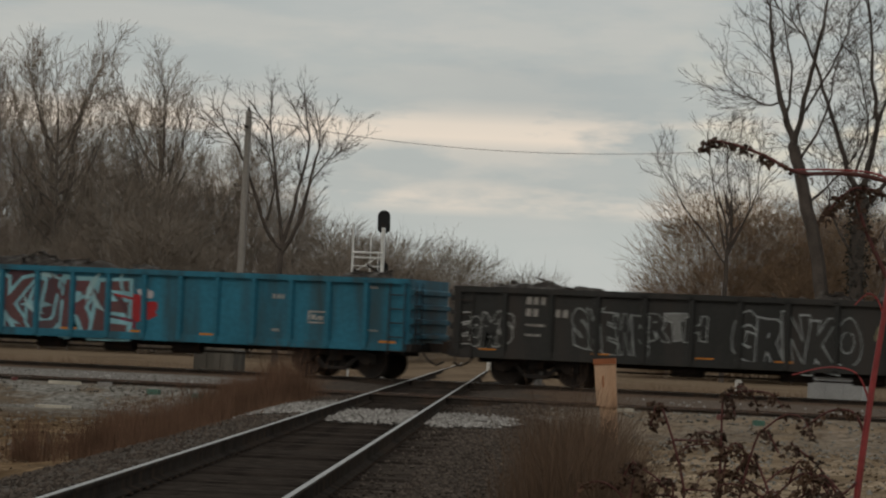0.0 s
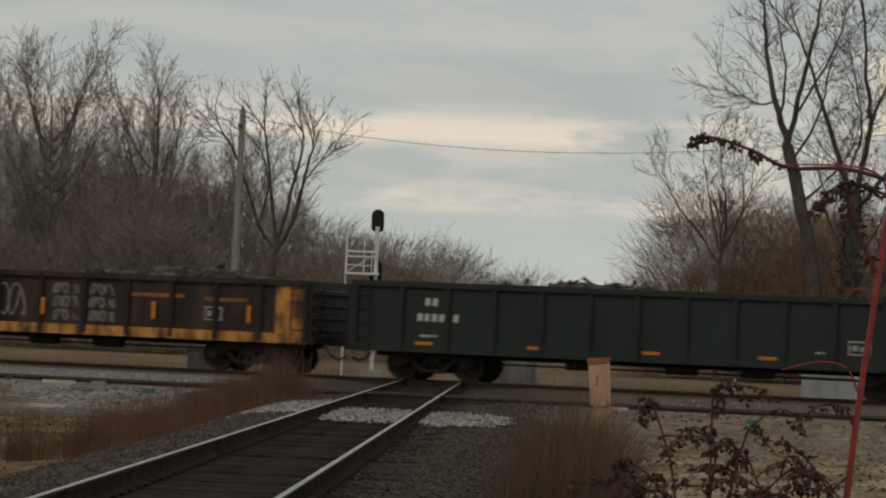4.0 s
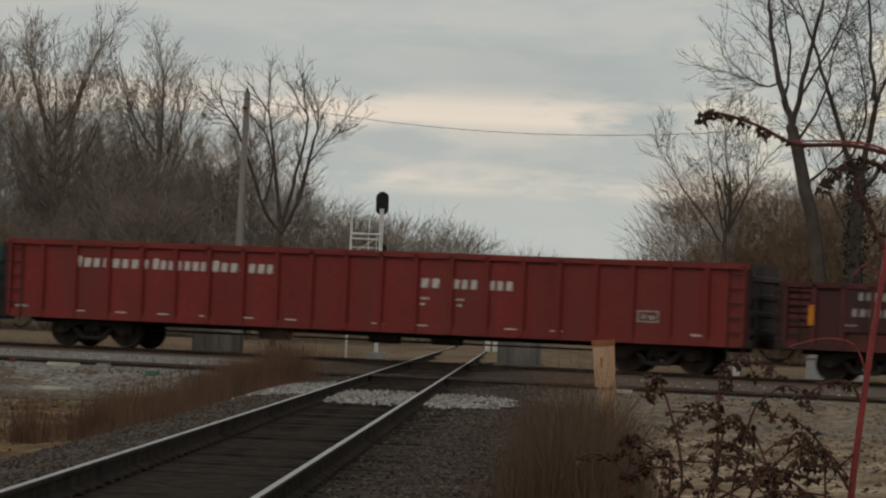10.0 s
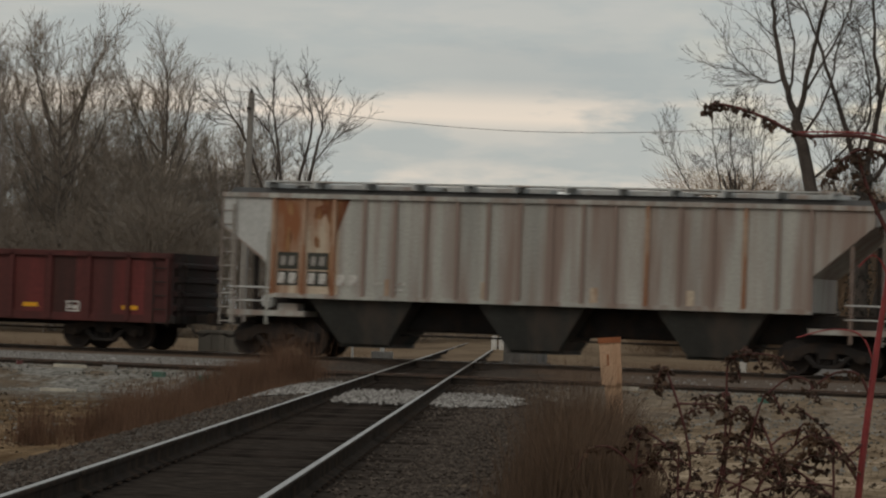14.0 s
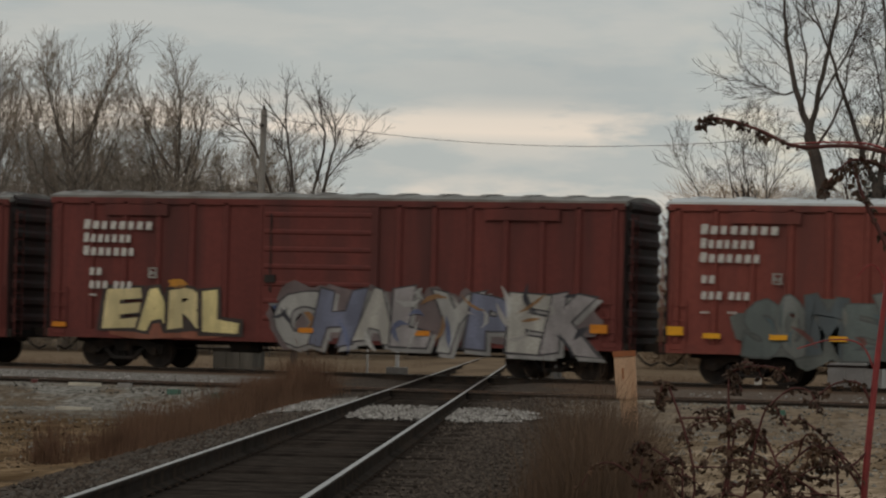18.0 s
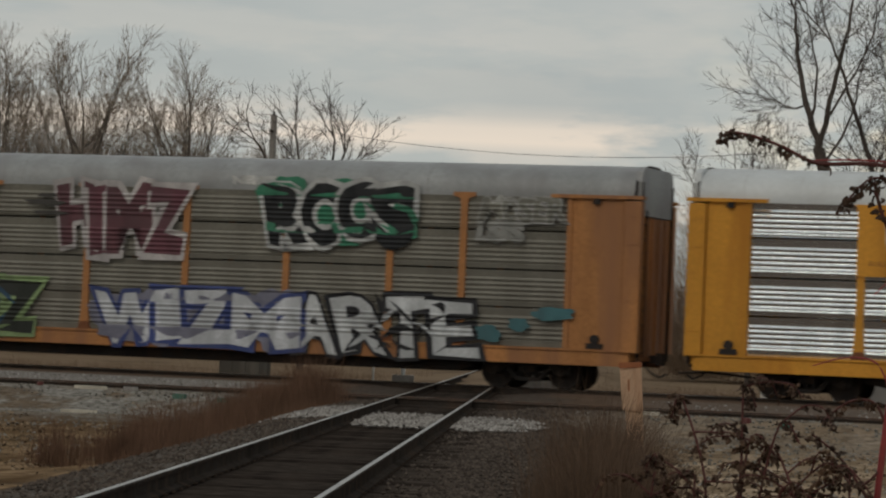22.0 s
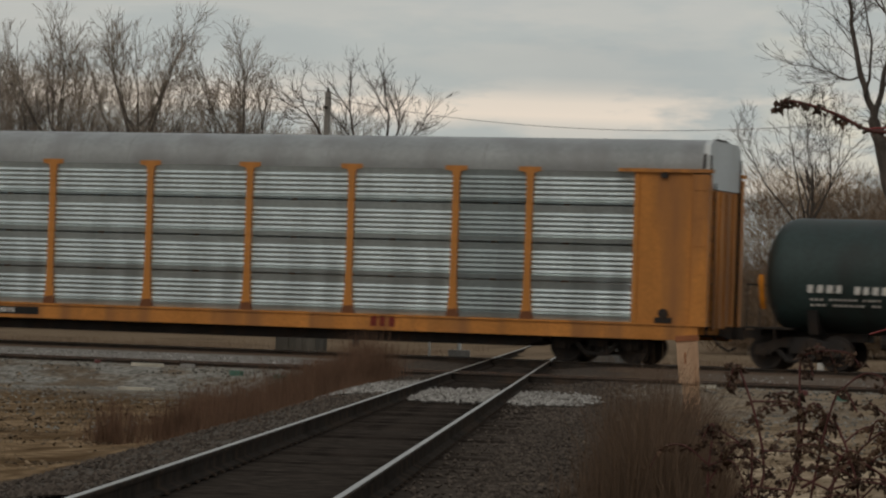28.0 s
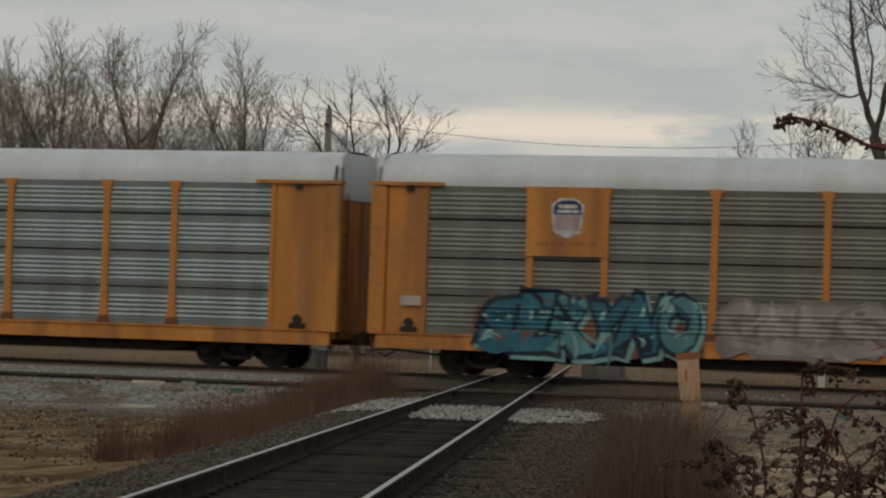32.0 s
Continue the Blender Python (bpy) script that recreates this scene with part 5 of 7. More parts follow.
    soot = surf("black_residue", (.011, .017, .016), .42, 0, .2, 2, .1)
    for k, (x, w, low) in enumerate(((-.5, .3, .1), (-.2, .24, .3), (.04, .34, .05), (.35, .2, .5), (-.75, .22, .7))):
        wrapped(car, "residue_streak", mid + .4 + x * .5 - w * .45, mid + .4 + x * .5 + w * .45, zc - r * .9 + low, zc + r * .985, r + .001 + .001 * k, zc, soot, "black residue run down the shell" if not k else "", 12)
    return car, h


def wrapped(car, name, x0, x1, z0, z1, r, zc, material, label="", n=5):
    """A plate that follows the tank's round side."""
    g = Geo()
    for k in range(n):
        za, zb2 = z0 + (z1 - z0) * k / n, z0 + (z1 - z0) * (k + 1) / n
        ya, yb = -math.sqrt(max(0, r * r - (za - zc) ** 2)), -math.sqrt(max(0, r * r - (zb2 - zc) ** 2))
        g.add([(x0, ya - .008, za), (x1, ya - .008, za), (x1, yb - .008, zb2), (x0, yb - .008, zb2), (x0, ya, za), (x1, ya, za), (x1, yb, zb2), (x0, yb, zb2)], [(0, 1, 2, 3), (7, 6, 5, 4), (0, 4, 5, 1), (1, 5, 6, 2), (2, 6, 7, 3), (3, 7, 4, 0)])
    part(name, g, material, car, label)


def tank_text(car, rows, r, zc, material="white"):
    for x, z, hgt, pattern, *wide in rows:
        y = -math.sqrt(max(0.01, r * r - (z + hgt / 2 - zc) ** 2)) - .025
        bars(car, [(x, z, hgt, pattern, *wide)], y, material)


def tanks():
    r, zc = 1.42, 2.28
    c, h = tank_car("short black tank car with white lettering", 260.5, 271.24, r, zc, 1)
    tank_text(c, [(1.25 - h, 2.22, .34, "xxxxxx", 2.45), (1.1 - h, 1.93, .2, "xxxx xxxxx", 1.9), (6.45 - h, 2.66, .12, "xxxxx", .7)], r, zc)
    tank_text(c, [(1.15 - h, 1.78, .06, "xxxxxx xxxx xxx", 1.5), (1.15 - h, 1.66, .06, "xxxx xxxxx xxx", 1.5), (8.2 - h, 2.36, .09, "xxxxx", .5), (8.2 - h, 2.2, .09, "xxxx xxxx", 1.0), (8.2 - h, 2.05, .08, "xxx xxxxx", 1.0), (8.2 - h, 1.92, .06, "xxxxx xx", .8), (8.15 - h, 1.66, .06, "xxxx", .4)], r, zc, "off_white")
    part("logo_leaf", Geo().prism([(.72 - h, 2.28), (1.02 - h, 2.25), (1.12 - h, 2.5), (.98 - h, 2.48), (.92 - h, 2.66), (.82 - h, 2.52), (.66 - h, 2.56)], "y", -1.44, -1.43), M["white"], c)
    for x, z0, z1 in ((.55, 1.48, 2.2), (3.04, 1.8, 2.18), (3.4, 1.8, 2.18), (6.5, 1.79, 2.2), (6.9, 1.79, 2.2), (9.55, 1.46, 2.22)):
        wrapped(c, "reflector", x - h, x - h + .11, z0, z1, r, zc, M["orange"])
    wrapped(c, "warning_sign", 7.39 - h, 8.12 - h, 1.95, 2.33, r, zc, M["yellow"], "yellow warning sign")
    wrapped(c, "label_plate", 6.46 - h, 7.35 - h, 1.5, 1.76, r, zc, M["off_white"])
    part("placard", Geo().prism([(9.14 - h, 1.12), (9.33 - h, 1.31), (9.14 - h, 1.5), (8.95 - h, 1.31)], "y", -1.2, -1.19), M["white"], c)
    r, zc = 1.45, 2.36
    c, h = tank_car("long black tank car with white stencils and orange marks", 386.3, 403.2, r, zc, 2, True)
    tank_text(c, [(1.29 - h, 1.93, .2, "xxxx", .92), (2.47 - h, 1.91, .2, "xxxxxx", 1.35)], r, zc)
    tank_text(c, [(1.35 - h, 1.74, .06, "xxx xxxxxx xxxx", 1.8), (1.35 - h, 1.6, .06, "xxx xxxxxx xx", 1.8), (3.83 - h, 1.55, .06, "xxxxxxx", .75), (10.5 - h, 1.74, .09, "xxxx", .45), (14.7 - h, 2.8, .06, "xxxxxx", .5)], r, zc, "off_white")
    for x in (4.0, 6.65, 9.28, 12.33):
        wrapped(c, "reflector", x - h, x - h + .13, 1.96, 2.4, r, zc, M["orange"])
    wrapped(c, "reflector", .05 - h, .18 - h, 1.5, 2.35, r, zc, M["orange"])
    wrapped(c, "reflector", 15.95 - h, 16.1 - h, 1.58, 2.4, r, zc, M["orange"])
    pl = surf("grey_data_plate", (.2, .21, .2), .7, 0, .3, 3, 0)
    wrapped(c, "data_plate", 14.63 - h, 15.85 - h, 2.18, 2.66, r, zc, pl, "grey data plate with rows of stencilling")
    placard_frame(c, 12.9 - h, 1.5, .6, .32, -1.25)
    part("placard", Geo().prism([(15.15 - h, 1.46), (15.36 - h, 1.67), (15.15 - h, 1.88), (14.94 - h, 1.67)], "y", -1.36, -1.35), M["white"], c)
    part("placard_holder", Geo().box(15.05 - h, 15.25 - h, -1.43, -1.42, 1.98, 2.14), M["off_white"], c)


POSTS = (1.42, 4.2, 6.2, 9.07, 11.95, 14.83, 17.71, 20.6, 22.6, 25.38)


def corrugated(width, material, key):
    """A side bay's four sheets: each of five pressed ridges on a plain sheet, with an open slit below it."""
    sheets, head = [], 4.84
    for top, slit in ((4.68, 3.99), (3.76, 3.0), (2.79, 2.04), (1.82, 1.04)):
        prof = [(.05, head), (-.02, head), (.03, top + .006)]
        for k in range(5):
            z = top - k * .124
            prof += [(.03, z), (-.002, z - .05), (-.008, z - .056), (.03, z - .115)]
        prof += [(-.014, top - .625), (.02, slit + .016), (.05, slit + .016)]
        head = slit - .03

        def make():
            g, n = Geo(), len(prof)
            g.v = [(x, p, q) for x in (0, width) for p, q in prof]
            g.f = [(i, i + 1, n + i + 1, n + i) for i in range(n - 1)]
            return g.mesh("side_sheet", material)
        sheets.append(shared(("sheet", top, round(width, 2), key), make))
    return sheets


def autorack(label, u0, u1, orange, sheets, roof, shield=0, odd=None, roof_end=None):
    car, h = new_car("autorack_car", label, u0, u1)
    p = PAINT[orange]
    s0 = lambda v: v - h
    L = 2 * h
    posts = [v * L / 27.2 for v in POSTS]
    part("deck", Geo().box(-h + .1, h - .1, -1.4, 1.4, .75, 1.02), M["steel_dark"], car)
    part("centre_sill", Geo().prism([(-h + 4.3, .5), (-h + 5.0, .36), (h - 5.0, .36), (h - 4.3, .5), (h - 4.3, .8), (-h + 4.3, .8)], "y", -1.1, 1.1), M["steel_dark"], car)
    prof = [(-1.52, 4.9), (-1.52, 5.02), (-1.46, 5.28), (-1.26, 5.5), (-.85, 5.66), (-.4, 5.73), (.4, 5.73), (.85, 5.66), (1.26, 5.5), (1.46, 5.28), (1.52, 5.02), (1.52, 4.9)]
    part("roof", Geo().prism(prof, "x", -h + .06, h - .06), PAINT[roof], car, smooth=True)
    rib = Geo().prism([(a * 1.004, 4.9 + (b - 4.9) * 1.008) for a, b in prof], "x", -.02, .02).mesh("roof_seam", PAINT[roof])
    for k in range(int(L / 1.44)):
        part("roof_seam", rib, None, car, at=(-h + 1.2 + k * 1.44, 0, 0))
    for e in (-1, 1):
        face = [(-1.44, 4.46), (-1.44, 5.3), (-1.36, 5.56), (-1.15, 5.68), (1.15, 5.68), (1.36, 5.56), (1.44, 5.3), (1.44, 4.46)]
        part("roof_end", Geo().prism(face, "x", min(e * (h - .07), e * (h + .1)), max(e * (h - .07), e * (h + .1))), PAINT[roof_end or "roof_white"], car)
        part("roof_end_hoop", Geo().path([(e * (h - .03), a * .99, b) for a, b in prof], .035, 6), M["steel_dark"], car)
        d = part("end_door", Geo().prism([(-1.36, .8), (-1.36, 4.44), (1.36, 4.44), (1.36, .8)], "x", min(e * (h - .5), e * (h + .06)), max(e * (h - .5), e * (h + .06))), p, car)
        for q in (-.9, -.3, .3, .9):
            part("door_rib", Geo().box(min(e * (h + .06), e * (h + .11)), max(e * (h + .06), e * (h + .11)), q - .06, q + .06, .9, 4.4), p, d)
        for q in (-1.38, 1.38):
            part("door_edge", Geo().cyl((e * (h + .1), q, .8), (e * (h + .1), q, 5.3), .04, 8), M["steel_dark"], d)
        ladder(car, e * (h + .13), -1.3, .9, 4.6, .35, "y")
        truck(car, e * (h - 2.85))
    for sy in (-1, 1):
        y = sy * 1.5
        part("side_sill", Geo().box(-h + .05, h - .05, y - .06, y + .06, .64, 1.04).box(-h + .05, h - .05, y - .1, y + .1, 1.0, 1.05), p, car)
        part("top_plate", Geo().box(-h + .3, h - .3, y - .05, y + .05, 4.84, 4.92), PAINT[roof], car)
        for a, b, c0, c1 in ((.3, posts[0], -.16, .27), (posts[-1], L - .3, L - .27, L + .16)):
            q = part("end_panel", Geo().box(s0(a), s0(b), y - .05, y + .04, 1.04, 4.84), p, car)
            m2 = (a + b) / 2
            o = part("corner_post", Geo().prism([(s0(c0), 1.0), (s0(c1), 1.0), (s0(c1), 4.8), (s0(c0), 4.8)], "y", y - .13, y + .13), p, car)
            for z in (1.6, 2.3, 3.0, 3.7, 4.4):
                part("hinge_strap", Geo().box(s0(c0) + .03, s0(c1) - .05, sy * 1.63 - .014, sy * 1.63 + .014, z, z + .1), p, o)
            k0 = b - .14 if a < 2 else a + .02
            part("panel_stiffener", Geo().box(s0(k0), s0(k0 + .12), y - .09, y + .09, 1.04, 4.84), p, q)
            part("access_plate", Geo().box(s0(m2) - .22, s0(m2) + .18, sy * 1.55 - .012, sy * 1.55 + .012, 3.42, 3.8), p, q)
            part("access_plate", Geo().box(s0(m2) - .16, s0(m2) + .1, sy * 1.55 - .008, sy * 1.55 + .008, 2.2, 2.46), p, q)
            part("end_cap", Geo().box(s0(min(a, c0)) - .06 - (.35 if a > 2 else 0), s0(max(b, c1)) + .06 + (.35 if a < 2 else 0), y - .15, y + .1, 4.84, 4.93), p, q)
            part("cap_bracket", Geo().box(s0(m2) - .05, s0(m2) + .12, sy * 1.6 - .04, sy * 1.6 + .04, 4.7, 4.84), M["steel_dark"], q)
            part("hand_brake", Geo().cyl((s0(m2 + .1), sy * 1.56, 1.3), (s0(m2 + .1), sy * 1.64, 1.3), .12, 14).box(s0(m2) - .12, s0(m2) + .32, sy * 1.58 - .04, sy * 1.58 + .04, 1.06, 1.2), M["steel_dark"], q)
        post = shared(("rackpost", orange, roof), lambda: Geo().prism([(-.17, 1.02), (.17, 1.02), (.11, 1.5), (.09, 2.1), (.09, 4.6), *([(.12, 4.78), (.3, 4.82), (.3, 4.93), (-.3, 4.93), (-.3, 4.82), (-.12, 4.78)] if roof == "roof_grey" else [(.2, 4.86), (-.2, 4.86)]), (-.09, 4.6), (-.09, 2.1), (-.11, 1.5)], "y", -.07, .05).mesh("side_post", p))
        foot = shared("rackfoot", lambda: Geo().prism([(-.19, 1.0), (.19, 1.0), (.165, 1.16), (.12, 1.26), (-.12, 1.24), (-.16, 1.15)], "y", -.078, .04).mesh("post_foot", spray((.2, .075, .03))))
        for v in posts[1:-1]:
            o = part("side_post", post, None, car, at=(s0(v), y, 0))
            o.rotation_euler = (0, 0, 0 if sy < 0 else math.pi)
            if sy < 0:
                part("post_foot", foot, None, o, "rusty post foot")
        for k, (a, b) in enumerate(zip(posts, posts[1:])):
            key = sheets
            if odd and sy < 0 and k in odd:
                key = odd[k]
            for me in corrugated(b - a, PAINT[key], key):
                o = part("side_sheet", me, None, car, at=(s0(a) if sy < 0 else s0(b), y + sy * .02, 0))
                o.rotation_euler = (0, 0, 0 if sy < 0 else math.pi)
    couplers(car, h, .86, .3)
    part("brake_pipe", Geo().path([(-h - .5, -.9, .55), (-h + .3, -1.0, .6), (-h + 1.6, -1.1, .5), (-h + 2.2, -1.1, .62)], .03), M["steel_dark"], car)
    y = -1.59
    if shield:
        a, b = posts[1], posts[2]
        pl = part("emblem_panel", Geo().box(s0(a) - .1, s0(b) + .1, y - .02, y + .02, 3.1, 4.86), p, car)
        cx, w = s0((a + b) / 2), .36 * shield
        zz = lambda v: 4.1 + (v - 4.1) * shield
        part("shield", Geo().prism([(cx - w, zz(4.15)), (cx + w, zz(4.15)), (cx + w * .97, zz(3.95)), (cx + w * .85, zz(3.74)), (cx, zz(3.62)), (cx - w * .85, zz(3.74)), (cx - w * .97, zz(3.95))], "y", y - .03, y - .021), spray((.55, .55, .56)), pl)
        part("shield_border", Geo().prism([(cx - w * 1.2, zz(4.42)), (cx - w * .86, zz(4.5)), (cx - w * .6, zz(4.58)), (cx + w * .6, zz(4.58)), (cx + w * .86, zz(4.5)), (cx + w * 1.2, zz(4.42)), (cx + w * 1.12, zz(3.94)), (cx + w * .95, zz(3.7)), (cx, zz(3.56)), (cx - w * .95, zz(3.7)), (cx - w * 1.12, zz(3.94))], "y", y - .029, y - .021), M["white"], pl)
        g = Geo()
        for k in range(7):
            g.box(cx - w * .86 + k * w * .26, cx - w * .86 + k * w * .26 + w * .13, y - .034, y - .031, zz(3.76), zz(4.13))
        part("shield_stripes", g, spray((.5, .22, .2)), pl)
        part("shield_top", Geo().prism([(cx - w * 1.05, zz(4.16)), (cx + w * 1.05, zz(4.16)), (cx + w, zz(4.4)), (cx + w * .8, zz(4.46)), (cx + w * .5, zz(4.52)), (cx - w * .5, zz(4.52)), (cx - w * .8, zz(4.46)), (cx - w, zz(4.4))], "y", y - .035, y - .021), spray((.02, .03, .14)), pl)
        part("shield_mark", Geo().box(cx - w * .7, cx + w * .7, y - .04, y - .036, zz(4.32), zz(4.42)).box(cx - w * .8, cx + w * .8, y - .04, y - .036, zz(4.2), zz(4.28)), M["white"], pl)
        if shield < 1.2:
            word(pl, "BUILDING AMERICA", cx - .8, 3.36, 1.6, .12, y - .022, spray((.26, .1, .03)))
    return car, h


RY = -1.64


def autoracks():
    c, h = autorack("orange autorack with grimy sheets covered in graffiti", 272.2, 299.15, "rack_faded", "zinc_brown", "roof_grey", odd={0: "zinc_grimy"}, roof_end="roof_grey")
    let, tag, scr, pat, pla = deco(c, h, RY)
    tag("GUAPES", 2.37, 6.0, 4.22, 4.83, [(.13, .2, .17), (.1, .17, .2), (.24, .25, .11)], (.045, .06, .05), 51, ridged=True, shine=(.4, .42, .2))
    tag("CUOAS", 2.25, 5.8, 3.62, 4.25, [(.2, .24, .14), (.1, .18, .18), (.27, .28, .12)], (.05, .06, .05), 52, ridged=True, shine=(.4, .42, .2))
    part("paint_splash", pressed([(2.07 - h, RY, 1.02), (4.4 - h, RY, 1.02), (4.45 - h, RY, 1.75), (3.6 - h, RY, 1.95), (2.6 - h, RY, 1.82), (2.05 - h, RY, 1.9)], [(0, 1, 2, 3, 4, 5)]), None, c).data.materials.append(spray((.07, .13, .15)))
    tag("SPEZ", 6.3, 10.35, .92, 2.15, [(.028, .032, .026), (.03, .035, .03), (.025, .07, .13), (.028, .032, .026)], (.23, .32, .15), 54, ridged=True, busy=((.2, .28, .13), (.02, .025, .02), (.03, .08, .14)))
    tag("NES", 4.5, 6.3, 1.0, 1.45, [(.16, .19, .09)], (.19, .2, .12), 49, ridged=True, fat=False)
    scr(.69, 1.7, 2.3, 2.98, (.16, .08, .05), 47, 3, .05)
    for q in ((6.85, 8.0, 3.62, 3.7), (7.9, 8.9, 3.5, 3.72), (7.6, 9.2, 3.3, 3.42), (10.0, 11.2, 4.3, 4.45), (10.2, 11.3, 4.05, 4.15), (10.4, 10.9, 4.5, 4.62)):
        part("paint_splash", Geo().prism(blob((q[0] + q[1]) / 2 - h, (q[2] + q[3]) / 2, q[1] - q[0], q[3] - q[2], random.Random(q[0])), "y", RY - .004, RY), spray((.07, .066, .06)), c)
    tag("KSF", 8.05, 9.1, 4.35, 4.8, [(.45, .45, .45)], (.3, .3, .29), 54, ridged=True, fat=False)
    tag("HIMZ", 11.1, 14.6, 3.2, 4.8, [(.13, .055, .065), (.15, .06, .075)], (.5, .47, .46), 55, ridged=True)
    piece(c, "NEKST", 15.95 - h, 17.4 - h, 4.99, 5.2, -1.53, [(.6, .6, .58)], (.5, .5, .48), 60, fat=False)
    tag("RCCS", 17.0, 21.0, 3.6, 5.0, [(.018, .02, .022)], (.52, .53, .52), 56, halo=(.05, .22, .13), ridged=True)
    tag("WIZM", 12.3, 17.9, .82, 2.1, [(.58, .6, .63)], (.05, .07, .2), 57, ridged=True, halo=(.2, .2, .26))
    tag("ARTE", 17.8, 22.8, .75, 2.15, [(.58, .6, .61)], (.02, .02, .024), 58, ridged=True, fat=False, lean=-.15, busy=((.5, .52, .53), (.02, .02, .022)))
    tag("MOSER", 22.9, 25.1, 4.2, 4.8, [(.24, .235, .2)], (.4, .4, .38), 59, ridged=True, fat=False)
    tag("LSIS", 22.8, 24.0, 3.7, 4.2, [(.3, .3, .28)], (.3, .3, .28), 61, ridged=True, fat=False)
    for q in ((23.2, 1.35, .7, .4), (24.0, 1.6, .6, .3), (24.9, 1.9, 1.2, .3)):
        part("paint_splash", Geo().prism(blob(q[0] - h, q[1], q[2], q[3], random.Random(q[0])), "y", RY - .004, RY), spray((.07, .18, .2)), c)
    c, h = autorack("yellow autorack with bright ribbed metal sides", 300.7, 328.1, "rack_yellow", "zinc", "roof_white", shield=1)
    let, tag, scr, pat, pla = deco(c, h, -1.566)
    pat("number_panel", [(5.2, 7.9, .72, .97)], M["black"])
    let([(5.35, .77, .15, "xxxx"), (6.6, .77, .15, "xxxxxx")], "white")
    pla(8.8, .72, .3, .22)
    pla(21.5, .72, .3, .22)
    c, h = autorack("orange autorack with grey sheets and block graffiti", 329.15, 356.5, "rack_orange", "zinc_grimy", "roof_grey", shield=1.6, roof_end="roof_white")
    let, tag, scr, pat, pla = deco(c, h, RY)
    word(c, "BUILDING  AMERICA", 7.15 - h, 4.1, 4.3, .24, RY, spray((.04, .04, .038)))

    def sheet_paint(name, pts, rgb, lift, owner):
        me = pressed([(x - h, RY - lift, z) for x, z in pts], [tuple(range(len(pts)))])
        me.materials.append(spray(rgb))
        return part(name, me, None, owner)
    rim, pale, ink = (.36, .44, .18), (.55, .58, .54), (.016, .016, .016)
    sheet_paint("graffiti_halo", [(1.22, .62), (6.8, .56), (6.82, 2.13), (5.2, 2.24), (1.25, 2.27)], rim, .002, c)
    for k, (x, z, w, q) in enumerate(((1.05, 1.9, .7, .5), (.85, 1.45, .8, .6), (1.0, 1.0, .6, .55), (.6, 1.75, .4, .3))):
        part("graffiti_halo", Geo().prism(blob(x - h, z, w, q, random.Random(k + 5)), "y", RY - .001, RY), spray(rim), c)
    o = sheet_paint("graffiti_outline", [(1.28, .67), (6.74, .61), (6.72, 2.08), (5.2, 2.17), (1.32, 2.21)], pale, .006, c)
    letters = (([(1.34, .73), (2.56, .73), (2.56, 2.16), (1.36, 2.16)], [[(1.34, 1.06), (1.95, 1.1), (1.95, 1.17), (1.34, 1.15)], [(1.9, 1.6), (2.56, 1.62), (2.56, 1.7), (1.9, 1.67)]]),
               ([(2.63, .71), (3.72, .71), (3.72, 2.14), (2.65, 2.16)], [[(3.12, 1.12), (3.26, 1.12), (3.28, 2.15), (3.14, 2.15)]]),
               ([(3.79, .7), (5.1, .7), (5.1, 2.12), (3.8, 2.13)], [[(4.3, 1.12), (5.1, 1.1), (5.1, 1.18), (4.3, 1.2)], [(4.3, 1.5), (5.1, 1.52), (5.1, 1.6), (4.3, 1.58)]]),
               ([(5.18, .68), (6.68, .66), (6.62, 2.04), (5.2, 2.1)], [[(5.84, 2.1), (6.08, 2.08), (5.98, 1.72)], [(5.7, .67), (5.8, .67), (5.82, 1.4), (5.74, 1.4)], [(6.12, .66), (6.22, .66), (6.16, 1.35), (6.08, 1.35)]]))
    for body, slots in letters:
        f = sheet_paint("graffiti_letter", body, ink, .01, o)
        for q in slots:
            sheet_paint("graffiti_highlight", q, pale, .014, o)
    tag("TRIBECTE", 6.95, 19.1, .98, 2.02, [(.38, .42, .39), (.35, .39, .37)], (.03, .03, .03), 62, ridged=True, bounce=.05, bubble=True, tight=.74)
    tag("UERETS", 21.2, 26.0, .9, 1.95, [(.19, .22, .09), (.27, .27, .13)], (.07, .065, .045), 63, ridged=True, fat=False, shine=(.34, .38, .3), drop=(.05, .05, .04))
    pat("number_panel", [(6.9, 9.2, .72, .92)], M["black"])
    c, h = autorack("orange autorack with dull metal sides", 357.65, 384.9, "rack_orange", "zinc_dull", "roof_grey", odd={7: "zinc_worn"})
    let, tag, scr, pat, pla = deco(c, h, -1.566)
    pat("number_panel", [(6.3, 8.8, .74, .94)], M["black"])
    let([(6.4, .78, .12, "xxxx"), (7.4, .78, .12, "xxxxxx")], "white")
    let([(18.4, .74, .26, "xxx")], "maroon")
    c, h = autorack("orange autorack with dull ribbed sides", 404.04, 431.2, "rack_orange", "zinc_worn", "roof_white", shield=1.1)
    let, tag, scr, pat, pla = deco(c, h, RY)
    scr(8.0, 10.3, 1.25, 1.9, (.3, .32, .3), 71, 4, .04)
    let2 = deco(c, h, -1.566)[0]
    patches(c, "number_panel", [(6.9 - h, 9.2 - h, .72, .94)], -1.566, M["black"])
    let2([(7.0, .77, .13, "xxxx"), (8.0, .77, .13, "xxxxxx")], "white")
    c, h = autorack("orange autorack with grey sheets and blue graffiti", 432.4, 459.6, "rack_orange", "zinc_brown", "roof_white", shield=1, odd={0: "zinc_grimy", 2: "zinc_grimy"})
    let, tag, scr, pat, pla = deco(c, h, RY)
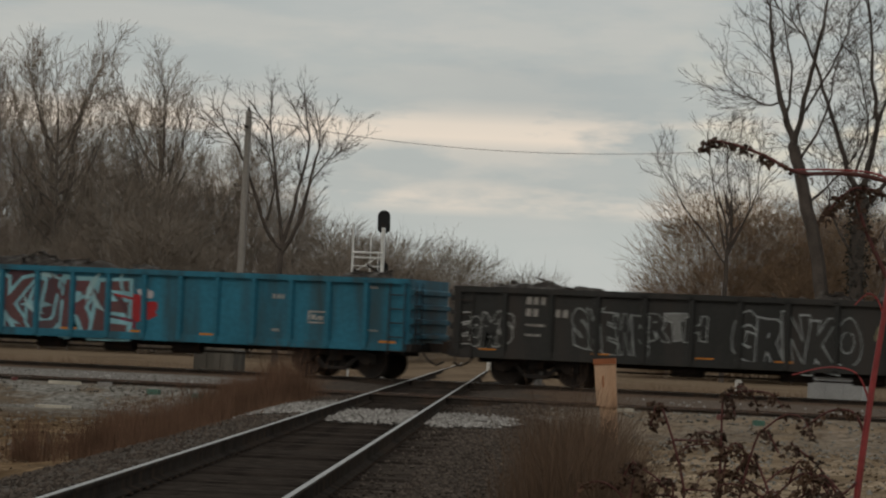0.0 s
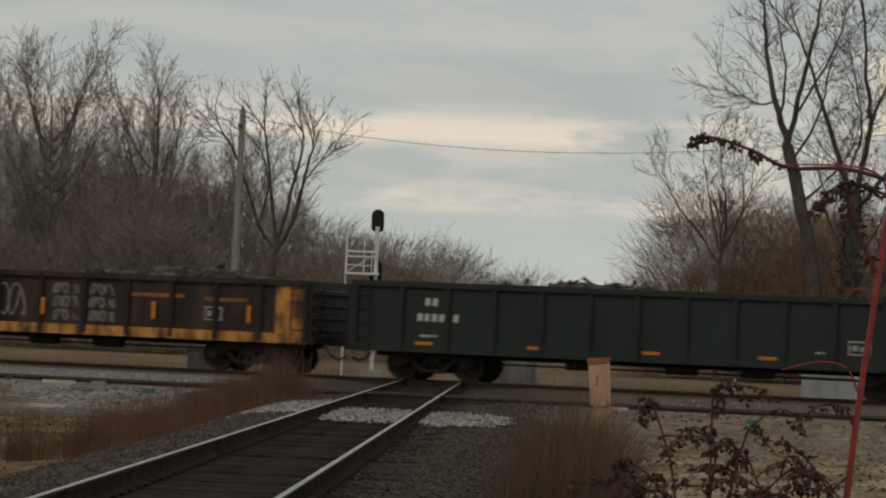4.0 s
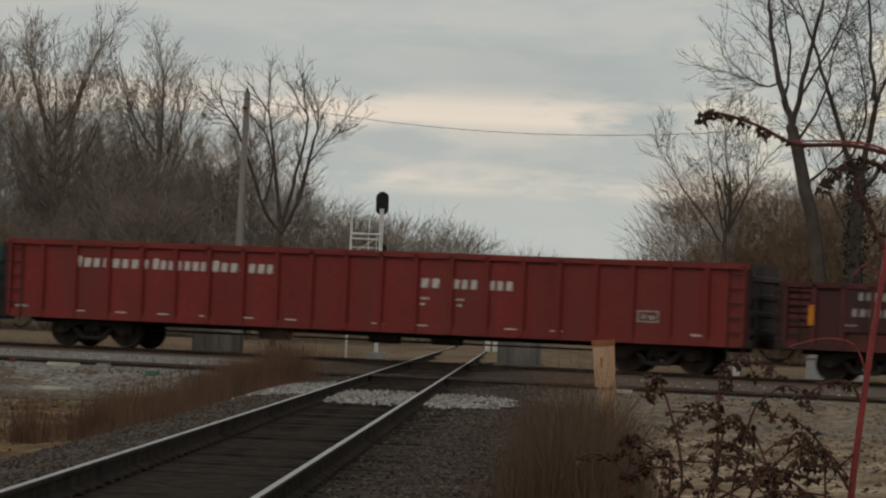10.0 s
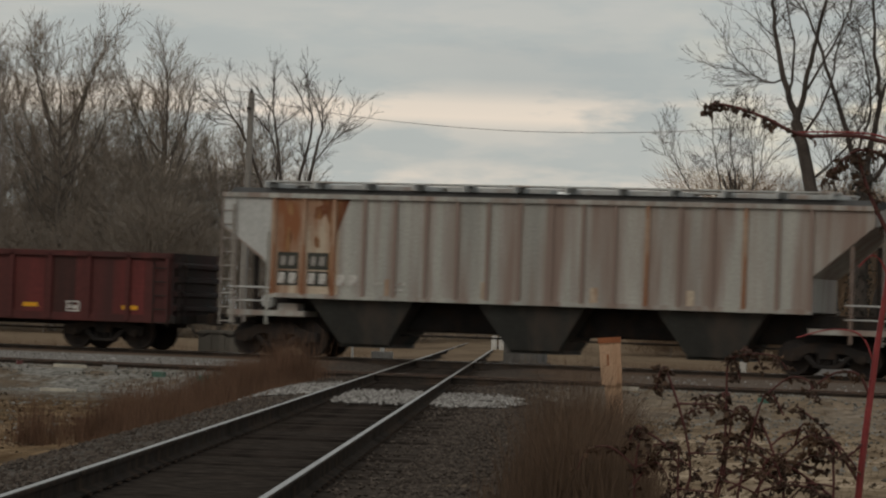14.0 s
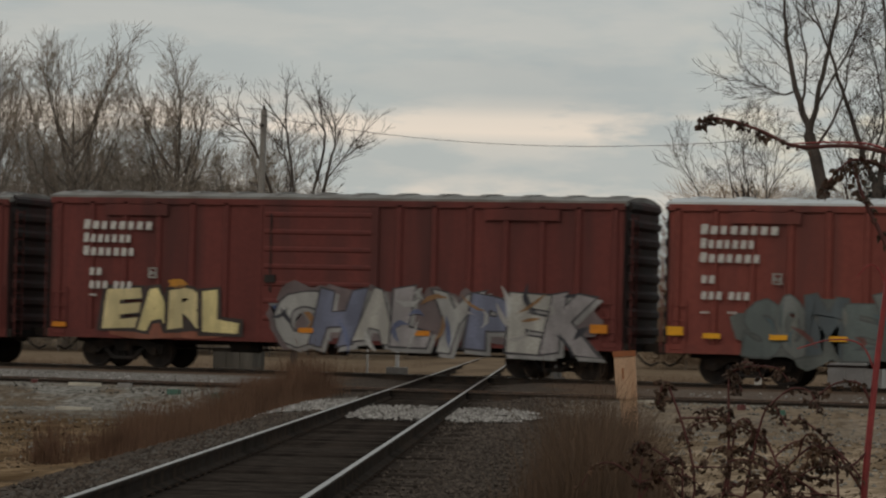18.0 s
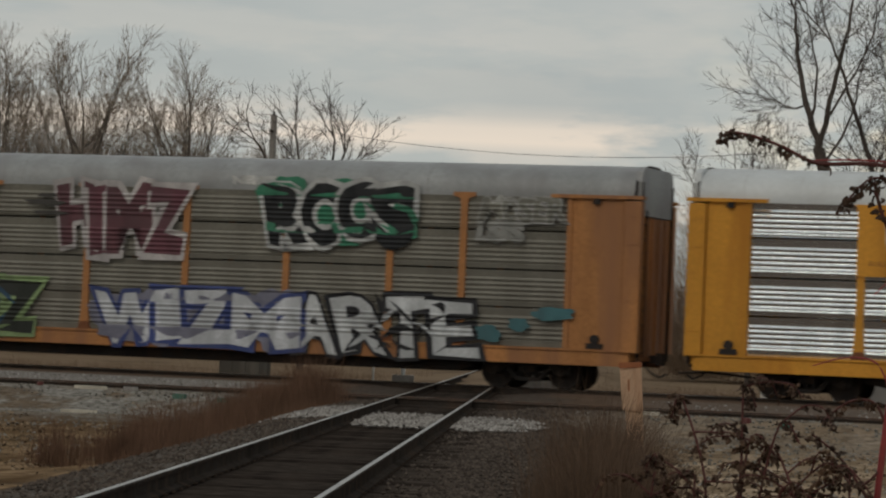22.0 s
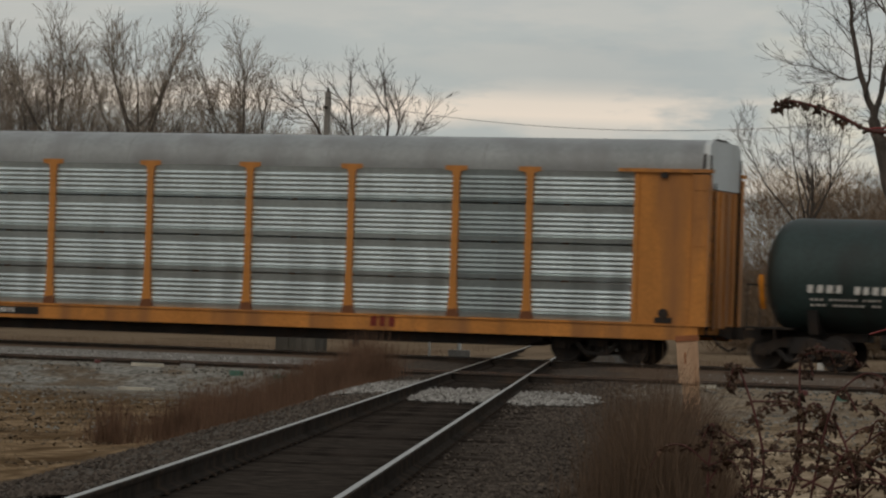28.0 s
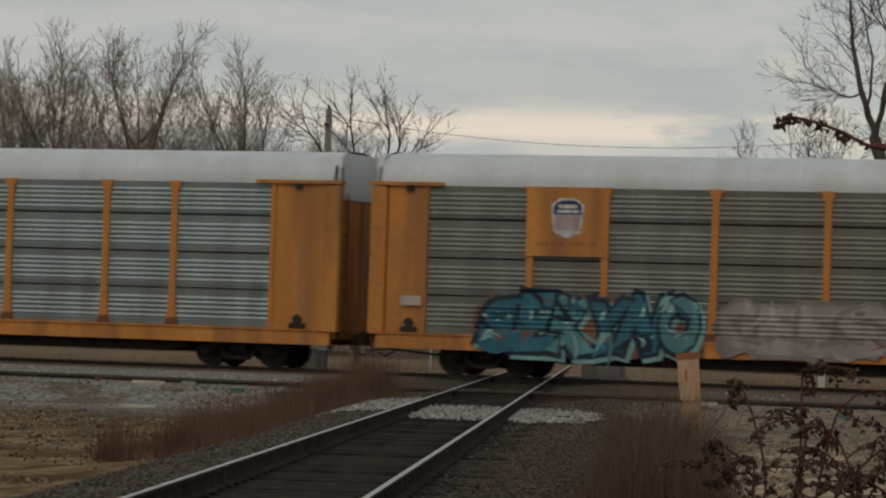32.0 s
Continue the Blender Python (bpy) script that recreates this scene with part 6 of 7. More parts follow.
    tag("SEKYNO", 3.1, 8.7, .72, 2.05, [(.03, .14, .2), (.04, .17, .23), (.1, .27, .29)], (.012, .03, .05), 81, halo=(.2, .1, .06), ridged=True, drop=(.22, .42, .4), shine=(.35, .55, .55), lean=.2, busy=((.02, .09, .14), (.12, .3, .33), (.3, .48, .48), (.01, .02, .035)))
    tag("GEES", 9.3, 13.5, .85, 1.95, [(.36, .32, .3)], (.26, .22, .2), 82, halo=(.27, .23, .21), ridged=True, busy=((.42, .38, .36), (.2, .17, .15), (.3, .26, .24)))
    tag("SEFT", 13.8, 17.5, .9, 1.95, [(.4, .35, .33)], (.28, .22, .2), 83, ridged=True, busy=((.45, .4, .38), (.2, .17, .15)))
    pat("paint_splash", [(.75, 1.3, 1.75, 2.0)], spray((.55, .48, .42)))


M["maroon"] = surf("maroon_stencil", (.2, .03, .02), .7)
gondolas()
hopper()
boxcars()
tanks()
autoracks()

# ---- trees and brush ----
BARK = {
    "grey": surf("grey_bark", (.155, .132, .112), .9, 0, .4, 2, .2),
    "brown": surf("brown_twigs", (.275, .225, .183), .9, 0, .4, 1, .1),
    "dark": surf("dark_bark", (.085, .07, .06), .9, 0, .4, 2, .2),
    "under": surf("undergrowth_twigs", (.215, .18, .146), .9, 0, .4, 1, .1),
    "tan": surf("tan_brush", (.26, .18, .118), .9, 0, .4, 1, .1),
}


def grow(seed, height_, girth, kids, spread, rise, wob, fork, twig):
    """A leafless bush as two meshes' worth of geometry: wood and twigs."""
    r = random.Random(seed)
    wood, twigs = Geo(), Geo()

    def branch(p, d, length, rad, level):
        segs = 6 if level == 0 else 4 if level < 3 else 2
        pts, dd = [p], d.copy()
        for _ in range(segs):
            dd = (dd + Vector((r.gauss(0, wob), r.gauss(0, wob), r.gauss(0, wob * .6) + rise * (.25 if level else .1)))).normalized()
            pts.append(pts[-1] + dd * length / segs)
        (twigs if level >= 3 else wood).tube(pts, rad, rad * (.25 if level else .16), 6 if level == 0 else 4 if level == 1 else 3)
        if level >= len(kids):
            return
        for k in range(kids[level]):
            low = fork if level == 0 else .25
            f = low + (1 - low) * (k + r.random()) / kids[level]
            i = min(int(f * segs), segs - 1)
            ax = (pts[i + 1] - pts[i]).normalized()
            out = Vector((r.gauss(0, 1), r.gauss(0, 1), r.gauss(0, .5)))
            out = (out - ax * out.dot(ax)).normalized()
            nd = (ax * (1 - spread) + out * spread + Vector((0, 0, rise * .4))).normalized()
            branch(pts[i].lerp(pts[i + 1], f * segs - i), nd, length * r.uniform(.42, .68) * (1.1 - .45 * f if level == 0 else 1), max(rad * r.uniform(.4, .6), twig * .5), level + 1)

    branch(Vector((0, 0, -.2)), Vector((0, 0, 1)), height_ * .72, girth, 0)
    return wood, twigs


def forked(seed, limbs, first, depth, angle=.4, rise=.16, twig=.007, flat=1.0, side=3):
    """A tree from its main limbs, each ((x, z) guide points, start radius, end radius), every end forking on into fine twigs."""
    r = random.Random(seed)
    wood, twigs = Geo(), Geo()

    def turned(d, a):
        out = Vector((r.gauss(0, 1), r.gauss(0, flat), r.gauss(0, .6)))
        out = (out - d * out.dot(d)).normalized()
        return (d * math.cos(a) + out * math.sin(a) + Vector((0, 0, rise * r.uniform(.3, 1.2)))).normalized()

    def shoot(p, d, length, rad, level):
        segs = 3 if level < 3 else 2
        pts, dd = [p], d
        for _ in range(segs):
            dd = (dd + Vector((r.gauss(0, .07), r.gauss(0, .07), r.gauss(0, .05) + rise * .3))).normalized()
            pts.append(pts[-1] + dd * length / segs)
        end = max(rad * .72, twig * .55)
        if level >= 3:
            s = dd.cross(Vector((r.gauss(0, .5), 1, r.gauss(0, .5)))).normalized() * twig * .8
            k = len(twigs.v)
            twigs.v += [tuple(p - s), tuple(p + s), tuple(pts[1] + s * .85), tuple(pts[1] - s * .85), tuple(pts[2] + s * .55), tuple(pts[2] - s * .55)]
            twigs.f += [(k, k + 1, k + 2, k + 3), (k + 3, k + 2, k + 4, k + 5)]
        else:
            (twigs if level >= 2 else wood).tube(pts, max(rad, twig * .7), end, 4 if level < 2 else 3)
        if level >= depth:
            return
        a = angle * r.uniform(.6, 1.3)
        for _ in range(2):
            shoot(pts[-1], turned(dd, a), length * r.uniform(.7, 1.0), end, level + 1)
        for _ in range(r.choice((1, 2))):
            k = r.randrange(1, segs + 1)
            shoot(pts[k - 1].lerp(pts[k], r.random()), turned(dd, angle * r.uniform(1.3, 2.2)), length * r.uniform(.6, .9), end * .6, level + 2)

    for i, (guide, r0, r1) in enumerate(limbs):
        gy = r.uniform(-.3, .3) if i else 0
        base = [Vector((x, gy * (z - guide[0][1]), z)) for x, z in guide]
        pts = []
        for q in range(len(base) - 1):
            p0, p1, p2, p3 = base[max(q - 1, 0)], base[q], base[q + 1], base[min(q + 2, len(base) - 1)]
            for k in range(4):
                t = k / 4
                pts.append(.5 * ((2 * p1) + (p2 - p0) * t + (2 * p0 - 5 * p1 + 4 * p2 - p3) * t * t + (3 * p1 - p0 - 3 * p2 + p3) * t ** 3) + Vector((r.gauss(0, .02), r.gauss(0, .02), 0)))
        pts.append(base[-1])
        wood.tube(pts, r0, r1, 8)
        d = (pts[-1] - pts[-2]).normalized()
        if r1 < .08:
            for _ in range(2):
                shoot(pts[-1], turned(d, angle * .7), first, r1, 0)
        for _ in range(side if i else 0):
            k = r.randrange(len(pts) // 3, len(pts) - 1)
            shoot(pts[k], turned((pts[k + 1] - pts[k]).normalized(), angle * r.uniform(1.2, 2.2)), first * r.uniform(.6, 1.0), r1 * .5, 1)
    return wood, twigs


def leader_limbs(seed, top, count, reach, low=.25):
    """Guide limbs of an upright tree: one leader, with ascending limbs all round it."""
    r = random.Random(seed)
    limbs = [([(0, -.2), (r.uniform(-.1, .1), top * .3), (r.uniform(-.2, .2), top * .6), (r.uniform(-.2, .2), top * .84)], .17, .03)]
    for k in range(count):
        z = top * (low + (.74 - low) * k / count)
        out = reach * (1.0 - .45 * k / count) * r.uniform(.35, 1.1) * (1 if k % 2 else -1)
        up = top * r.uniform(.08, .2)
        limbs.append(([(0, z), (out * .45, z + up * .4), (out * .8, z + up), (out, z + up * 1.5)], .075, .02))
    return limbs


HEDGE_ELM = [([(0, -.2), (0, 3.85), (.16, 4.6)], .15, .11), ([(.16, 4.6), (-.5, 5.4), (-1.25, 8.0), (-1.75, 9.0)], .1, .035), ([(.16, 4.6), (0, 5.6), (-.32, 7.7), (-.6, 9.3)], .1, .035),
             ([(.16, 4.6), (.8, 5.85), (1.3, 8.0), (1.5, 8.8)], .1, .035), ([(.1, 4.8), (.5, 6.5), (.85, 8.3), (.9, 9.3)], .09, .035), ([(.75, 5.8), (1.0, 7.2), (1.6, 8.2)], .055, .025), ([(-.6, 5.8), (-.5, 7.4), (-1.0, 8.6)], .055, .025)]
BIG_LEFT = [([(.45, -.2), (0, 3.0), (-.45, 5.24), (-.92, 7.0), (-1.08, 7.67)], .23, .17), ([(-1.08, 7.67), (-1.6, 9.0), (-2.0, 10.5), (-2.2, 11.8)], .11, .035), ([(-1.08, 7.67), (-.93, 8.4), (-.63, 9.75), (-.3, 11.2), (-.2, 12.2)], .1, .03),
            ([(-1.6, 8.9), (-1.9, 8.8), (-2.4, 9.0)], .035, .018), ([(-1.4, 8.3), (-1.2, 9.6), (-1.5, 11.2)], .05, .02), ([(-.93, 7.2), (-.2, 8.3), (.2, 9.8)], .05, .02), ([(-.9, 8.5), (-.2, 9.5), (.5, 10.9)], .045, .02), ([(-.6, 5.9), (.4, 6.9), (.9, 7.6)], .045, .02)]
BIG_RIGHT = [([(.1, -.2), (0, 2.8), (-.02, 5.0), (.04, 6.2)], .24, .19), ([(.04, 6.1), (-.33, 6.8), (-.75, 7.95), (-1.2, 9.3), (-1.75, 10.7)], .1, .035), ([(.04, 6.1), (.2, 7.05), (.42, 8.4), (.2, 9.6), (.1, 11.2)], .11, .035), ([(.42, 8.3), (.75, 9.2), (1.1, 10.4)], .055, .025),
             ([(.1, 5.8), (.8, 6.6), (1.4, 7.6), (2.0, 9.0)], .08, .03), ([(.2, .5), (.5, 2.8), (1.3, 5.5), (2.2, 7.4)], .2, .06), ([(-.3, 6.7), (.1, 8.0), (-.2, 9.6)], .045, .02), ([(0, 4.4), (-.7, 5.3), (-1.1, 6.6)], .05, .02)]
LINE_ELM = [([(0, -.2), (0, 3.7), (.05, 5.6)], .12, .075), ([(-.03, 4.9), (-.8, 5.9), (-2.0, 7.2), (-2.5, 8.0)], .05, .02), ([(.05, 5.6), (.3, 7.0), (.1, 8.6)], .05, .02), ([(.0, 5.2), (.75, 6.7), (1.3, 7.9)], .05, .02), ([(0, 5.4), (-.5, 6.9), (-.9, 8.4)], .045, .02), ([(.05, 5.5), (.9, 7.2), (.9, 8.6)], .04, .02)]
FOREST = {
    "bushy": [forked(s, leader_limbs(s, 12.8, 24, 2.6, .18), .8, 4, .42, .09, .0095, 1.0, 10) for s in (3, 14)],
    "open": [forked(5, HEDGE_ELM, .66, 4, .45, .08, .0085, 1.0, 6), forked(6, LINE_ELM, .85, 4, .48, .08, .0085, 1.0, 6)],
    "big": [forked(8, BIG_LEFT, .68, 4, .5, .06, .0068, 1.0, 8), forked(21, BIG_RIGHT, .72, 4, .5, .06, .0068, 1.0, 9)],
    "brush": [grow(s, 6, .045, (11, 6, 4, 3), .5, .3, .16, .04, .008) for s in (31, 32)],
}
WOODS = {}
for kind_, grown in FOREST.items():
    bark = {"bushy": "grey", "open": "dark", "big": "dark", "brush": "brown"}[kind_]
    for i, (w_, t_) in enumerate(grown):
        WOODS[kind_, i] = (w_.mesh("trunk", BARK[bark]), t_.mesh("crown", BARK["brown" if kind_ in ("bushy", "brush") else bark]))


def tree(kind, i, x, y, size=1.0, turn=0.0, label="bare leafless tree beside the railway", name="tree", group="trees along the line"):
    t = thing(name, label, "tree" if name == "tree" else "bush", (x, y, height(x, y)), group)
    t.rotation_euler, t.scale = (0, 0, turn), (size, size, size)
    w, c = WOODS[kind, i]
    part("trunk", w, None, t)
    part("crown", c, None, t)


def thicket(name, label, patches_, material, seed, width=.014):
    """Leafless shrubs: fine twigs radiating from clumps over patches of (x0, x1, y0, y1, height at x0, height at x1, clumps, twigs each)."""
    r = random.Random(seed)
    g = Geo()
    for x0, x1, y0, y1, h0, h1, clumps, each in patches_:
        for _ in range(clumps):
            f = r.random()
            bx, by = x0 + (x1 - x0) * f, r.uniform(y0, y1)
            hh = (h0 + (h1 - h0) * f) * r.uniform(.6, 1.05)
            bz = height(bx, by)
            for _ in range(each):
                a, q = r.uniform(0, 6.28), r.random() ** .5
                zz = r.random() ** .8
                rad = q * .42 * hh * math.sin(min(1, zz + .12) * 2.6) ** .7
                p = Vector((bx + math.cos(a) * rad, by + math.sin(a) * rad, bz + zz * hh * .9))
                d = Vector((math.cos(a) * q + r.gauss(0, .45), math.sin(a) * q + r.gauss(0, .45), .75 + r.gauss(0, .45))).normalized()
                t = r.uniform(.35, 1.25)
                s = d.cross(Vector((r.gauss(0, 1), r.gauss(0, 1), r.gauss(0, 1)))).normalized() * width * r.uniform(.5, 1.3)
                m = p + d * t * .5 + Vector((r.gauss(0, .06), r.gauss(0, .06), r.gauss(0, .06)))
                e = p + d * t + Vector((0, 0, r.uniform(0, .2)))
                k = len(g.v)
                g.v += [tuple(p - s), tuple(p + s), tuple(m + s * .7), tuple(m - s * .7), tuple(e)]
                g.f += [(k, k + 1, k + 2, k + 3), (k + 3, k + 2, k + 4)]
    solid(name, g, material, label, "brush", kind="stuff")


def woods():
    r = random.Random(40)
    # tall thicket behind the train
    for x, y, s, k in ((-72.5, 150, 1.09, 0), (-67.4, 151, 1.04, 1), (-77.6, 151, 1.04, 1), (-64.6, 152, .74, 0), (-70.2, 157, .78, 1), (-61.9, 155, .62, 1), (-75.2, 158, .82, 0), (-82, 156, 1.0, 0), (-86, 160, 1.0, 1), (-66.2, 160, .8, 0), (-80, 165, .9, 1)):
        tree("bushy", k, x, y, s * r.uniform(.97, 1.03), r.uniform(-.5, .5) + (3.14 if k else 0), "tall bare tree with dense fine twigs")
    tree("open", 0, -50.5, 125, 1.0, 0, "bare tree with open spreading limbs")
    for k in range(22):
        x = -92 + k * 1.5 + r.uniform(-.8, .8)
        tree("brush", k % 2, x, 143 + r.uniform(-4, 8), r.uniform(.9, 1.3), r.uniform(0, 6.28), "tangled leafless brush under the trees", "bush", "brush along the line")
    thicket("undergrowth", "dense brown undergrowth below bare trees", [(-98, -70, 140, 165, 11.0, 10.5, 70, 1400), (-98, -62, 139, 150, 6.5, 6.5, 60, 900), (-70, -60, 140, 162, 10.0, 8.0, 20, 1300), (-60, -49, 142, 160, 7.5, 5.0, 26, 900)], BARK["under"], 5, .0105)
    thicket("far_brush", "distant brown brush beside the track", [(-83, -73.5, 198, 205, 8.6, 7.8, 22, 700), (-73.5, -70.5, 198, 204, 6.6, 4.4, 9, 450), (-108, -100, 285, 295, 8.0, 5.5, 12, 500)], BARK["brown"], 6, .022)
    for k in range(16):
        f = k / 15
        x, y = -71.5 - f * 36 + r.uniform(-1, 1), 200 + f * 90
        tree("brush", k % 2, x, y, (1.35 - .3 * f) * r.uniform(.85, 1.1), r.uniform(0, 6.28), "distant leafless brush beside the track", "bush", "brush along the line")
    for x, y, s in ((-96, 255, .7), (-99, 270, .55)):
        tree("open", 1, x, y, s, r.uniform(0, 6), "small bare tree beyond the brush")
    # right of the line
    tree("big", 0, -22.05, 97, 1.0, 0, "large dark bare tree with heavy limbs")
    tree("big", 1, -21.1, 97, 1.0, 0, "large dark bare tree with heavy limbs")
    g = Geo()
    for _ in range(900):
        z = 1.5 + 4.6 * r.random()
        a, q = r.uniform(0, 6.28), r.uniform(.2, .36) + (.25 * r.random() if r.random() < .3 else 0)
        p = Vector((-21.1 + math.cos(a) * q, 97 + math.sin(a) * q, z))
        d = Vector((r.gauss(0, 1), r.gauss(0, 1), r.gauss(-.4, .7))).normalized() * r.uniform(.06, .13)
        w = d.orthogonal().normalized() * r.uniform(.03, .06)
        g.add([p, p + d * .5 + w, p + d, p + d * .5 - w], [(0, 1, 2, 3)])
    solid("ivy", g, surf("dark_ivy", (.035, .032, .024), .7, 0, .5, 4, 0), "dark ivy clinging to a bare trunk", "ivy", kind="stuff")
    tree("open", 1, -35.6, 138, 1.0, 0, "bare tree with open spreading limbs")
    tree("open", 1, -31.0, 143, .95, 2.6, "bare tree with open spreading limbs")
    for k in range(16):
        x = -38.9 + k * 1.3 + r.uniform(-.7, .7)
        hgt = .45 + .85 * step(-42, -36, x)
        tree("brush", k % 2, x, 146 + r.uniform(-5, 6), hgt * r.uniform(.85, 1.15), r.uniform(0, 6.28), "tangled brown brush among bare trees", "bush", "brush along the line")
    thicket("tan_brush", "dense tan brush among bare trees", [(-40.9, -39.2, 142, 147, 3.0, 6.5, 8, 1000), (-39, -20, 140, 152, 8.6, 8.5, 44, 2200)], BARK["tan"], 8, .011)


woods()


def far_woods():
    """A low belt of leafless wood on the horizon, and an unseen one added behind the camera."""
    r = random.Random(3)
    g = Geo()
    for k in range(2600):
        x = -330 + 460 * r.random()
        y = 430 + r.uniform(-20, 60)
        hh = r.uniform(.8, 2.0) * (1 + .4 * noise.noise((x * .03, 0, 3)))
        w = r.uniform(.25, .7)
        z = height(x, y)
        a = r.uniform(0, 3.14)
        c, s = math.cos(a) * w, math.sin(a) * w
        g.add([(x - c, y - s, z), (x + c, y + s, z), (x + r.uniform(-1, 1), y, z + hh), (x - s, y + c, z), (x + s, y - c, z)], [(0, 1, 2), (3, 4, 2)])
    # unseen trees behind the camera, added to darken reflections in the galvanised sheets
    for k in range(5000):
        a, hh, w = r.uniform(0, 6.28), r.uniform(7, 15), r.uniform(.3, .9)
        x, y = 150 * r.uniform(-1, 1), -70 - 30 * r.random()
        z, c, s = -.5, math.cos(a) * w, math.sin(a) * w
        g.add([(x - c, y - s, z), (x + c, y + s, z), (x + r.uniform(-1, 1), y, z + hh), (x - s, y + c, z), (x + s, y - c, z)], [(0, 1, 2), (3, 4, 2)])
    solid("far_wood", g, BARK["grey"], "distant leafless wood on the horizon, plus an unseen belt added behind the camera", "woods", kind="stuff")


far_woods()


# ---- fixtures behind the train ----
def pipe_mat():
    return surf("aluminium_paint", (.68, .67, .64), .5, .0, .2, 2, .05)


def signal():
    x, y = -32.85, 89
    s = thing("railway_signal", "white signal mast with platform and black backed heads", "railway signal", (x, y, 0))
    z0 = height(x, y)
    m = pipe_mat()
    s.rotation_euler = (0, 0, radians(19.6))
    part("mast", Geo().cyl((0, 0, z0), (0, 0, 4.12), .06, 12), m, s, smooth=True)
    part("base", Geo().box(-.3, .3, -.3, .3, z0 - .1, z0 + .35), surf("concrete", (.35, .34, .32), .9), s)
    lad = part("ladder", Geo().cyl((-.84, .05, z0), (-.84, .05, 4.2), .028, 8).cyl((-.84, .4, z0), (-.84, .4, 4.2), .028, 8), m, s)
    for k in range(14):
        part("rung", Geo().cyl((-.84, .05, .1 + k * .3), (-.84, .4, .1 + k * .3), .014, 6), m, lad)
    part("platform", Geo().box(-.86, .1, -.25, .45, 2.76, 2.82), m, s)
    for z, q in ((3.4, .03), (3.26, .022), (3.02, .012)):
        part("platform_rail", Geo().cyl((-.84, -.05, z), (0, -.05, z), q, 8), m, s)
    for x2 in (-.34, -.12):
        part("rail_post", Geo().cyl((x2, -.05, 2.8), (x2, -.05, 3.86 if x2 < -.2 else 3.4), .014, 6), m, s)
    part("brace", Geo().cyl((-.8, -.05, 2.84), (-.1, -.05, 3.3), .012, 6), m, s)
    for z in (4.28, 2.85):
        pts = [(math.cos(a) * .18, z + math.sin(a) * .18 + (.15 if math.sin(a) > 0 else -.15)) for a in [2 * math.pi * k / 24 for k in range(24)]]
        hd = part("signal_head", Geo().prism(pts, "y", .14, .19), M["black"], s)
        part("lamp_housing", Geo().box(-.1, .1, .19, .36, z - .24, z + .24), M["black"], hd)
        part("mounting_bracket", Geo().box(-.05, .05, .04, .15, z - .14, z - .04), M["steel_dark"], hd)
        for q in (-.15, .15):
            part("hood", Geo().cyl((0, .36, z + q), (0, .52, z + q), .1, 14, .09), M["black"], hd)


def pole():
    p = thing("utility_pole", "grey wooden utility pole with a single wire", "utility pole", (-45.9, 110, 0))
    wood = surf("weathered_pole_wood", (.3, .28, .255), .9, 0, .35, 1.5, .3, (.12, .1, .09), .3, 8)
    part("shaft", Geo().cyl((0, 0, height(-45.9, 110) - .3), (.08, 0, 8.75), .14, 12, .11), wood, p, smooth=True)
    part("insulator", Geo().cyl((.08, -.1, 8.2), (.08, -.3, 8.2), .05, 8).cyl((.08, 0, 8.75), (.08, 0, 8.9), .04, 8), M["steel_dark"], p)
    q = thing("utility_pole", "grey wooden utility pole standing among the trees", "utility pole", (-21.5, 110, 0))
    part("shaft", Geo().cyl((0, 0, height(-21.5, 110) - .3), (0, 0, 9.0), .17, 12, .13), wood, q, smooth=True)
    part("insulator", Geo().cyl((0, -.1, 8.6), (0, -.3, 8.6), .05, 8), M["steel_dark"], q)
    g = Geo()
    pts = []
    for k in range(31):
        f = k / 30
        x = -45.8 + 24.3 * f
        pts.append(Vector((x, 109.8, 7.52 + .0073 * (x + 34) ** 2 if x < -34 else 7.52 + .0069 * (x + 34) ** 2)))
    g.tube(pts, .009, .009, 5)
    solid("overhead_wire", g, M["steel_dark"], "thin sagging wire strung between the poles", "wire")


